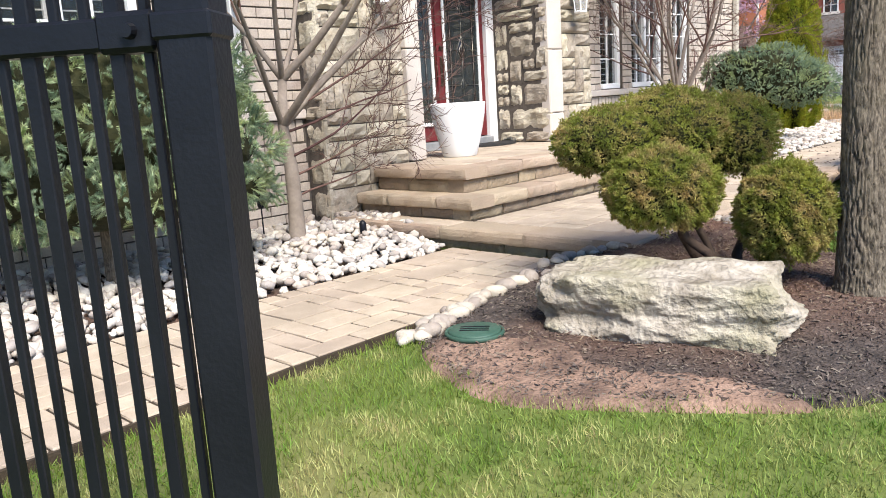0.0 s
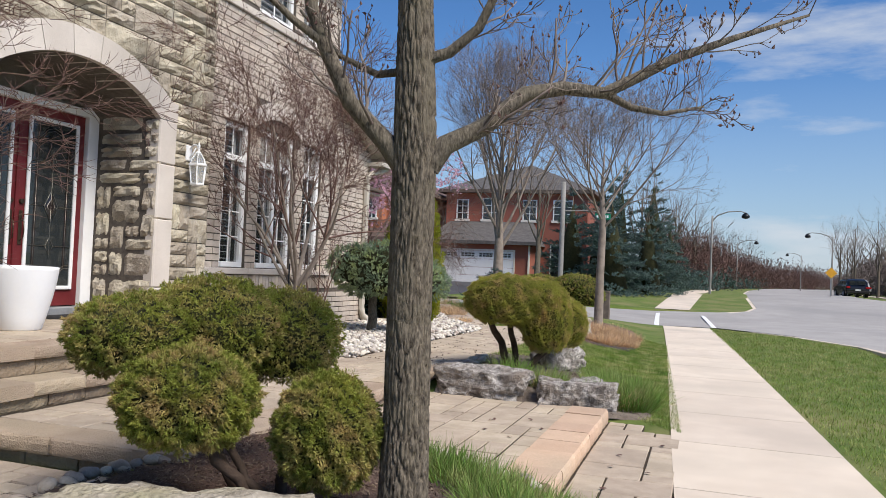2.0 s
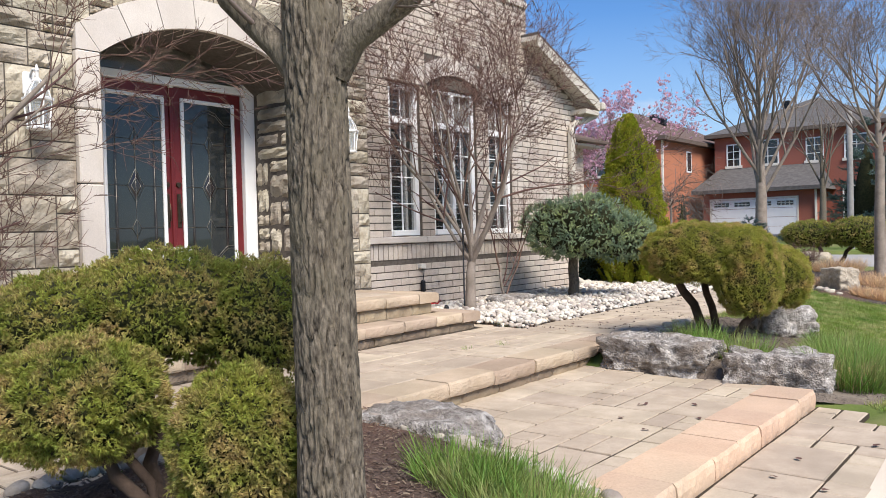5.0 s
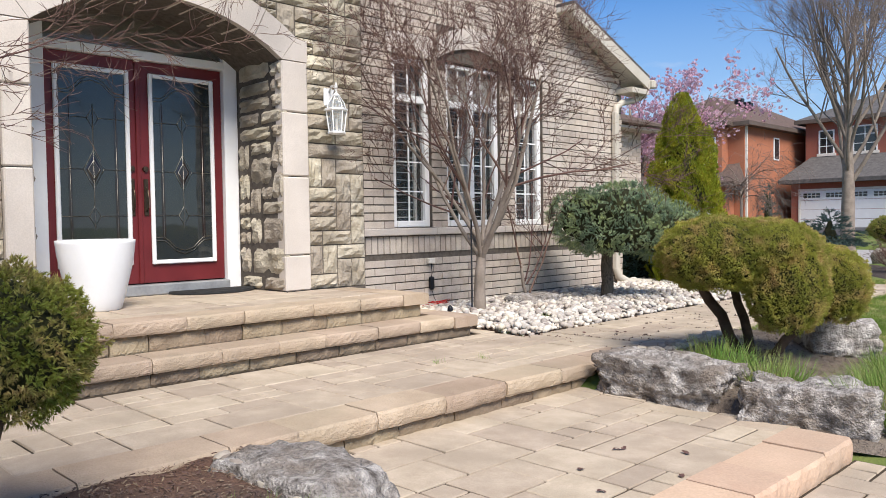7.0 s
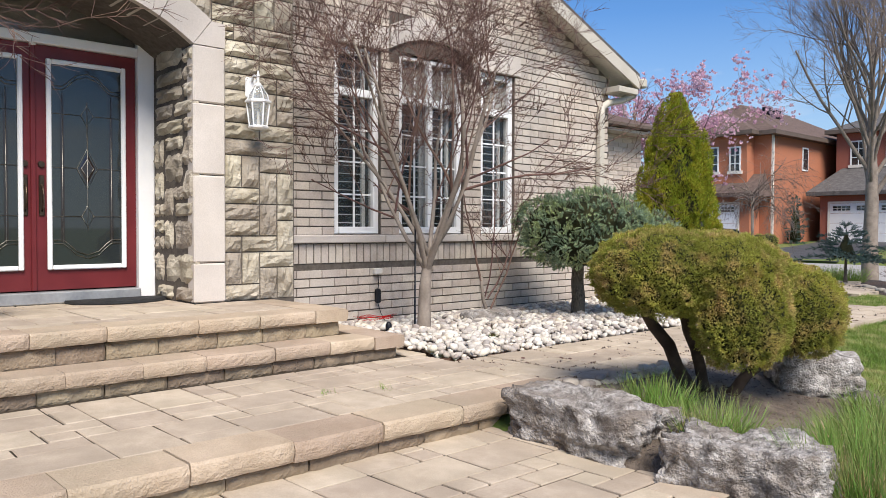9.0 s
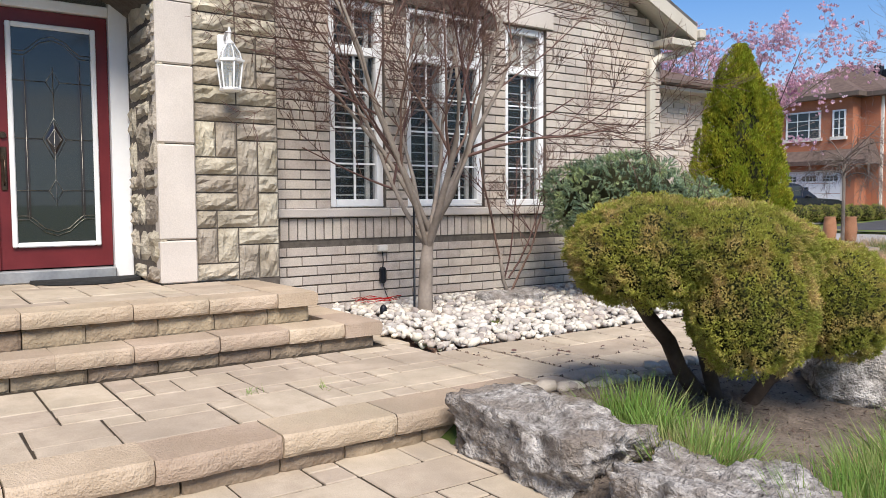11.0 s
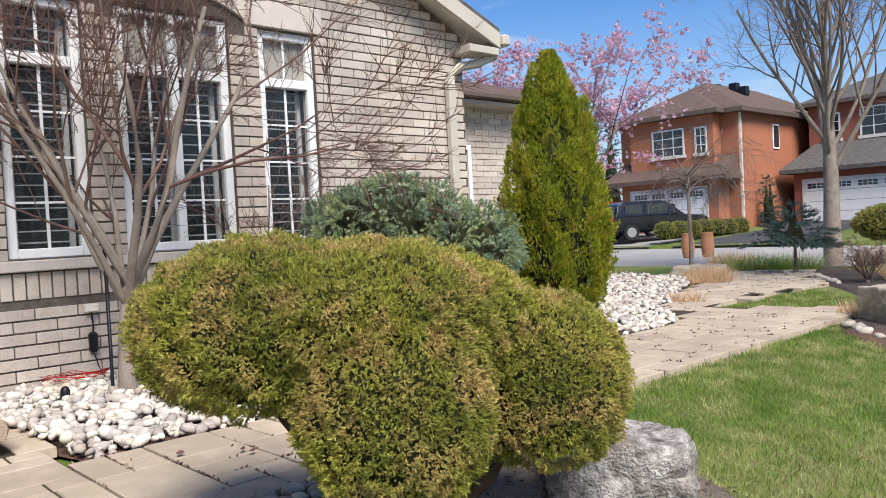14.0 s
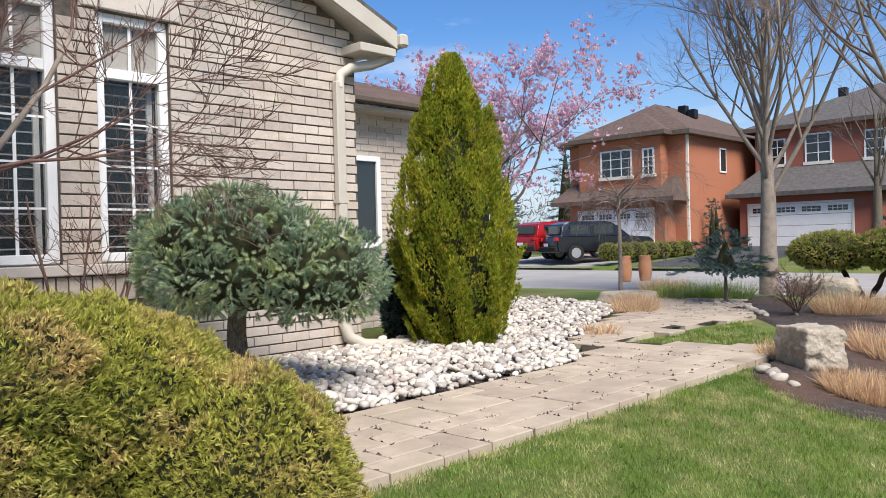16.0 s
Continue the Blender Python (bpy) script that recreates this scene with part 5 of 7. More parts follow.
def bare_tree(name, label, at, trunk, limbs, seed, bark, twig, twig_depth=1, extra=None, **kw):
    """A leafless tree: given trunk line, limbs grown from given starts, twigs as one part."""
    root = empty(name, at, label=label, category="tree")
    r = random.Random(seed)
    out = {}
    for start, way, length, radius, depth in limbs:
        grow(out, Vector(start), Vector(way), length, radius, depth, r, **kw)
    tubes("trunk", [trunk], bark, root, sides=14)
    big, small = [], []
    for k, lines in out.items():
        for ln in lines:
            (big if ln[1][0] > .016 else small).append(ln)
    for ln in big[:60]:
        tubes("limb", [ln], bark, root, sides=7)
    small += big[60:]
    if extra:
        small += extra
    if small:
        tagged(tubes("twig_crown", small, twig, root, sides=5), kind="stuff")
    return root


# ---- near clipped junipers ----
TREE_Z = gz(-1.04, 4.0)
clipped_shrub("topiary_juniper", [((-2.24, 3.76, .94), (.30, .32, .19)), ((-2.06, 4.05, .98), (.33, .33, .23)), ((-1.86, 4.36, .92), (.28, .28, .24))], 40000, .0205, M_JUNIPER_D,
              [bent((-1.62, 3.98, .2), (-1.72, 4.35, .8), .03, .022, 3), bent((-1.7, 3.9, .2), (-2.1, 3.95, .8), .03, .02, 4)],
              "cloud-clipped juniper with one broad green pad", 21, bump=.08, clump=.05, shrink=.86)
clipped_shrub("topiary_juniper", [((-1.88, 3.63, .71), (.28, .28, .215))], 20000, .0205, M_JUNIPER_D,
              [bent((-1.62, 3.78, .2), (-1.83, 3.63, .58), .028, .02, 5), bent((-1.58, 3.86, .22), (-1.78, 3.7, .56), .022, .016, 6)],
              "clipped round juniper ball on twisted stems", 22, bump=.08, clump=.05, shrink=.86)
clipped_shrub("topiary_juniper", [((-1.36, 3.9, .575), (.222, .225, .25))], 18000, .0205, M_JUNIPER_D,
              [bent((-1.52, 3.85, .2), (-1.36, 3.9, .45), .028, .02, 7)],
              "clipped upright juniper ball beside a tree trunk", 23, bump=.08, clump=.05, shrink=.86)
clipped_shrub("topiary_juniper", [((-1.90, 9.14, 1.0), (.42, .40, .28)), ((-1.46, 9.30, .79), (.275, .29, .36)), ((-1.68, 9.64, .93), (.40, .40, .27)), ((-1.66, 9.36, 1.0), (.43, .40, .26)), ((-1.38, 9.9, .745), (.28, .28, .30)), ((-1.38, 9.40, .70), (.17, .17, .19))], 190000, .0165, M_JUNIPER,
              [bent((-1.88, 9.62, .12), (-2.08, 9.22, .78), .05, .036, 8, wob=.04), bent((-1.84, 9.66, .12), (-1.9, 9.42, .75), .042, .032, 9, wob=.04), bent((-1.78, 9.7, .12), (-1.42, 9.86, .6), .042, .03, 10, wob=.04)],
              "large cloud-clipped juniper with browned tips on leaning stems", 24, tilt=.7, up=.3, clump=.036, bump=.05, shrink=.88)
clipped_shrub("topiary_juniper", [((-4.55, 24.0, .95), (.7, .7, .36)), ((-3.4, 23.9, .98), (.72, .7, .38)), ((-2.95, 23.5, .75), (.45, .45, .32))], 9000, .07, M_JUNIPER_D,
              [bent((-3.9, 23.9, .05), (-3.5, 23.9, .8), .06, .04, 11), bent((-3.95, 23.9, .05), (-4.5, 24, .8), .06, .04, 12)],
              "distant cloud-clipped juniper near the side street", 25)

# ---- spruces, cypress ----
clipped_shrub("globe_spruce", [((-4.48, 11.9, 1.16), (.76, .66, .36)), ((-4.40, 11.75, 1.36), (.58, .5, .34)), ((-4.05, 12.15, 1.12), (.46, .42, .34)), ((-4.84, 11.75, 1.30), (.44, .42, .36))], 13000, .072, M_SPRUCE,
              [bent((-4.68, 11.92, .2), (-4.65, 11.9, 1.0), .085, .06, 13, wob=.02)], "grafted globe blue spruce on a short trunk", 26, needle_template(42, .036, .22), .30, "spruce", .08, shrink=.80, clump=.03, stem_mat=M_BARK, up=.25, tufts=(210, .135))


def spruce(name, at, height, radius, seed, material, label, sprig=.12, tiers=14, per=9, low=.08, dens=1.0, power=.85):
    """A conifer of tiers of drooping branches clad with needle twigs."""
    root = empty(name, at, label=label, category="spruce")
    rs = np.random.default_rng(seed)
    r = random.Random(seed)
    P_, N_, lines = [], [], []
    for i in range(tiers):
        t = i / (tiers - 1)
        z = height * (low + (1 - low) * t)
        L = radius * ((1 - t) ** power) + .05
        for k in range(max(4, int(per * (1 - .5 * t)))):
            a = r.uniform(0, 6.283)
            ll = L * r.uniform(.72, 1.08)
            dirv = np.array((math.cos(a), math.sin(a), -.12 + .4 * t))
            b0 = np.array((0, 0, z + r.uniform(-.04, .04) * height))
            m = max(4, int(ll / sprig * 5 * dens))
            s = np.sqrt(rs.uniform(.05, 1, m))
            side = np.cross(dirv, (0, 0, 1.0))
            off = rs.normal(0, .20, m) * s * ll
            p = b0 + dirv * (s * ll)[:, None] + side * off[:, None] + np.array((0, 0, 1.0)) * (.10 * np.sin(s * 2.6) * ll - .03)[:, None]
            P_.append(p)
            N_.append(np.tile(dirv + np.array((0, 0, .25)), (m, 1)) + side * (off / (ll + .01) * 1.5)[:, None])
            if ll > .3:
                lines.append(([Vector(b0), Vector(b0 + dirv * ll * .8)], [.012 * height / 2, .004]))
    p, nn = np.concatenate(P_), np.concatenate(N_)
    v, f = scatter(NEEDLE_V, NEEDLE_F, p, nn, rs.uniform(.7, 1.2, len(p)) * sprig, rs, .3)
    raw("crown", v, f, material, root)
    tubes("trunk", [([Vector((0, 0, -.1)), Vector((0, 0, height * .5)), Vector((0, 0, height))], [.022 * height + .02, .014 * height, .004])], M_BARK, root, sides=10)
    # dark cone that paints the shade inside the tiers
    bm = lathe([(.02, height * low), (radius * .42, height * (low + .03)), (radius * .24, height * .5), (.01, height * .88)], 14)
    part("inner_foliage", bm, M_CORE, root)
    return root


clipped_shrub("blue_spruce", [((-4.86, 2.2, .78), (.74, .86, .30)), ((-4.6, 2.6, 1.0), (.45, .5, .22)), ((-4.86, 2.15, 1.42), (.66, .74, .36)), ((-4.62, 2.55, 1.5), (.42, .45, .24)), ((-4.9, 1.4, 1.1), (.6, .7, .55)), ((-4.8, 2.3, 1.12), (.68, .78, .36)), ((-4.7, 2.9, .72), (.3, .3, .18))], 14000, .085, M_SPRUCE,
              [bent((-4.86, 2.1, .05), (-4.86, 2.1, 1.3), .08, .05, 14, wob=.02)], "dense young blue spruce in layered boughs by the wall", 31, needle_template(42, .036, .22), .32, "spruce", .08, shrink=.80, clump=.03, stem_mat=M_BARK, up=.25, tufts=(170, .17))
spruce("blue_spruce", (-5.05, 20.7, gz(-5.05, 20.7)), 1.15, .75, 32, M_SPRUCE_D, "small dwarf blue spruce in the far bed", .11, 8, 8, .45, 1.0, .9)


def cedar(at, height, radius, seed, label):
    root = empty("golden_cedar", at, label=label, category="cedar")
    rs = np.random.default_rng(seed)
    plumes, per = 330, 170
    k = plumes * per
    grow_up = np.tile(rs.uniform(0, 1, per), plumes)
    t = np.repeat(rs.uniform(-.04, .93, plumes) ** 1.0, per) + grow_up * .12
    t = np.clip(t, 0, 1)
    a = np.repeat(rs.uniform(0, 6.283, plumes), per) + rs.normal(0, .13, k) * (1.15 - grow_up) / (1.1 - t)
    out_ = np.repeat(rs.uniform(-.17, .14, plumes), per) + .12 * grow_up - .1
    prof = np.where(t < .2, .70 + t * 1.3, np.where(t < .45, .96 + .04 * np.sin((t - .2) * 9), ((1 - t) / .55) ** .64))
    lump = 1 + .10 * np.sin(a * 5 + t * 7) * np.sin(t * 17 + a * 2) + .07 * np.sin(a * 9 + t * 13)
    r_ = radius * (prof * lump * rs.uniform(.93, 1.02, k) + out_)
    p = np.stack((np.cos(a) * r_, np.sin(a) * r_, t * height), 1)
    nn = np.stack((np.cos(a) * .5, np.sin(a) * .5, np.full(k, 1.1)), 1)
    v, f = scatter(BLADES, BLADE_F, p, nn, rs.uniform(.028, .05, k), rs, .32)
    raw("crown", v, f, M_CYPRESS, root)
    # dark turned core, shade between the plumes put into its colour
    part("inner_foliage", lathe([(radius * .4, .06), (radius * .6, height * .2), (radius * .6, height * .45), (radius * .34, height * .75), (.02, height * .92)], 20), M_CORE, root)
    tubes("trunk", [([Vector((0, 0, -.1)), Vector((0, 0, .5))], [.06, .05])], M_BARK, root)


cedar((-5.09, 14.62, .26), 2.88, .575, 33, "tall golden-green columnar cedar by the house corner")

clipped_shrub("dark_yew", [((-5.98, 14.85, .72), (.36, .36, .60)), ((-6.15, 15.25, .95), (.36, .36, .5))], 5000, .07, M_SPRUCE_D, [bent((-5.8, 15.1, .1), (-5.8, 15.1, .5), .04, .03, 34)],
              "dark green yew shrub in shade behind the cedar", 34)

# ---- bare trees near the path ----
RV, UPV = Vector((.948, .317, 0)), Vector((0, 0, 1))
def on(right, up, fwd=0.0):
    """A place about the near tree: along the street side, up, and away from the street."""
    return RV * right + UPV * (up - TREE_Z) + Vector((-.317, .948, 0)) * fwd


nt = random.Random(77)
twig_out = {}
limb_lines = [
    ([on(.05, 1.74), on(.12, 1.84), on(.29, 1.93), on(.46, 2.09, .05), on(.64, 2.13, .08), on(.82, 2.12, .1), on(.97, 2.2, .1), on(1.11, 2.28, .1), on(1.4, 2.4, .12), on(1.75, 2.53, .15)], [.052, .046, .038, .035, .032, .028, .025, .022, .015, .006]),
    ([on(.82, 2.12, .1), on(.95, 2.07, .14), on(1.1, 2.05, .15), on(1.3, 2.1, .2)], [.02, .016, .012, .005]),
    ([on(-.05, 1.72), on(-.14, 1.84), on(-.3, 2.0, -.03), on(-.41, 2.22, -.05), on(-.48, 2.4, -.05), on(-.55, 2.8, -.08), on(-.75, 3.4, -.1)], [.05, .044, .036, .032, .028, .02, .008]),
    ([on(-.41, 2.24, -.05), on(-.55, 2.33, -.1), on(-.75, 2.5, -.18), on(-1.1, 2.62, -.3)], [.02, .016, .012, .005]),
    ([on(-.02, 2.16), on(-.2, 2.16, .1), on(-.38, 2.26, .2), on(-.6, 2.5, .3)], [.02, .017, .013, .006]),
    ([on(.0, 2.2), on(.12, 2.24, -.02), on(.24, 2.34, -.05), on(.36, 2.6, -.1), on(.6, 3.1, -.2)], [.028, .024, .021, .015, .006]),
    ([on(-.03, 2.55), on(-.25, 2.9, .1), on(-.4, 3.5, .2), on(-.5, 4.2, .2)], [.04, .032, .022, .008]),
    ([on(-.02, 2.7), on(.2, 3.1, .1), on(.5, 3.7, .15), on(.7, 4.5, .2)], [.038, .03, .02, .008])]
for pts, rad in limb_lines:
    for i in range(1, len(pts) - 1):
        for _ in range(3):
            q = pts[i].lerp(pts[i + 1], nt.random())
            ax = (pts[i + 1] - pts[i]).normalized()
            side = ax.cross(Vector((nt.uniform(-1, 1), nt.uniform(-1, 1), nt.uniform(-1, 1)))).normalized()
            grow(twig_out, q, ax * .6 + side * .9 + Vector((0, 0, .35)), nt.uniform(.16, .42), max(.0035, rad[i] * .22), 2, nt, up=.14, wob=.28, kids=(2, 4), ratio=.55, n=4)
near_tree = empty("street_tree", (-1.04, 4.0, TREE_Z), label="leafless maple with furrowed bark and low forked limbs", category="tree")


def furrowed_trunk(pts, rad):
    """A trunk with vertical bark ridges."""
    bm = bmesh.new()
    seg, rings, n = 140, [], len(pts)
    steps_ = 300
    for s in range(steps_ + 1):
        t = s / steps_ * (n - 1)
        i = min(n - 2, int(t))
        c = pts[i].lerp(pts[i + 1], t - i)
        rr = rad[i] + (rad[i + 1] - rad[i]) * (t - i)
        ring = []
        for j in range(seg):
            a = 2 * math.pi * j / seg
            q = Vector((math.cos(a) * 6.0, math.sin(a) * 6.0, c.z * 9.0))
            furrow = 1 - min(1.0, abs(noise.noise(q + Vector((0, 0, 3)))) * 5.5)
            fine_f = 1 - min(1.0, abs(noise.noise(q * 2.3)) * 5)
            w = rr * (1 + .02 * math.sin(3 * a + 1)) - (.017 * furrow + .006 * fine_f) * min(1.0, rr / .08) + .004
            ring.append(bm.verts.new((c.x + math.cos(a) * w, c.y + math.sin(a) * w, c.z)))
        rings.append(ring)
    for a_, b_ in zip(rings, rings[1:]):
        for j in range(seg):
            f = bm.faces.new((a_[j], a_[(j + 1) % seg], b_[(j + 1) % seg], b_[j]))
            f.smooth = True
    return bm


part("trunk", furrowed_trunk([Vector((0, 0, -.08)), Vector((0, 0, .06)), on(0, .6), on(-.01, 1.3), on(-.015, 1.85), on(-.04, 2.5), on(-.02, 3.4), on(.03, 4.6), on(.05, 5.8)], [.14, .108, .097, .092, .092, .072, .055, .035, .012]), M_BARK, near_tree)
for ln in limb_lines:
    tubes("limb", [ln], M_BARK, near_tree, sides=12)
tagged(tubes("twig_crown", [ln for ls in twig_out.values() for ln in ls], M_TWIG_GREY, near_tree, sides=5), kind="stuff")
# buds at the twig tips
tips = [ls[0][-1] for ls in twig_out.get(0, [])]
bud_p = np.array([tuple(t) for t in tips])
rs0 = np.random.default_rng(8)
bv, bf = scatter([(-.35, 0, 0), (.35, 0, 0), (0, .35, .2), (0, -.35, .2), (0, 0, 1)], [(0, 2, 4), (2, 1, 4), (1, 3, 4), (3, 0, 4), (0, 1, 2), (0, 3, 1)], bud_p, np.tile((0, 0, 1.), (len(bud_p), 1)), rs0.uniform(.012, .026, len(bud_p)), rs0, .4)
tagged(raw("bud_crown", bv, bf, M_TWIG, near_tree), kind="stuff")


def fine_maple(at, seed, label, trunk, height, forks, spread=.8, lean=(0, 0), low=(), kids=(4, 4)):
    """A small many-stemmed ornamental maple with fine reddish twigs."""
    r = random.Random(seed)
    limbs = []
    for i in range(forks):
        a = 6.283 * i / forks + r.uniform(-.4, .4)
        base = Vector(trunk[0][-1]) if i % 2 else Vector(trunk[0][-2])
        limbs.append((base, (math.cos(a) * spread + lean[0], math.sin(a) * spread + lean[1], 1.25), height * r.uniform(.5, .72), .034 if i < 3 else .024, 5))
    limbs += list(low)
    return bare_tree("ornamental_maple", label, at, trunk, limbs, seed, M_BARK_SMOOTH, M_TWIG, up=.04, wob=.15, kids=kids, spread=(16, 52), ratio=.62, taper=.4)


fine_maple((-5.05, 3.66, gz(-5.05, 3.66)), 41, "leafless ornamental maple with grey trunk and fine twigs",
           ([Vector((0, 0, -.05)), Vector((0, .01, .3)), Vector((-.02, .02, .62)), Vector((-.02, -.02, .95)), Vector((0, 0, 1.3))], [.075, .062, .055, .042, .035]), 2.9, 8, 1.1, (.4, .3), [((0, 0, .38), (.5, .9, .42), .8, .010, 4), ((0, .02, .55), (.4, 1.0, .45), .9, .011, 4), ((0, 0, .7), (.6, .7, .5), 1.0, .012, 4), ((0, 0, .9), (.5, .9, .4), 1.1, .012, 4), ((0, 0, 1.05), (.3, 1.0, .5), 1.2, .012, 4)], (3, 4))
fine_maple((-4.88, 9.8, gz(-4.88, 9.8)), 42, "leafless reddish-twigged maple in pebble bed by windows",
           ([Vector((0, 0, -.05)), Vector((0, 0, .3)), Vector((.0, .01, .5)), Vector((.01, .02, .66)), Vector((.02, .04, .8))], [.078, .062, .058, .05, .04]), 3.5, 9, .74)
# staked shrub at the third window
r = random.Random(43)
bare_tree("bare_shrub", "thin leafless brown shrub against the brick wall", (-5.25, 11.05, gz(-5.25, 11.05)), bent((0, 0, -.05), (.02, -.12, .55), .022, .018, 43),
          [((.02, -.12, .5), (.1, -.3, 1), 1.0, .014, 3), ((0, 0, .1), (.15, .35, 1), 1.3, .014, 3), ((0, -.05, .3), (.2, .1, 1), 1.2, .012, 3), ((0, .0, .3), (.3, .5, .8), 1.0, .012, 3)], 43, M_BARK_SMOOTH, M_TWIG, up=.05, wob=.2, kids=(3, 5), ratio=.55)


def street_tree(at, height, seed, label, trunk_r=.11, fork=1.9, limbs=8, depth=4, steep=.55, bark=None, kids=(3, 4), detail=1.0):
    r = random.Random(seed)
    ll = []
    top = height * .75
    trunk = ([Vector((0, 0, -.1)), Vector((0, 0, fork * .5)), Vector((.02, 0, fork)), Vector((-.03, .03, (fork + top) / 2)), Vector((0, 0, top))], [trunk_r * 1.2, trunk_r, trunk_r * .88, trunk_r * .42, trunk_r * .1])
    for i in range(limbs):
        a = i * 2.4 + r.uniform(-.4, .4)
        t = i / limbs
        z = fork + (top - fork) * t * .8
        ll.append(((0, 0, z), (math.cos(a) * steep, math.sin(a) * steep, .9), height * (.42 - .2 * t), trunk_r * (.34 - .2 * t), depth))
    return bare_tree("street_tree", label, at, trunk, ll, seed, bark or M_BARK, M_TWIG_GREY, up=.09, wob=.13, kids=kids, spread=(20, 50), ratio=.6)


street_tree((-2.12, 19.1, gz(-2.12, 19.1) + .03), 5.6, 51, "leafless round-headed street tree in the far bed", .092, 2.2, 16, 4, .95, bark=M_BARK_SMOOTH, kids=(4, 5))
street_tree((-6.18, 25.3, .05), 9.2, 52, "tall leafless many-limbed street tree by the side street", .17, 1.9, 24, 4, .50, bark=M_BARK_SMOOTH, kids=(4, 5))

# ---- boulders and pebbles ----
boulder("boulder", (-1.68, 3.25, gz(-1.66, 3.2) + .07), (1.03, .56, .39), 17, 12, M_ROCK_PALE, "large pale weathered limestone boulder on mulch", .68, 6, .16)
boulder("boulder", (-1.88, 8.44, .12), (.80, .46, .40), -4, 2, M_ROCK_GREY, "pitted grey limestone boulder beside the patio", .85, 6, .26)
boulder("boulder", (-.99, 8.45, .03), (.66, .47, .48), 12, 3, M_ROCK_GREY, "low grey-white boulder at the patio corner", .85, 6, .24)
boulder("boulder", (-1.95, 5.50, .14), (.72, .42, .34), 10, 4, M_ROCK_GREY, "grey boulder half hidden by grass", .5, 5, .2)
boulder("boulder", (-1.52, 10.5, .25), (.56, .46, .36), 40, 5, M_ROCK_GREY, "pale grey boulder under a clipped juniper", .55, 5, .2)
boulder("boulder", (-2.1, 15.7, .36), (.44, .36, .34), -38, 6, M_ROCK_TAN, "squared tan boulder beside the paver walk", .8, 5, .14)
boulder("boulder", (-4.44, 23.25, .30), (1.0, .6, .42), 5, 7, M_ROCK_TAN, "dark tan boulder near the side street", .7, 4, .16)
boulder("boulder", (-5.05, 10.9, .30), (.62, .42, .22), 70, 8, M_ROCK_GREY, "flat grey stone in the pebble bed", .5, 4, .2)
boulder("boulder", (-6.6, 20.4, .22), (.9, .5, .35), 20, 9, M_ROCK_TAN, "low boulder edging the far bed", .6, 4, .2)
PEB_L = smooth_poly([(-5.68, -1.5), (-4.02, -1.5), (-4.0, 1.0), (-4.0, 3.0), (-4.02, 4.2), (-4.4, 4.36), (-5.68, 4.34)], 4)
PEB_R = smooth_poly([(-5.68, 9.0), (-4.9, 9.02), (-3.85, 9.15), (-3.66, 9.5), (-3.66, 12), (-3.66, 13.6), (-3.72, 14.7), (-4.2, 15.2), (-4.62, 15.7), (-5.4, 16.0), (-6.5, 16.2), (-6.6, 15.0), (-5.68, 14.2)], 4)
PEB_F = smooth_poly([(-4.75, 15.9), (-4.95, 16.6), (-5.6, 18.2), (-6.4, 19.4), (-8.4, 20.0), (-9.2, 17.6), (-7.4, 16.2)], 4)
pr = random.Random(61)
pebbles("pebble_bed", PEB_L, 4600, pr, "white and grey river stones along the walk", (.024, .046), lambda x, yy: .03)
pebbles("pebble_bed", PEB_R, 7200, pr, "white river stones under maple and globe spruce", (.022, .042), lambda x, yy: .03 + .05 * step01((-x - 3.7) / .6))
pebbles("pebble_bed", PEB_F, 2400, pr, "white river stones past the cedar", (.024, .046), lambda x, yy: .03)
sheet("pebble_base", PEB_L, .012, M_MULCH, .3, label="dark soil under river stones", category="soil")
sheet("pebble_base_far", PEB_F, .012, M_MULCH, .3, label="dark soil under river stones", category="soil")
sheet("pebble_base_right", PEB_R, .012, M_MULCH, .3, label="dark soil under river stones", category="soil")


def edging(name, line, count, label, size=(.03, .05)):
    """A single row of larger stones along a line."""
    root = []
    for i in range(count):
        t = i / (count - 1) * (len(line) - 1)
        k = min(len(line) - 2, int(t))
        p = Vector(line[k]).lerp(Vector(line[k + 1]), t - k) + Vector((pr.uniform(-.03, .03), pr.uniform(-.03, .03)))
        s = pr.uniform(*size)
        bm = bmesh.new()
        bmesh.ops.create_icosphere(bm, subdivisions=2, radius=1)
        o = Vector((pr.uniform(0, 50), i, 0))
        for v in bm.verts:
            v.co = v.co * (1 + .22 * noise.noise(v.co * 1.4 + o))
            v.co = Vector((v.co.x * s * 1.25, v.co.y * s * .9, v.co.z * s * .68))
        for f in bm.faces:
            f.smooth = True
        ob = part("edging_stone", bm, M_EDGE)
        ob.matrix_basis = pose(p.x, p.y, gz(p.x, p.y) + s * .5, pr.uniform(-15, 15), pr.uniform(-15, 15), pr.uniform(0, 360))
        tagged(ob, label, "stone", name)


edging("bed edging stones", [(-2.62, 2.42), (-2.66, 2.62), (-2.72, 2.9), (-2.75, 3.2), (-2.72, 3.6), (-2.66, 4.0), (-2.5, 4.28)], 34, "rounded pale stone edging the mulch bed")
edging("bed edging stones", [(-2.55, 2.5), (-2.6, 2.7), (-2.66, 2.95), (-2.66, 3.2), (-2.62, 3.6)], 24, "rounded pale stone edging the mulch bed", (.035, .06))
edging("terrace edging stones", [(-2.42, 8.75), (-2.42, 9.2), (-2.4, 9.8), (-2.38, 10.3)], 30, "rounded pale stone along the terrace edge", (.035, .06))
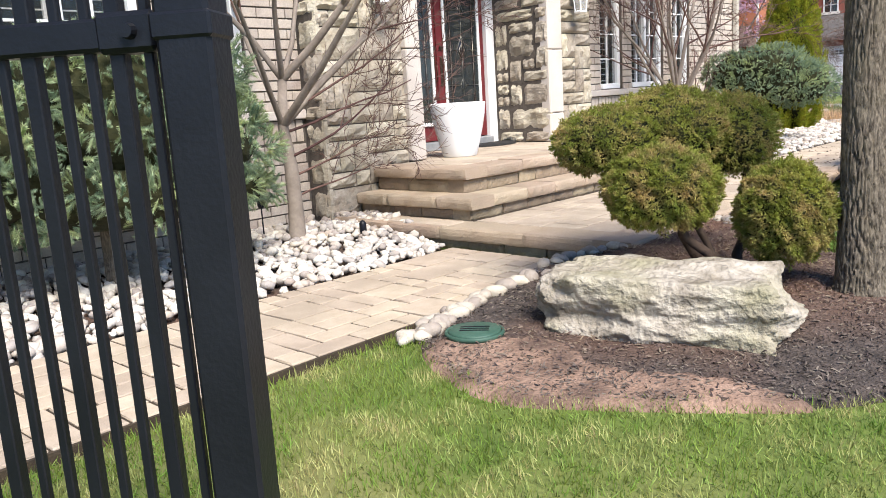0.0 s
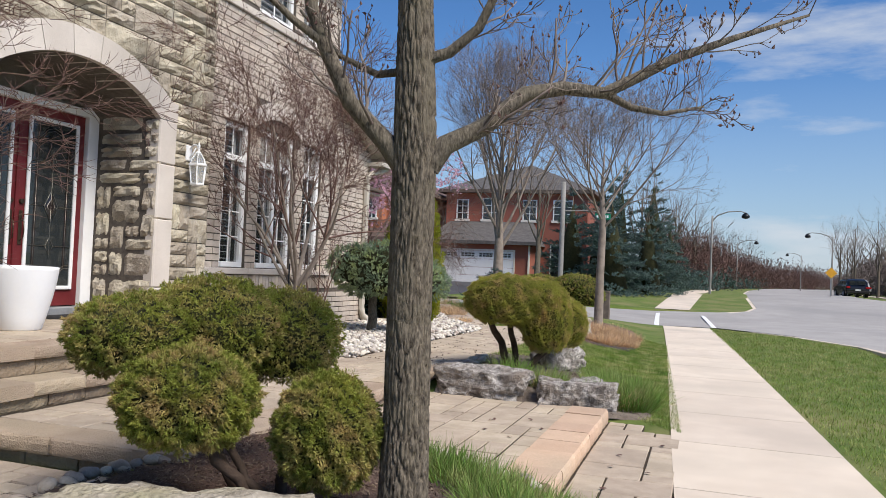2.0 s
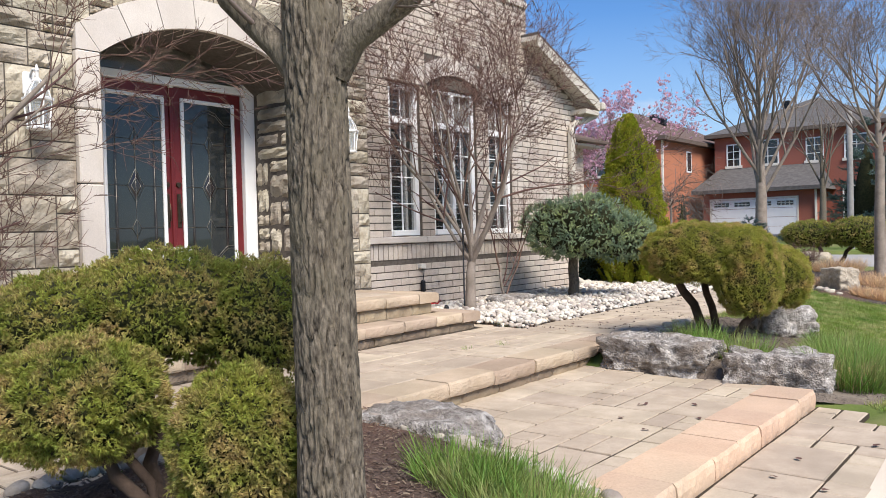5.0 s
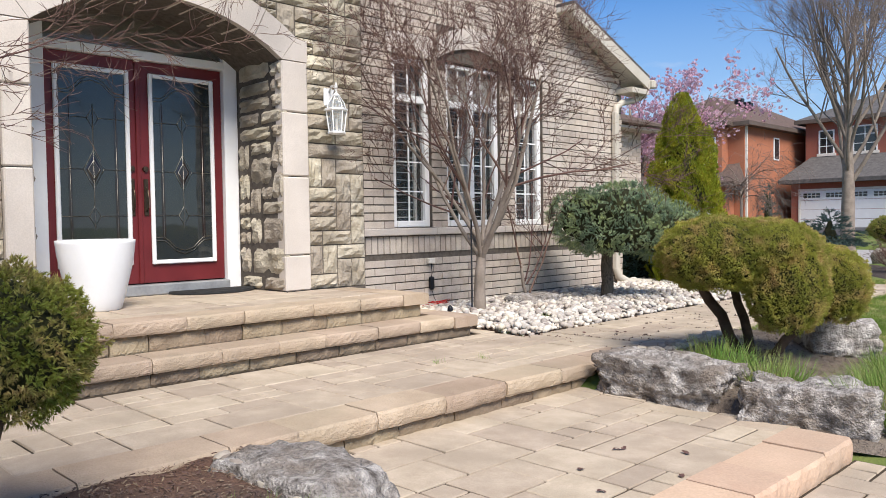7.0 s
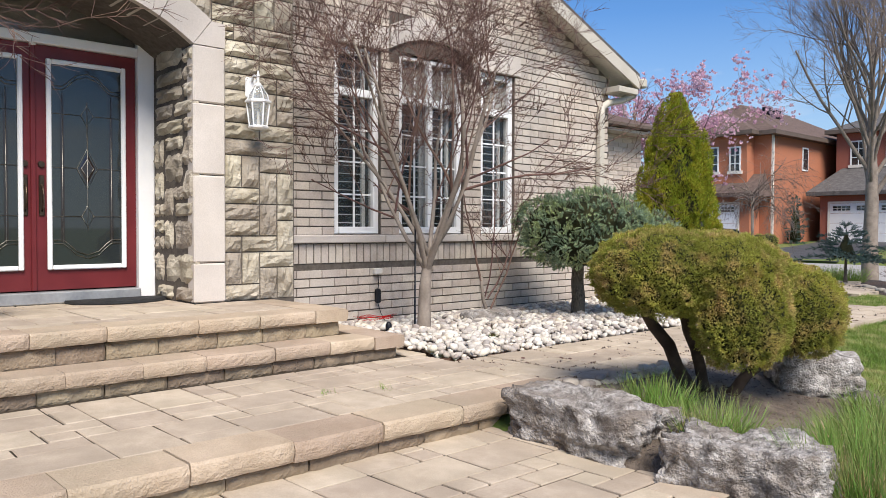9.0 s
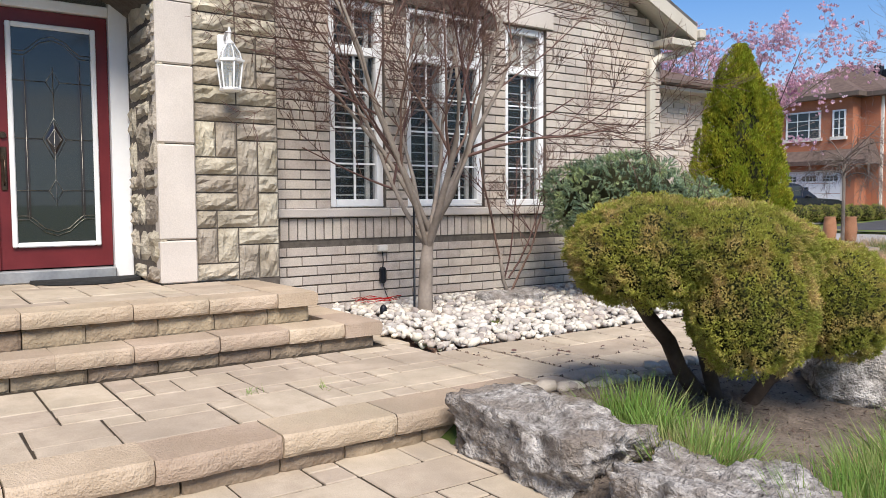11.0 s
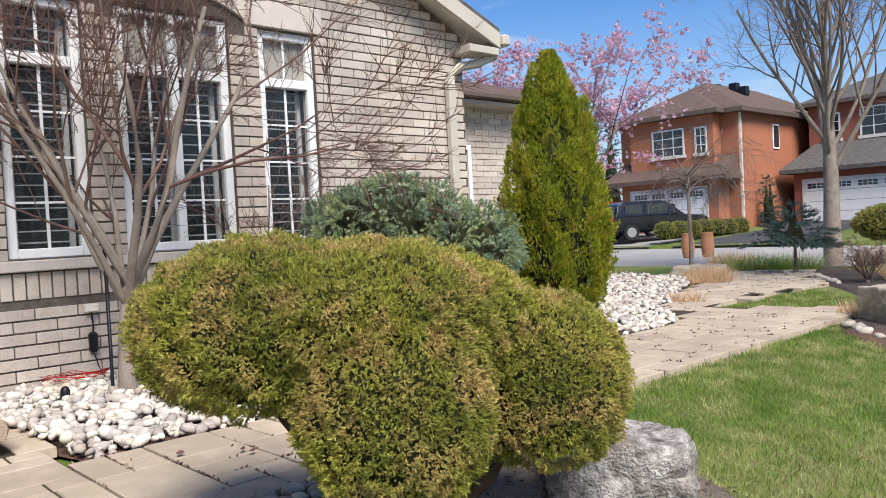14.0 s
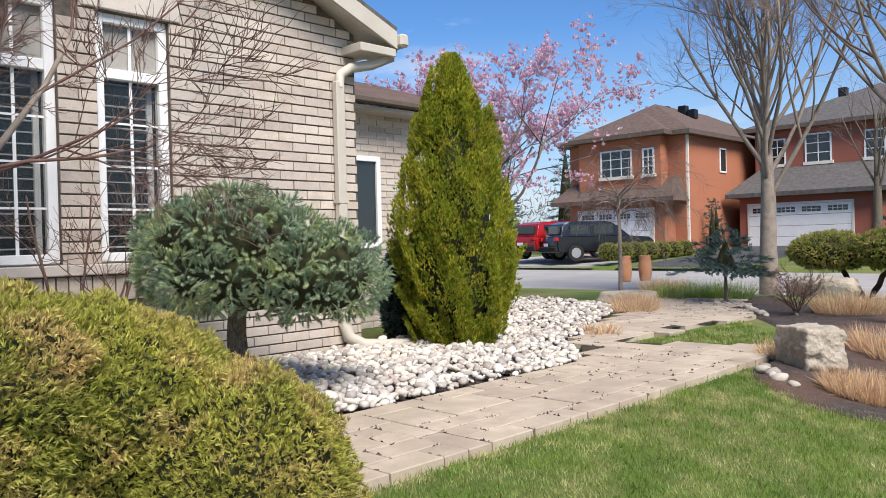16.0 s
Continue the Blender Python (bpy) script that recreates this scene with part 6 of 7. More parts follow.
edging("terrace edging stones", [(-2.33, 8.95), (-2.3, 9.4), (-2.3, 9.9)], 20, "rounded pale stone along the terrace edge", (.03, .05))
edging("patio edging stones", [(-2.4, 5.34), (-1.8, 5.36), (-1.2, 5.36), (-.7, 5.32)], 30, "rounded pale stone along the patio edge", (.03, .055))
edging("far edging stones", [(-2.28, 15.2), (-2.15, 14.95), (-1.95, 14.85)], 6, "white stone edging the far bed", (.04, .06))
edging("far edging stones", [(-6.7, 20.8), (-5.6, 20.9), (-4.6, 20.3), (-3.9, 19.3)], 26, "white stone edging the far bed", (.045, .07))

# ---- grass ----
def blades(name, polys, count, height, label, seed, material, width=.0045, avoid=(), lean=.35, curve=True):
    rs = np.random.default_rng(seed)
    r = random.Random(seed)
    pts = []
    area = []
    for poly in polys:
        area.append(abs(sum(a[0] * b[1] - b[0] * a[1] for a, b in zip(poly, poly[1:] + poly[:1]))) / 2)
    for poly, ar in zip(polys, area):
        xs, ys = [p[0] for p in poly], [p[1] for p in poly]
        k = 0
        while k < count * ar / sum(area):
            x, yy = r.uniform(min(xs), max(xs)), r.uniform(min(ys), max(ys))
            if inside(poly, x, yy):
                k += 1
                if not any(inside(q, x, yy) for q in avoid):
                    pts.append((x, yy, gz(x, yy) - .014))
    p = np.array(pts)
    hh = rs.uniform(height[0], height[1], len(p))
    t = [(-.5, 0, 0), (.5, 0, 0), (.32, .10, .55), (-.32, .10, .55), (0, .34, 1.0)]
    # the tip bends over by a share of the height, so widen the template to true proportions
    w = np.full(len(p), width)
    v, f1 = scatter([(a, b * 6, c) for a, b, c in t], [(0, 1, 2), (0, 2, 4)], p, np.tile((0, 0, 1.), (len(p), 1)), w, rs, lean, hh)
    return tagged(raw(name, v, f1, material), label, "grass", "", "stuff")


def shrunk(poly, k=.96):
    cx, cy = sum(p[0] for p in poly) / len(poly), sum(p[1] for p in poly) / len(poly)
    return [(cx + (p[0] - cx) * k, cy + (p[1] - cy) * k) for p in poly]


LAWN_A = [(-2.76, -1.2), (.25, -1.2), (.18, 2.0), (.05, 4.6), (-.15, 5.25), (-.35, 5.3), (-.36, 3.5), (-.8, 3.05), (-1.4, 2.6), (-2.76, 2.62)]
LAWN_B = [(-2.42, 10.2), (-.2, 8.1), (.02, 7.8), (-.5, 17), (-1.0, 18), (-2.4, 15.7)]
LAWN_C = [(-4.0, 15.8), (-2.6, 15.9), (-3.0, 17.4), (-3.9, 18.6)]
LAWN_D = [(1.6, 1.5), (3.7, 1.5), (3.8, 16), (3.8, 18), (3.3, 20), (2.2, 22.2), (.9, 23.6), (.35, 23.8)]
blades("lawn_grass", [LAWN_A], 60000, (.022, .055), "short spring lawn grass by the gate", 71, M_GRASS, avoid=(shrunk(BED_A),))
blades("lawn_grass", [LAWN_B], 100000, (.02, .045), "short spring lawn beside the paver walk", 72, M_GRASS, avoid=(shrunk(BED_B), shrunk(BED_C)))
blades("lawn_grass", [LAWN_C], 9000, (.03, .06), "small lawn wedge between two walks", 73, M_GRASS, width=.008)
blades("lawn_grass", [LAWN_D], 45000, (.03, .06), "grass boulevard beside the road", 74, M_GRASS, width=.007)


def tuft(name, at, count, height, spread, seed, material, label, lean=.45, width=.006):
    rs = np.random.default_rng(seed)
    r_ = spread * np.sqrt(rs.uniform(0, 1, count))
    a = rs.uniform(0, 6.283, count)
    p = np.stack((at[0] + r_ * np.cos(a), at[1] + r_ * np.sin(a), np.full(count, 0.)), 1)
    p[:, 2] = [gz(x, yy) - .01 for x, yy in p[:, :2]]
    nn = np.stack((np.cos(a) * r_ / spread * .6, np.sin(a) * r_ / spread * .6, np.ones(count)), 1)
    hh = rs.uniform(.55, 1.05, count) * height
    v, f = scatter([(-.5, 0, 0), (.5, 0, 0), (.4, 2, .5), (-.4, 2, .5), (0, 9, 1.0)], [(0, 1, 2), (0, 2, 3), (3, 2, 4)], p, nn, np.full(count, width), rs, lean * .5, hh)
    ob = raw(name, v, f, material)
    return tagged(ob, label, "grass", "grass tufts")


for i, (x, yy, hgt, sp, n_) in enumerate(((-.74, 4.86, .21, .28, 900), (-1.02, 4.98, .22, .26, 900), (-1.3, 5.02, .22, .22, 700), (-.48, 4.62, .19, .26, 700), (-.72, 4.55, .18, .22, 600), (-.42, 4.95, .18, .2, 500))):
    tuft("grass_tuft", (x, yy), n_, hgt, sp, 80 + i, M_TUFT, "fresh green ornamental grass tuft at the bed edge")
for i, (x, yy, hgt, sp, n_) in enumerate(((-1.35, 8.75, .3, .2, 600), (-1.75, 8.85, .3, .16, 420), (-.55, 8.75, .38, .28, 1400), (-.62, 9.2, .34, .28, 1100), (-.75, 9.7, .28, .28, 900), (-.95, 10.3, .2, .25, 500))):
    tuft("grass_tuft", (x, yy), n_, hgt, sp, 90 + i, M_TUFT, "green ornamental grass tuft behind boulders")
for i, (x, yy, hgt, sp, n_) in enumerate(((-.65, 8.75, .24, .26, 700), (-1.3, 8.72, .15, .18, 350), (-.72, 9.3, .2, .26, 500), (-1.5, 15.15, .2, .3, 2200), (-1.2, 15.5, .2, .25, 1400), (-1.75, 17.0, .3, .4, 1400), (-1.3, 16.6, .27, .3, 900), (-2.4, 16.0, .2, .22, 700), (-3.1, 20.2, .36, .45, 1500), (-4.6, 16.4, .22, .2, 300), (-6.0, 19.6, .32, .3, 800), (-5.6, 18.9, .3, .3, 700), (-7.0, 22.4, .4, .4, 800))):
    tuft("dry_grass_tuft", (x, yy), n_, hgt, sp, 110 + i, M_STRAW, "cut-back straw-coloured ornamental grass clump")
for i, (x, yy) in enumerate(((-6.2, 21.2), (-5.8, 21.5), (-5.4, 21.6))):
    tuft("grass_tuft", (x, yy), 700, .4, .35, 130 + i, M_TUFT, "green ornamental grass in the far bed")
for i, (x, yy) in enumerate(((-3.15, 7.95), (-3.28, 7.6), (-4.35, 10.2), (-4.1, 9.95))):
    rs = np.random.default_rng(140 + i)
    zb = Z_MID if yy < 9 else gz(x, yy) + .08
    k = 60 if yy > 9 else 16
    p = np.stack((x + rs.normal(0, .025, k), yy + rs.normal(0, .025, k), np.full(k, zb)), 1)
    v, f = scatter([(-.5, 0, 0), (.5, 0, 0), (0, 4, 1.0)], [(0, 1, 2)], p, np.tile((0, 0, 1.), (k, 1)), np.full(k, .004), rs, .5, rs.uniform(.03, .07, k))
    tagged(raw("weed", v, f, M_TUFT), "small green weed sprouting between stones", "weed")

# bare red-stemmed shrub in the far bed
bare_tree("bare_shrub", "low leafless shrub of dense reddish stems", (-3.6, 19.6, gz(-3.6, 19.6)), bent((0, 0, -.05), (0, 0, .2), .03, .02, 44),
          [((0, 0, .02), (math.cos(a) * .7, math.sin(a) * .7, 1), .45, .010, 3) for a in np.arange(0, 6.2, .45)], 44, M_BARK_SMOOTH, M_TWIG, up=.02, wob=.2, kids=(3, 4), ratio=.6)
# weeping tree
wt = random.Random(45)
weep_out = {}
for i in range(20):
    a = i * 2.4
    reach = .55 + .5 * max(0.0, math.cos(a - .66))
    grow(weep_out, Vector((0, 0, 1.45 + .02 * i)), Vector((math.cos(a), math.sin(a), 1.15)), reach, .013, 3, wt, up=-.2, wob=.24, kids=(4, 4), ratio=.66, n=6)
weep = empty("weeping_tree", (-6.94, 20.74, gz(-6.94, 20.74)), label="small grafted weeping tree with bare hanging twigs", category="tree")
tubes("trunk", [([Vector((0, 0, -.05)), Vector((.01, 0, .8)), Vector((0, 0, 1.75))], [.04, .035, .03])], M_BARK_SMOOTH, weep, sides=8)
tagged(tubes("twig_crown", [l_ for k in weep_out.values() for l_ in k], M_TWIG_GREY, weep, sides=4), kind="stuff")
# magnolia
mg = random.Random(46)
mag_out = {}
for i in range(9):
    a = i * 2.4
    grow(mag_out, Vector((0, 0, .8 + .12 * i)), Vector((math.cos(a) * .75, math.sin(a) * .75, .9)), 2.5 - .1 * i, .04, 3, mg, up=.08, wob=.16, kids=(3, 4), ratio=.6)
magnolia = empty("magnolia_tree", (-8.9, 19.3, .2), label="magnolia in full pink bloom behind the cedar", category="tree")
tubes("trunk", [([Vector((0, 0, -.1)), Vector((0, 0, 1)), Vector((.05, 0, 2.4)), Vector((0, 0, 3.8))], [.1, .085, .05, .02])], M_BARK_SMOOTH, magnolia, sides=9)
for ln in mag_out[3]:
    tubes("limb", [ln], M_BARK_SMOOTH, magnolia, sides=6)
tagged(tubes("twig_crown", [l_ for k in (0, 1, 2) for l_ in mag_out[k]], M_TWIG_GREY, magnolia, sides=4), kind="stuff")
rs = np.random.default_rng(47)
fl = np.array([tuple(p_) for k in (0, 1) for pts, _ in mag_out[k] for p_ in pts[1:]])
fl = fl[rs.uniform(0, 1, len(fl)) < .8]
fl = np.concatenate([fl + rs.normal(0, .06, fl.shape) for _ in range(4)])
PET_V, PET_F = [], []
for i in range(6):
    a = i * 1.047
    c, s = math.cos(a), math.sin(a)
    b = len(PET_V)
    PET_V += [(0, 0, 0), (c * .5 - s * .25, s * .5 + c * .25, .5), (c * .75, s * .75, .95), (c * .5 + s * .25, s * .5 - c * .25, .5)]
    PET_F += [(b, b + 1, b + 2), (b, b + 2, b + 3)]
v, f = scatter(PET_V, PET_F, fl, np.tile((0, 0, 1.), (len(fl), 1)), rs.uniform(.035, .068, len(fl)), rs, .6)
tagged(raw("blossom_crown", v, f, M_BLOSSOM, magnolia), kind="stuff")

# ---- side street: houses, cars, lamps ----
def opening(root, x0, x1, z0, z1, yf, label="white framed window", cols=3, rows=3, arch=False):
    w = empty("window", (0, 0, 0))
    w.parent = root
    tagged(w, label)
    t = .07
    part("frame", box(x0, x0 + t, yf - .06, yf + .02, z0, z1), M_WHITE, w)
    part("frame", box(x1 - t, x1, yf - .06, yf + .02, z0, z1), M_WHITE, w)
    part("frame", box(x0 + t, x1 - t, yf - .06, yf + .02, z1 - t, z1), M_WHITE, w)
    part("sill", box(x0 - .08, x1 + .08, yf - .10, yf + .02, z0 - .1, z0 + .05), M_TRIM, w)
    part("pane", box(x0 + t, x1 - t, yf - .012, yf - .004, z0 + .05, z1 - t), M_DARKGLASS, w)
    for i in range(1, cols):
        xx = x0 + (x1 - x0) * i / cols
        part("bar", box(xx - .02, xx + .02, yf - .04, yf - .013, z0 + .05, z1 - t), M_WHITE, w)
    for i in range(1, rows):
        zz = z0 + (z1 - z0) * i / rows
        part("bar", box(x0 + t, x1 - t, yf - .035, yf - .0135, zz - .018, zz + .018), M_WHITE, w)


def garage_door(root, x0, x1, z0, z1, yf):
    g = empty("garage_door")
    g.parent = root
    tagged(g, "white sectional garage door with small lights")
    n = 4
    for i in range(n):
        a, b = z0 + (z1 - z0) * i / n, z0 + (z1 - z0) * (i + 1) / n
        part("panel", box(x0, x1, yf - .05, yf - .005, a + .008, b - .008, .008), M_WHITE, g)
    w = (x1 - x0) / 4
    for i in range(4):
        part("light", box(x0 + i * w + .15, x0 + (i + 1) * w - .15, yf - .056, yf - .051, z1 - .36, z1 - .13), M_DARKGLASS, g)
        part("bar", box(x0 + i * w + .15, x0 + (i + 1) * w - .15, yf - .066, yf - .057, z1 - .255, z1 - .235), M_WHITE, g)
        for k in range(1, 4):
            xx = x0 + i * w + .15 + (w - .3) * k / 4
            part("bar", box(xx - .012, xx + .012, yf - .066, yf - .0575, z1 - .36, z1 - .13), M_WHITE, g)
    for q in ((x0 - .1, x0, z0, z1 + .1), (x1, x1 + .1, z0, z1 + .1), (x0, x1, z1, z1 + .1)):
        part("surround", box(q[0], q[1], yf - .07, yf + .02, q[2], q[3]), M_TRIM, g)


def hip(root, x0, x1, y0, y1, z, rise, mat, over=.45, thick=.2):
    x0, x1, y0, y1 = x0 - over, x1 + over, y0 - over, y1 + over
    h = min(x1 - x0, y1 - y0) / 2
    if x1 - x0 > y1 - y0:
        r0, r1 = (x0 + h, (y0 + y1) / 2), (x1 - h, (y0 + y1) / 2)
    else:
        r0, r1 = ((x0 + x1) / 2, y0 + h), ((x0 + x1) / 2, y1 - h)
    vs = [(x0, y0, z), (x1, y0, z), (x1, y1, z), (x0, y1, z), (*r0, z + rise), (*r1, z + rise)]
    fs = [(0, 1, 5, 4), (1, 2, 5), (2, 3, 4, 5), (3, 0, 4)] if x1 - x0 > y1 - y0 else [(0, 1, 4), (1, 2, 5, 4), (2, 3, 5), (3, 0, 4, 5)]
    raw("roof", vs, fs, mat, root)
    part("fascia", box(x0, x1, y0, y1, z - thick, z - .002), M_FASCIA, root)


ZL = .62
def house_orange():
    root = empty("house", (0, 0, 0), label="two-storey orange brick house with brown hip roof", category="house")
    part("wall", box(-22.6, -16.35, 42.0, 54, ZL - .3, 5.9), M_ORANGE, root)
    part("wall", box(-22.0, -16.9, 41.0, 42.0, ZL - .3, 3.0), M_ORANGE, root)
    part("bay_wall", box(-21.6, -17.2, 41.3, 42.0, 3.0, 5.9), M_ORANGE, root)
    hip(root, -22.6, -16.35, 42.0, 54, 6.06, 1.95, M_SHINGLE)
    hip(root, -21.6, -17.2, 41.3, 46.0, 6.07, 1.35, M_SHINGLE)
    raw("porch_roof", [(-22.8, 40.5, 3.05), (-16.2, 40.5, 3.05), (-16.6, 41.98, 4.0), (-22.4, 41.98, 4.0), (-22.8, 40.5, 2.85), (-16.2, 40.5, 2.85), (-16.2, 42, 2.85)], [(0, 1, 2, 3), (4, 5, 1, 0), (5, 6, 2, 1)], M_SHINGLE, root)
    opening(root, -20.35, -18.65, 4.1, 5.4, 41.3, cols=3, rows=3)
    opening(root, -18.1, -17.5, 4.1, 5.35, 41.3, cols=2, rows=3)
    garage_door(root, -21.4, -17.5, ZL, 2.5, 41.0)
    for xx, zz in ((-18.6, 7.75), (-18.1, 7.5), (-19.6, 7.85)):
        part("roof_vent", box(xx - .22, xx + .22, 46.2, 46.6, zz - .3, zz + .18, .04), M_BLACK, root)
    for yy in (45.5, 50.0):
        part("side_window", box(-16.34, -16.30, yy, yy + .7, 4.3, 5.5), M_WHITE, root)
        part("side_pane", box(-16.298, -16.29, yy + .08, yy + .62, 4.38, 5.42), M_DARKGLASS, root)
    part("corner_pipe", box(-16.34, -16.24, 42.05, 42.15, ZL, 5.86), M_TRIM, root)


def house_red():
    root = empty("house", (0, 0, 0), label="two-storey red brick house with white double garage", category="house")
    part("wall", box(-15.6, -6.6, 48.0, 59, ZL - .3, 6.4), M_REDBRICK, root)
    part("garage_wall", box(-15.6, -9.6, 46.0, 48.0, ZL - .3, 3.1), M_REDBRICK, root)
    hip(root, -15.6, -6.6, 48.0, 59, 6.5, 2.2, M_SHINGLE_G)
    raw("garage_roof", [(-16.1, 45.5, 3.2), (-9.1, 45.5, 3.2), (-9.9, 47.98, 4.5), (-15.3, 47.98, 4.5), (-16.1, 45.5, 3.0), (-9.1, 45.5, 3.0), (-9.1, 48, 3.0), (-16.1, 48, 3.0)], [(0, 1, 2, 3), (4, 5, 1, 0), (5, 6, 2, 1), (7, 4, 0, 3), (7, 6, 5, 4)], M_SHINGLE_G, root)
    garage_door(root, -15.1, -10.6, ZL, 2.6, 46.0)
    opening(root, -14.9, -14.1, 4.6, 5.9, 48.0, cols=2)
    opening(root, -13.2, -12.0, 4.6, 6.0, 48.0, cols=2)
    opening(root, -10.6, -9.7, 4.6, 5.9, 48.0, cols=2)
    opening(root, -8.8, -7.4, 1.2, 3.2, 48.0, cols=2)
    opening(root, -8.7, -7.5, 4.6, 5.9, 48.0, cols=2)
    part("stone_band", box(-9.59, -6.6, 47.95, 47.998, 1.1, 1.25), M_TRIM, root)
    part("corner_pipe", box(-9.7, -9.6, 45.9, 45.99, ZL, 3.0), M_TRIM, root)
    part("roof_vent", box(-12.6, -12.2, 51.0, 51.4, 7.7, 8.5, .04), M_BLACK, root)


house_orange()
house_red()


def car(at, rz, paint, label):
    """A compact SUV: body shell, glasshouse, wheels, lights; nose towards +y."""
    root = empty("car", at, rz, label=label, category="car")
    W = .9
    def shell(nm, prof, w0, w1, mat, bev=.06):
        bm = bmesh.new()
        l_ = [bm.verts.new((-(w0 if z < 1.0 else w1), yy, z)) for yy, z in prof]
        r_ = [bm.verts.new(((w0 if z < 1.0 else w1), yy, z)) for yy, z in prof]
        bm.faces.new(l_)
        bm.faces.new(r_[::-1])
        for i in range(len(prof)):
            j = (i + 1) % len(prof)
            bm.faces.new((l_[i], r_[i], r_[j], l_[j]))
        bmesh.ops.recalc_face_normals(bm, faces=bm.faces)
        bmesh.ops.bevel(bm, geom=list(bm.edges), offset=bev, segments=2, affect="EDGES")
        return part(nm, bm, mat, root)
    shell("body", [(-2.2, .35), (-2.25, .75), (-2.15, .99), (1.1, .99), (2.05, .92), (2.25, .7), (2.2, .3)], W, W, paint)
    shell("cabin", [(-2.05, .96), (-1.85, 1.5), (-1.5, 1.62), (.1, 1.62), (.4, 1.55), (1.15, .96)], W - .04, W - .2, paint, .05)
    part("rear_window", box(-.62, .62, -2.06, -1.95, 1.1, 1.45, .02), M_DARKGLASS, root)
    part("windscreen", box(-.6, .6, .72, .80, 1.12, 1.45, .02), M_DARKGLASS, root)
    for s in (-1, 1):
        for a, b in ((-1.6, -.75), (-.65, .35)):
            part("side_window", box(min(s * .70, s * .83), max(s * .70, s * .83), a, b, 1.06, 1.48, .03), M_DARKGLASS, root)
        for yy in (-1.4, 1.4):
            wh = part("wheel", cyl(.34, .34, .22, 24, (s * .82 - .11, yy, .34), axis=Euler((0, radians(90), 0))), M_TYRE, root)
            part("rim", cyl(.21, .21, .24, 12, (s * .82 - .12, yy, .34), axis=Euler((0, radians(90), 0))), M_STEEL, wh)
        part("tail_light", box(min(s * .6, s * .86), max(s * .6, s * .86), -2.27, -2.12, .82, .98, .02), M_TAIL, root)
        part("headlight", box(min(s * .6, s * .86), max(s * .6, s * .86), 2.05, 2.2, .7, .82, .02), M_LAMPGLASS, root)
        part("mirror", box(min(s * .86, s * 1.02), max(s * .86, s * 1.02), .55, .7, 1.0, 1.12, .03), paint, root)
    part("bumper", box(-.88, .88, -2.32, -2.18, .38, .6, .04), M_TYRE, root)
    part("number_plate", box(-.2, .2, -2.335, -2.321, .62, .74), M_WHITE, root)


car((-20.2, 37.6, .42), -12, M_CAR_RED, "red sport utility car parked on a driveway")
car((-17.9, 37.0, .36), -30, M_CAR_BLACK, "black compact car parked by the driveway")
for x in (-9.9, -9.55):
    pl = part("terracotta_urn", lathe([(.12, 0), (.14, .04), (.165, .28), (.15, .5), (.13, .6), (.145, .63), (.12, .635)], 20), M_TERRA)
    pl.matrix_basis = pose(x, 25.9 + (x + 9.85), .20)
    tagged(pl, "tall orange terracotta urn near the street", "urn", "street urns")
sheet("driveway", [(-15.4, 34.3), (-10.3, 34.3), (-10.3, 45.9), (-15.4, 45.9)], .01, M_DARKROAD, 1.5, label="dark asphalt driveway to the white garage", category="driveway")
sheet("driveway_left", [(-24, 34.3), (-16.4, 34.3), (-16.4, 40.9), (-22.4, 40.9), (-24, 38)], .01, M_ROAD, 1.5, label="pale driveway of the orange brick house", category="driveway")
# evergreen columns and hedge balls between the houses
for i, (x, yy, hh) in enumerate(((-15.9, 44.0, 2.6), (-15.55, 44.6, 2.3), (-15.2, 43.4, 2.2))):
    spruce("cedar_column", (x - .6, yy, ZL), hh, .45, 150 + i, M_SPRUCE_D, "dark green columnar cedar between houses", .16, 10, 7, .02, .6, .5)
for i in range(7):
    clipped_shrub("hedge_ball", [((-16.2 + i * .12, 35.2 + i * .8, .72), (.42, .42, .36))], 700, .09, M_JUNIPER_D, [], "clipped green hedge ball by the driveway", 160 + i)
# street lamps
def street_lamp(at, rz, height=6.0):
    root = empty("street_lamp", at, rz, label="tall dark street lamp with a curved arm", category="street lamp", group="street lamps")
    tubes("pole", [([Vector((0, 0, -.1)), Vector((0, 0, height * .5)), Vector((0, 0, height))], [.08, .065, .05])], M_POLE, root, sides=10)
    tubes("arm", [([Vector((0, 0, height - .35)), Vector((.3, 0, height + .02)), Vector((.9, 0, height + .25)), Vector((1.6, 0, height + .3)), Vector((1.9, 0, height + .2))], [.045, .04, .035, .03, .03])], M_POLE, root)
    part("lamp_head", lathe([(.05, -.28), (.22, -.22), (.24, -.10), (.14, .02), (.05, .1)], 14), M_BLACK, root).matrix_basis = pose(1.9, 0, height + .12)


street_lamp((.55, 51, .62), 0, 4.75)
street_lamp((10.2, 72, .6), 180, 4.9)
street_lamp((3.6, 92, .6), 0, 5.2)
street_lamp((13.6, 125, .6), 180, 5.2)
bollard = empty("bollard", (-2.75, 26.0, -.02), label="short dark square wooden post near the crossing", category="post")
part("post", box(-.11, .11, -.11, .11, 0, .86, .015), M_WOOD, bollard)
part("cap", box(-.12, .12, -.12, .12, .861, .9, .02), M_WOOD, bollard)
pole = empty("sign_pole", (-5.9, 35.4, .3), label="grey utility pole with a green street sign", category="pole")
tubes("pole", [([Vector((0, 0, -.2)), Vector((0, 0, 3)), Vector((0, 0, 5.2))], [.12, .11, .1])], M_POLE, pole, sides=10)
part("sign", box(1.42, 2.12, -.02, .02, 3.55, 3.8, .004), M_SIGN_G, pole)
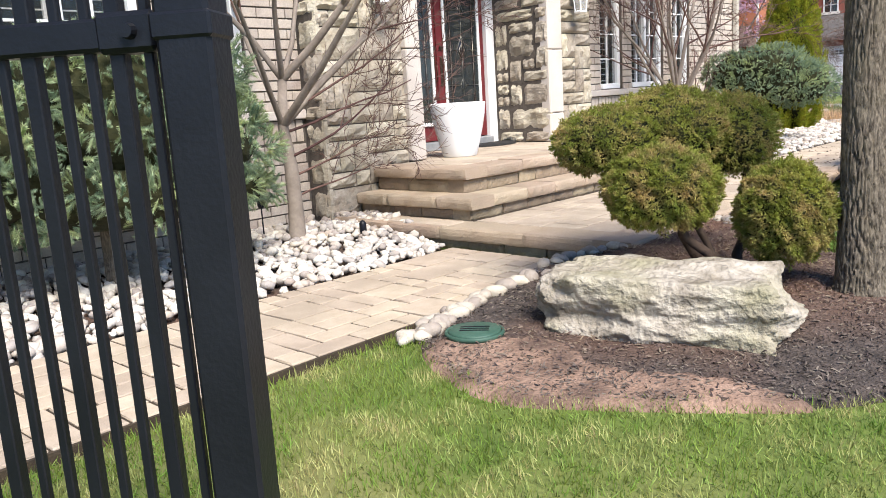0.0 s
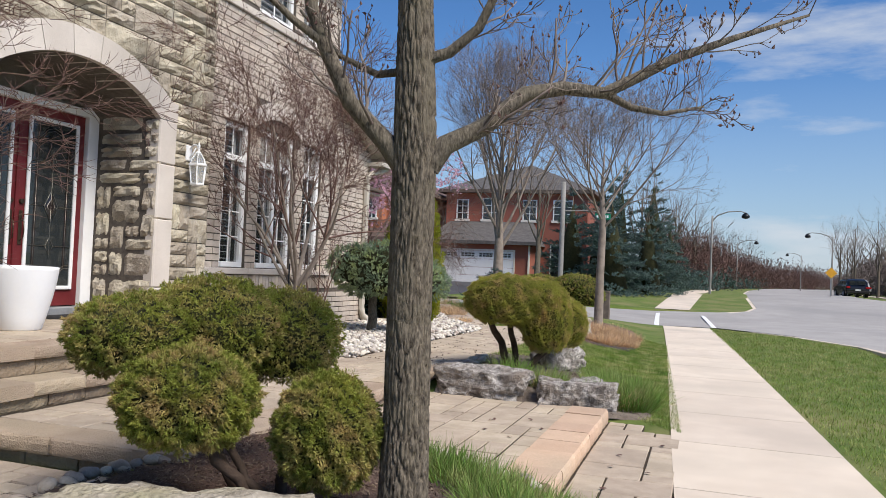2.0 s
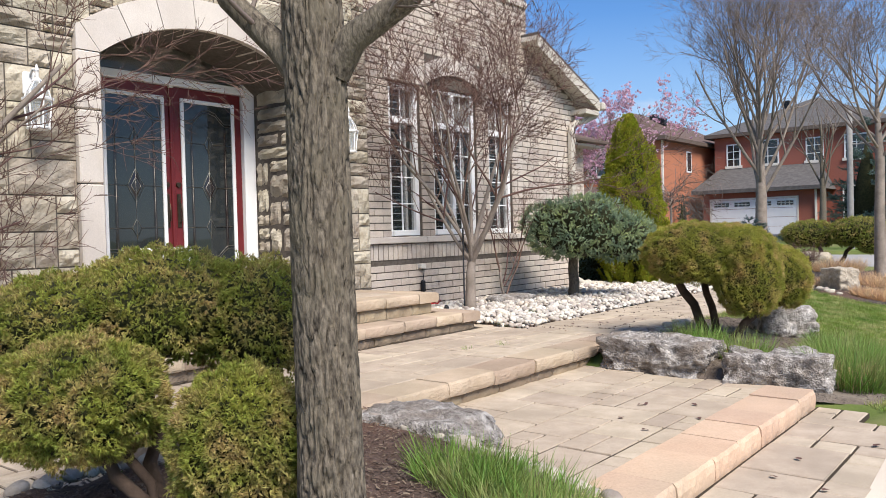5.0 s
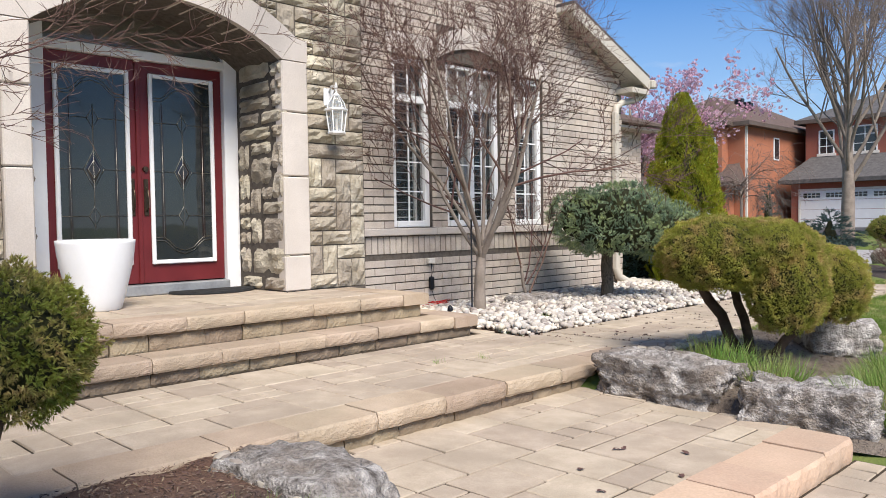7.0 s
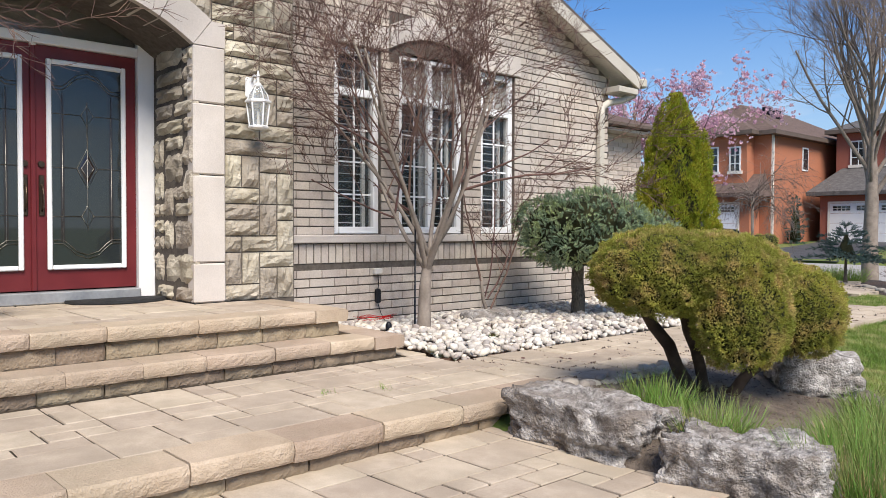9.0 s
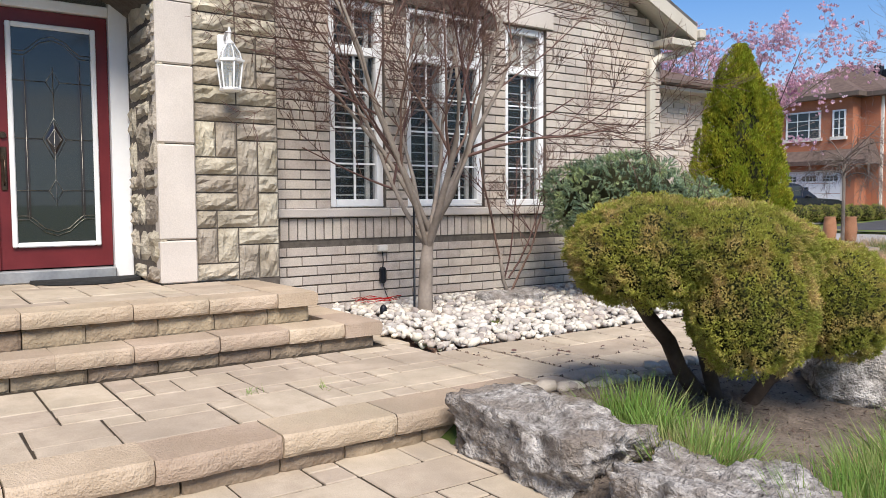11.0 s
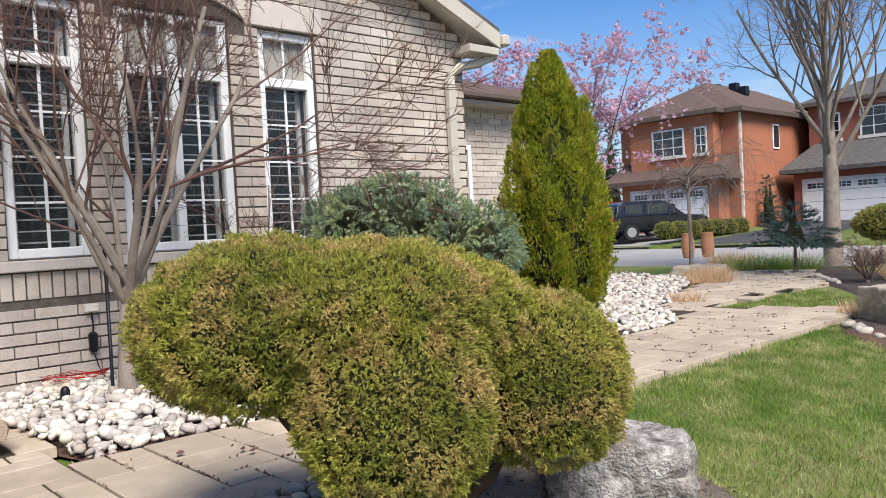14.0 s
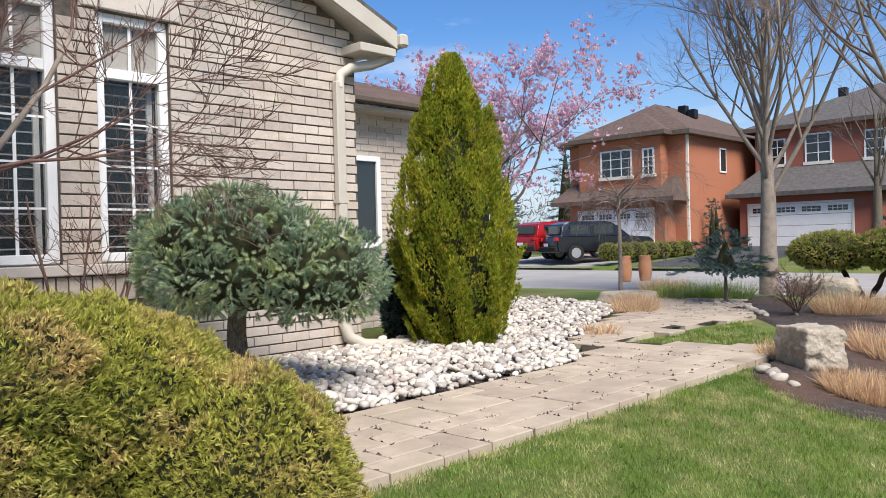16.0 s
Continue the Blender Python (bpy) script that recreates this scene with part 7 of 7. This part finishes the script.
for i in range(5):
    part("letter_bar", box(1.5 + i * .11, 1.58 + i * .11, -.026, -.0205, 3.62, 3.73), M_WHITE, pole)
tubes("arm", [([Vector((0, 0, 3.9)), Vector((1.0, 0, 3.93)), Vector((2.15, 0, 3.84))], [.03, .025, .02])], M_POLE, pole, sides=6)
warn = empty("warning_sign", (9.3, 66, .5), label="amber diamond warning sign on a post", category="sign")
part("post", box(-.03, .03, -.03, .03, 0, 2.0), M_STEEL, warn)
part("plate", cyl(.42, .42, .03, 4, (0, -.05, 1.9), axis=Euler((radians(90), 0, 0))), M_YELLOW, warn)

# far conifers and trees beyond the side street
for i, (x, yy, hh, rr) in enumerate(((-4.4, 41.5, 5.2, 2.1), (-2.7, 43.5, 4.6, 1.8), (-6.6, 42.5, 5.4, 2.0), (-2.9, 50, 7.5, 2.3), (-2.1, 56, 5.0, 1.7), (-5.5, 47, 6.8, 2.2))):
    spruce("blue_spruce", (x, yy, .45), hh, rr, 170 + i, M_SPRUCE_D, "dark blue-green spruce beyond the side street", .34, 13, 9, .03, .95, .8)
for i, (x, yy, hh) in enumerate(((-60, 95, 15), (-66, 90, 12), (-6, 62, 9))):
    spruce("tall_spruce", (x, yy, .5), hh, hh * .2, 180 + i, M_SPRUCE_D, "tall dark spruce behind the houses", .55, 16, 9, .1, .8, .9)
FARTREES = [(-7.6, 38.5, 7), (-3.3, 47, 8), (-1.8, 58, 8.5), (-3, 66, 8), (-.6, 74, 8), (-9, 60, 9), (-1.2, 84, 8), (1.5, 96, 8), (3.2, 108, 8), (1, 118, 9), (7, 135, 9),
            (12.8, 62, 7), (14.0, 74, 7), (13.2, 88, 8), (16.5, 100, 9), (19.5, 120, 9), (16.8, 60, 11), (22, 140, 9)]
proto = []
for k in range(3):
    proto.append(street_tree((*FARTREES[k][:2], .5), FARTREES[k][2], 190 + k, "bare street tree along the far road", .14, 2.0, 9, 3, .5, kids=(3, 4)))
for i, (x, yy, hh) in enumerate(FARTREES[3:]):
    o = copy_thing(proto[i % 3], pose(x, yy, .55, 0, 0, i * 67) @ Matrix.Scale(hh / 8, 4))
# hedges and woods in the distance
def far_wood(name, line, count, height, seed, material, label):
    rs = np.random.default_rng(seed)
    pts = []
    for i in range(count):
        t = rs.uniform(0, len(line) - 1.001)
        k = int(t)
        a, b = line[k], line[k + 1]
        pts.append((a[0] + (b[0] - a[0]) * (t - k) + rs.normal(0, 1.6), a[1] + (b[1] - a[1]) * (t - k) + rs.normal(0, 2.5), .5 + height * abs(rs.normal(.42, .28))))
    p = np.array(pts)
    thin = .22 if "leafless" in label or "road" in label else 1
    v, f = scatter([(a * thin, b * thin, c) for a, b, c in BLADES], BLADE_F, p, np.tile((0, 0, 1.), (count, 1)), rs.uniform(.5, 1.3, count) * (1 if thin < 1 else .4), rs, 1.0)
    tagged(raw(name, v, f, material), label, "woods", "", "stuff")


far_wood("far_woods", [(-3, 70), (-1, 90), (2, 115), (9, 150), (26, 210), (60, 330)], 42000, 4.8, 201, M_TWIG, "distant brown leafless roadside woods")
far_wood("far_hedge", [(-2.5, 60), (-1.2, 80), (1.6, 105), (6, 135)], 7000, 1.8, 202, M_SPRUCE_D, "distant dark evergreen hedge along sidewalk")
far_wood("far_woods", [(20, 90), (24, 130), (34, 190), (70, 330)], 30000, 4.6, 203, M_TWIG_GREY, "distant brown leafless woods across the road")
far_wood("far_woods", [(-30, 90), (-60, 85), (-100, 80)], 3000, 8.0, 204, M_TWIG, "distant leafless trees behind the houses")
far_wood("far_woods", [(60, 330), (110, 330)], 2500, 7.0, 205, M_TWIG, "distant woods at the road's end")


def row_house(x, yy, seed):
    root = empty("house", (x, yy, .4), label="distant brown brick house across the road", category="house")
    part("wall", box(0, 8, 0, 9, -.5, 5.4), M_SHINGLE, root)
    hip(root, 0, 8, 0, 9, 5.5, 2.2, M_SHINGLE)
    for k in range(2):
        for zz in (.9, 3.4):
            part("window", box(-.04, .0, 1.2 + 4 * k, 2.6 + 4 * k, zz, zz + 1.3), M_DARKGLASS, root)


for i in range(5):
    row_house((19.0, 20.2, 22.0, 24.5, 28.0)[i], 62 + i * 13.5, i)
fence = empty("wooden_fence", (12.9, 56, .42), label="pale wooden privacy fence across the road", category="fence")
for i in range(26):
    part("board", box(i * .3, i * .3 + .285, -.02, .02, 0, 1.7), M_FENCE, fence)
for x, yy, pnt, lb in ((12.3, 76, M_CAR_BLACK, "black car parked across the road"), (13.9, 84, M_STEEL, "grey car parked across the road"), (15.4, 92, M_CAR_BLACK, "dark car parked far along the road")):
    car((x, yy, .5), 4, pnt, lb)
sheet("pavement_across", [(13.2, 30), (14.4, 30), (14.0, 60), (16, 90), (14.8, 90), (12.8, 60)], .015, M_CONC, 3, label="pale sidewalk across the road", category="sidewalk")
# dry leaves on the paving
lr = random.Random(67)
for i in range(16):
    x, yy, zz = ((lr.uniform(-1.5, -.9), lr.uniform(6.4, 7.4), Z_PATIO), (lr.uniform(-3.4, -2.8), lr.uniform(9.2, 11.5), .262), (lr.uniform(-.5, -.1), lr.uniform(5.6, 7.4), .002))[i % 3]
    bm = bmesh.new()
    vs = [bm.verts.new((.028 * math.cos(k * .9) * lr.uniform(.6, 1.1), .018 * math.sin(k * .9) * lr.uniform(.6, 1.1), lr.uniform(.004, .016))) for k in range(7)]
    bm.faces.new(vs)
    bmesh.ops.triangulate(bm, faces=bm.faces)
    ob = part("dry_leaf", bm, M_TWIG)
    ob.matrix_basis = pose(x, yy, zz, 0, 0, lr.uniform(0, 360))
    tagged(ob, "curled brown dry leaf on the pavers", "leaf", "fallen leaves")

# ---- pieces of walls and paving ----
def brick_mesh(length, h=.074, depth=.06, tag="brick"):
    key = (tag, round(length, 2), round(h, 3))
    if key not in PIECES:
        bm = box(-depth, 0, -length / 2, length / 2, -h / 2, h / 2, .0025)
        me = bpy.data.meshes.new("brick")
        bm.to_mesh(me)
        bm.free()
        PIECES[key] = me
    return PIECES[key]


def free_spans(y0, y1, za, zb, holes):
    spans = [(y0, y1)]
    for a, b, c, d in holes:
        if zb > c + .005 and za < d - .005:
            out = []
            for p, q in spans:
                if a > p:
                    out.append((p, min(q, a)))
                if b < q:
                    out.append((max(p, b), q))
            spans = [s for s in out if s[1] - s[0] > .03]
    return spans


def brick_wall(parent, x, y0, y1, z0, z1, holes, near, soldier=None, seed=1, top=None):
    """Courses of bricks; those for which near() holds are pieces of their own, the rest one joined part."""
    r = random.Random(seed)
    V, F, z, row, made = [], [], z0, 0, 0
    H, J, L, HJ = .074, .013, .292, .009
    while z + H <= z1 + .001:
        if soldier and z + H > soldier[0] and z < soldier[1]:
            if z < soldier[1] and row >= 0:
                for p, q in free_spans(y0, y1, soldier[0], soldier[1], holes):
                    yy = p + .004
                    while yy + .07 < q:
                        hs = soldier[1] - soldier[0] - J
                        me = brick_mesh(.074, round(hs, 3), tag="soldier")
                        piece("brick", me, M_BRICK, parent, pose(x + r.uniform(-.003, .002), yy + .037, (soldier[0] + soldier[1]) / 2))
                        made += 1
                        yy += .086
            z = soldier[1]
            continue
        for p, q in free_spans(y0, y1 if top is None else min(y1, top(z + H)), z, z + H, holes):
            yy = p + HJ / 2 - (L / 2 if row % 2 else 0)
            while yy < q - .02:
                a, b = max(p + HJ / 2, yy), min(q - HJ / 2, yy + L - HJ)
                if b - a > .025:
                    xx = x + r.uniform(-.0035, .0025)
                    cy, cz = (a + b) / 2, z + H / 2
                    if near(cy, cz) and made < 300:
                        me = brick_mesh(b - a)
                        piece("brick", me, M_BRICK, parent, pose(xx, cy, cz))
                        made += 1
                    else:
                        k = len(V)
                        e = .0025
                        V += [(xx - .06, a, z), (xx - .06, b, z), (xx - .06, b, z + H), (xx - .06, a, z + H), (xx - e, a, z), (xx - e, b, z), (xx - e, b, z + H), (xx - e, a, z + H), (xx, a + e, z + e), (xx, b - e, z + e), (xx, b - e, z + H - e), (xx, a + e, z + H - e)]
                        F += [(k + 8, k + 9, k + 10, k + 11)]
                        for o in (0, 4):
                            F += [(k + o + i, k + o + (i + 1) % 4, k + o + 4 + (i + 1) % 4, k + o + 4 + i) for i in range(4)]
                yy += L
        z += H + J
        row += 1
    if V:
        tagged(raw("brick_courses", V, F, M_BRICK_J, parent), kind="stuff")


HOLES_R = [W1, W2, W3, WU1, WU2, WU3, (8.7, 12.36, 1.125, 1.215), (W1[0] - .09, W1[1] + .09, 3.12, 3.375), (W3[0] - .09, W3[1] + .09, 3.12, 3.375), (10.03, 11.27, 3.1, 3.5), (8.7, 12.45, 4.595, 4.705)]
brick_wall(wall_brick, XB, 8.745, 13.9, .18, TOP - .1, HOLES_R, lambda yy, zz: zz < 2.4, (.925, 1.125), 3,
           lambda z: 13.9 if z < 3.35 else max(12.45, 13.9 - (z - 3.35) / .7 * 1.45) if z < 4.05 else 12.45)
HOLES_L = [WL1, WL2, (1.0, 4.34, 1.125, 1.215)]
brick_wall(wall_left, XB, -.5, 4.33, .14, TOP - .1, HOLES_L, lambda yy, zz: zz < 2.6 and yy > 2.5, (.925, 1.125), 4)
# side of the end bay and the wing: joined courses, turned to their faces
def far_courses(parent, place, length, z0, z1, seed):
    r = random.Random(seed)
    V, F, z, row = [], [], z0, 0
    while z < z1:
        a = -.146 if row % 2 else 0
        while a < length:
            p, q = max(0, a + .006), min(length, a + .286)
            if q - p > .03:
                k = len(V)
                for off, e in ((-.05, 0), (r.uniform(-.003, .003), .003)):
                    V += [(off, p + e, z + e), (off, q - e, z + e), (off, q - e, z + .074 - e), (off, p + e, z + .074 - e)]
                F += [(k + 4, k + 5, k + 6, k + 7)] + [(k + i, k + (i + 1) % 4, k + 4 + (i + 1) % 4, k + 4 + i) for i in range(4)]
            a += .292
        z += .086
        row += 1
    ob = tagged(raw("brick_courses", V, F, M_BRICK_J, parent), kind="stuff")
    ob.matrix_basis = place


far_courses(wall_brick, pose(XB - .06, 13.912, 0, 0, 0, 90), 3.0, .18, 3.3, 5)
far_courses(wall_side, pose(XW + .012, 13.92, 0), 3.66, .2, 2.98, 6)

# split stones
STONES = []
for s in range(7):
    r = random.Random(300 + s)
    bm = bmesh.new()
    nx, nz = 6, 4
    o = Vector((s * 9.1, s * 4.7, 0))
    g = []
    for j in range(nz + 1):
        for i in range(nx + 1):
            u, w = i / nx - .5, j / nz - .5
            e = min(1.0, min(.5 - abs(u), .5 - abs(w)) * 9)
            dx = -.02 + e * (.028 + .032 * noise.noise(Vector((u * 3, w * 3, 0)) + o) + .018 * noise.noise(Vector((u * 8, w * 8, 3)) + o))
            ju = 0 if i in (0, nx) else r.uniform(-.03, .03)
            jw = 0 if j in (0, nz) else r.uniform(-.04, .04)
            g.append(bm.verts.new((dx, u + ju, w + jw)))
    for j in range(nz):
        for i in range(nx):
            a = j * (nx + 1) + i
            bm.faces.new((g[a], g[a + 1], g[a + nx + 2], g[a + nx + 1]))
    rim = [g[i] for i in range(nx + 1)] + [g[(nx + 1) * j + nx] for j in range(1, nz + 1)] + [g[(nx + 1) * nz + i] for i in range(nx - 1, -1, -1)] + [g[(nx + 1) * j] for j in range(nz - 1, 0, -1)]
    back = [bm.verts.new((-.06, v.co.y, v.co.z)) for v in rim]
    for i in range(len(rim)):
        j = (i + 1) % len(rim)
        bm.faces.new((rim[j], rim[i], back[i], back[j]))
    me = bpy.data.meshes.new("stone")
    bm.to_mesh(me)
    bm.free()
    STONES.append(me)


def stone(parent, m, w, h, r, depth=1.0):
    flip = r.choice((0, 180))
    piece("stone", r.choice(STONES), M_STONE, parent, m @ pose(0, 0, 0, flip, 0, 0) @ Matrix.Diagonal((depth, w - .012, h - .012, 1)))


def stone_zone(parent, place, w, h, r, skip=None, mx=.19, mz=.142, shapes=((2, 1), (3, 1), (2, 2), (1, 1), (3, 2), (2, 1), (1, 2), (4, 1))):
    """Coursed random stones over a w x h zone of the plane place (its y across, z up, x outwards)."""
    nx_, nz_ = max(1, round(w / mx)), max(1, round(h / mz))
    for a, b, sw, sh in ashlar(w, h, mx, mz, list(shapes), r):
        cells = [(a, b, sw, sh)]
        if skip and skip(a, b, sw, sh) == "split":
            ux, uz = w / nx_ / 2, h / nz_ / 2
            cells = [(a + i * ux, b + j * uz, ux, uz) for i in range(round(sw / ux)) for j in range(round(sh / uz))]
        for ca, cb, cw, ch in cells:
            if skip and skip(ca, cb, cw, ch) in ("out", "split"):
                continue
            stone(parent, place @ pose(0, ca + cw / 2, cb + ch / 2), cw, ch, r)


sr = random.Random(5)
FACE = XS - .008
stone_zone(wall_stone, pose(FACE, 4.345, .2), 1.045, 2.7, sr)
stone_zone(wall_stone, pose(FACE, A_Y1 + .285, Z_LAND), .70, 2.26, sr)


def arch_skip(a, b, w, h):
    ya, yb, za, zb = 4.345 + a, 4.345 + a + w, 2.9 + b, 2.9 + b + h
    def zin(yy):
        return arch_z(yy, .13) if abs(yy - A_C) < A_HALF + .25 else -1
    n_in = sum(zz < zin(yy) for yy in (ya, (ya + yb) / 2, yb) for zz in (za, zb))
    return "out" if n_in == 6 else ("split" if n_in and w > .12 else ("out" if n_in > 4 else ""))


stone_zone(wall_stone, pose(FACE, 4.345, 2.9), 4.38, TOP - 3.0, sr, arch_skip, .2, .145)
# reveals of the arch, left return of the porch
stone_zone(wall_stone, pose(XD + .06, A_Y1 - .012, Z_LAND, 0, 0, -90), .80, 2.3, sr, None, .2, .142)
stone_zone(wall_stone, pose(XS - .02, A_Y0 + .012, Z_LAND, 0, 0, 90), .80, 2.3, sr, None, .2, .142)
stone_zone(wall_stone, pose(XB, 4.335, .2, 0, 0, -90), .245, TOP - .3, sr, None, .2, .15, ((1, 1), (1, 2)))

# paving pieces
gr = random.Random(9)
paving(walk_left, -3.99, -2.80, -1.5, 4.32, Z_WALK, gr, M_PAVER, mod=.15, gap=.011, shapes=((2, 1), (1, 1), (2, 2), (1, 2), (2, 1)))
paving(platform, -4.04, -2.76, 4.66, 9.01, Z_MID, gr, M_PAVER, mod=.17)
paving(platform, -5.44, -4.04, 8.9, 9.1, Z_MID, gr, M_PAVER, mod=.2)
paving(platform, -5.44, -4.1, 4.4, 4.62, Z_MID, gr, M_PAVER, mod=.22)
paving(patio, -2.60, -.95, 5.5, 8.35, Z_PATIO, gr, M_PAVER, mod=.165)
paving(apron, -.61, .02, 5.3, 7.72, .0, gr, M_PAVER, mod=.19)
paving(apron, -.61, -.3, 7.72, 8.03, .0, gr, M_PAVER, mod=.16)
paving(steps, -6.20, -4.60, 5.6, 7.74, Z_LAND, gr, M_PAVER, mod=.2)
paving(steps, -5.43, -4.60, 5.18, 5.6, Z_LAND, gr, M_PAVER, mod=.2)
paving(steps, -5.43, -4.60, 7.74, 8.2, Z_LAND, gr, M_PAVER, mod=.2)
paving(walk_right, -3.64, -2.47, 9.02, 14.6, .25, gr, M_PAVER, mod=.18, gap=.011, level=lambda x, yy: max(gz(x, yy) + .045, .247))
paving(walk_right, -7.0, -2.47, 14.6, 21.6, .25, gr, M_PAVER, keep=lambda x, yy: inside(shrunk(WALK_R, 1.02), x, yy), mod=.18, gap=.011, level=lambda x, yy: gz(x, yy) + .045)
coping(platform, (-2.45, 4.36), (-2.45, 9.0), Z_MID, .31, .10, gr, M_COPING, .5)
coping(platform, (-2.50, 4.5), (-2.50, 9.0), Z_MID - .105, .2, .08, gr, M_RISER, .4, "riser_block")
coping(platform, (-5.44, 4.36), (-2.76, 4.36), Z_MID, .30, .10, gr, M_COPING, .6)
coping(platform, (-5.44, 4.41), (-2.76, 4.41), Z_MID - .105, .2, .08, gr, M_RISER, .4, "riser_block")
for (x_, ya, yb, z_, rise_) in ((-4.30, 4.87, 8.50, Z_LAND, .21), (-4.05, 4.64, 8.88, Z_STEP, .18)):
    coping(steps, (x_, ya + .3), (x_, yb - .3), z_, .30, .095, gr, M_COPING, .48)
    coping(steps, (-5.44, ya), (x_, ya), z_, .30, .095, gr, M_COPING, .5)
    coping(steps, (x_, yb), (-5.44, yb), z_, .30, .095, gr, M_COPING, .5)
    rz_ = z_ - .10
    hh_ = rise_ - .10
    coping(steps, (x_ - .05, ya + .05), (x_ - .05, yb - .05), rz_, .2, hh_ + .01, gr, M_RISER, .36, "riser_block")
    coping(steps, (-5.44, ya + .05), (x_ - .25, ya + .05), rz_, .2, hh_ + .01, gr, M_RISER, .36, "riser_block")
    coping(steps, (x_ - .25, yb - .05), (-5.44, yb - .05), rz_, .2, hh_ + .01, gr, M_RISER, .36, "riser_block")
coping(patio, (-.62, 5.3), (-.62, 8.05), Z_PINK, .33, .14, gr, M_PINK, .42)

# crumbs and dry weeds in the joints of the side walk
jr = np.random.default_rng(301)
spots = []
for ob in walk_right.children:
    c = ob.matrix_basis.translation
    if ob.data.name.startswith("paver") and c.y > 9.1:
        w_, d_ = ob.dimensions.x / 2 + .008, ob.dimensions.y / 2 + .008
        for _ in range(2):
            if jr.random() < .85:
                s_ = jr.uniform(-.9, .9)
                along = jr.normal(0, .018, 7)
                for q in along:
                    spots.append((c.x + s_ * w_ + q, c.y - d_, c.z - .004) if jr.random() < .75 else (c.x - w_, c.y + s_ * d_ + q, c.z - .004))
spots = np.array(spots)
v, f = scatter([(-.5, 0, 0), (.5, 0, 0), (0, .8, 1.0)], [(0, 1, 2)], spots, np.tile((0, 0, 1.), (len(spots), 1)), jr.uniform(.012, .024, len(spots)), jr, .7, jr.uniform(.006, .015, len(spots)))
tagged(raw("joint_weeds", v, f, M_CHIP), "dark crumbs and dry weeds in paver joints", "weeds", "", "stuff")
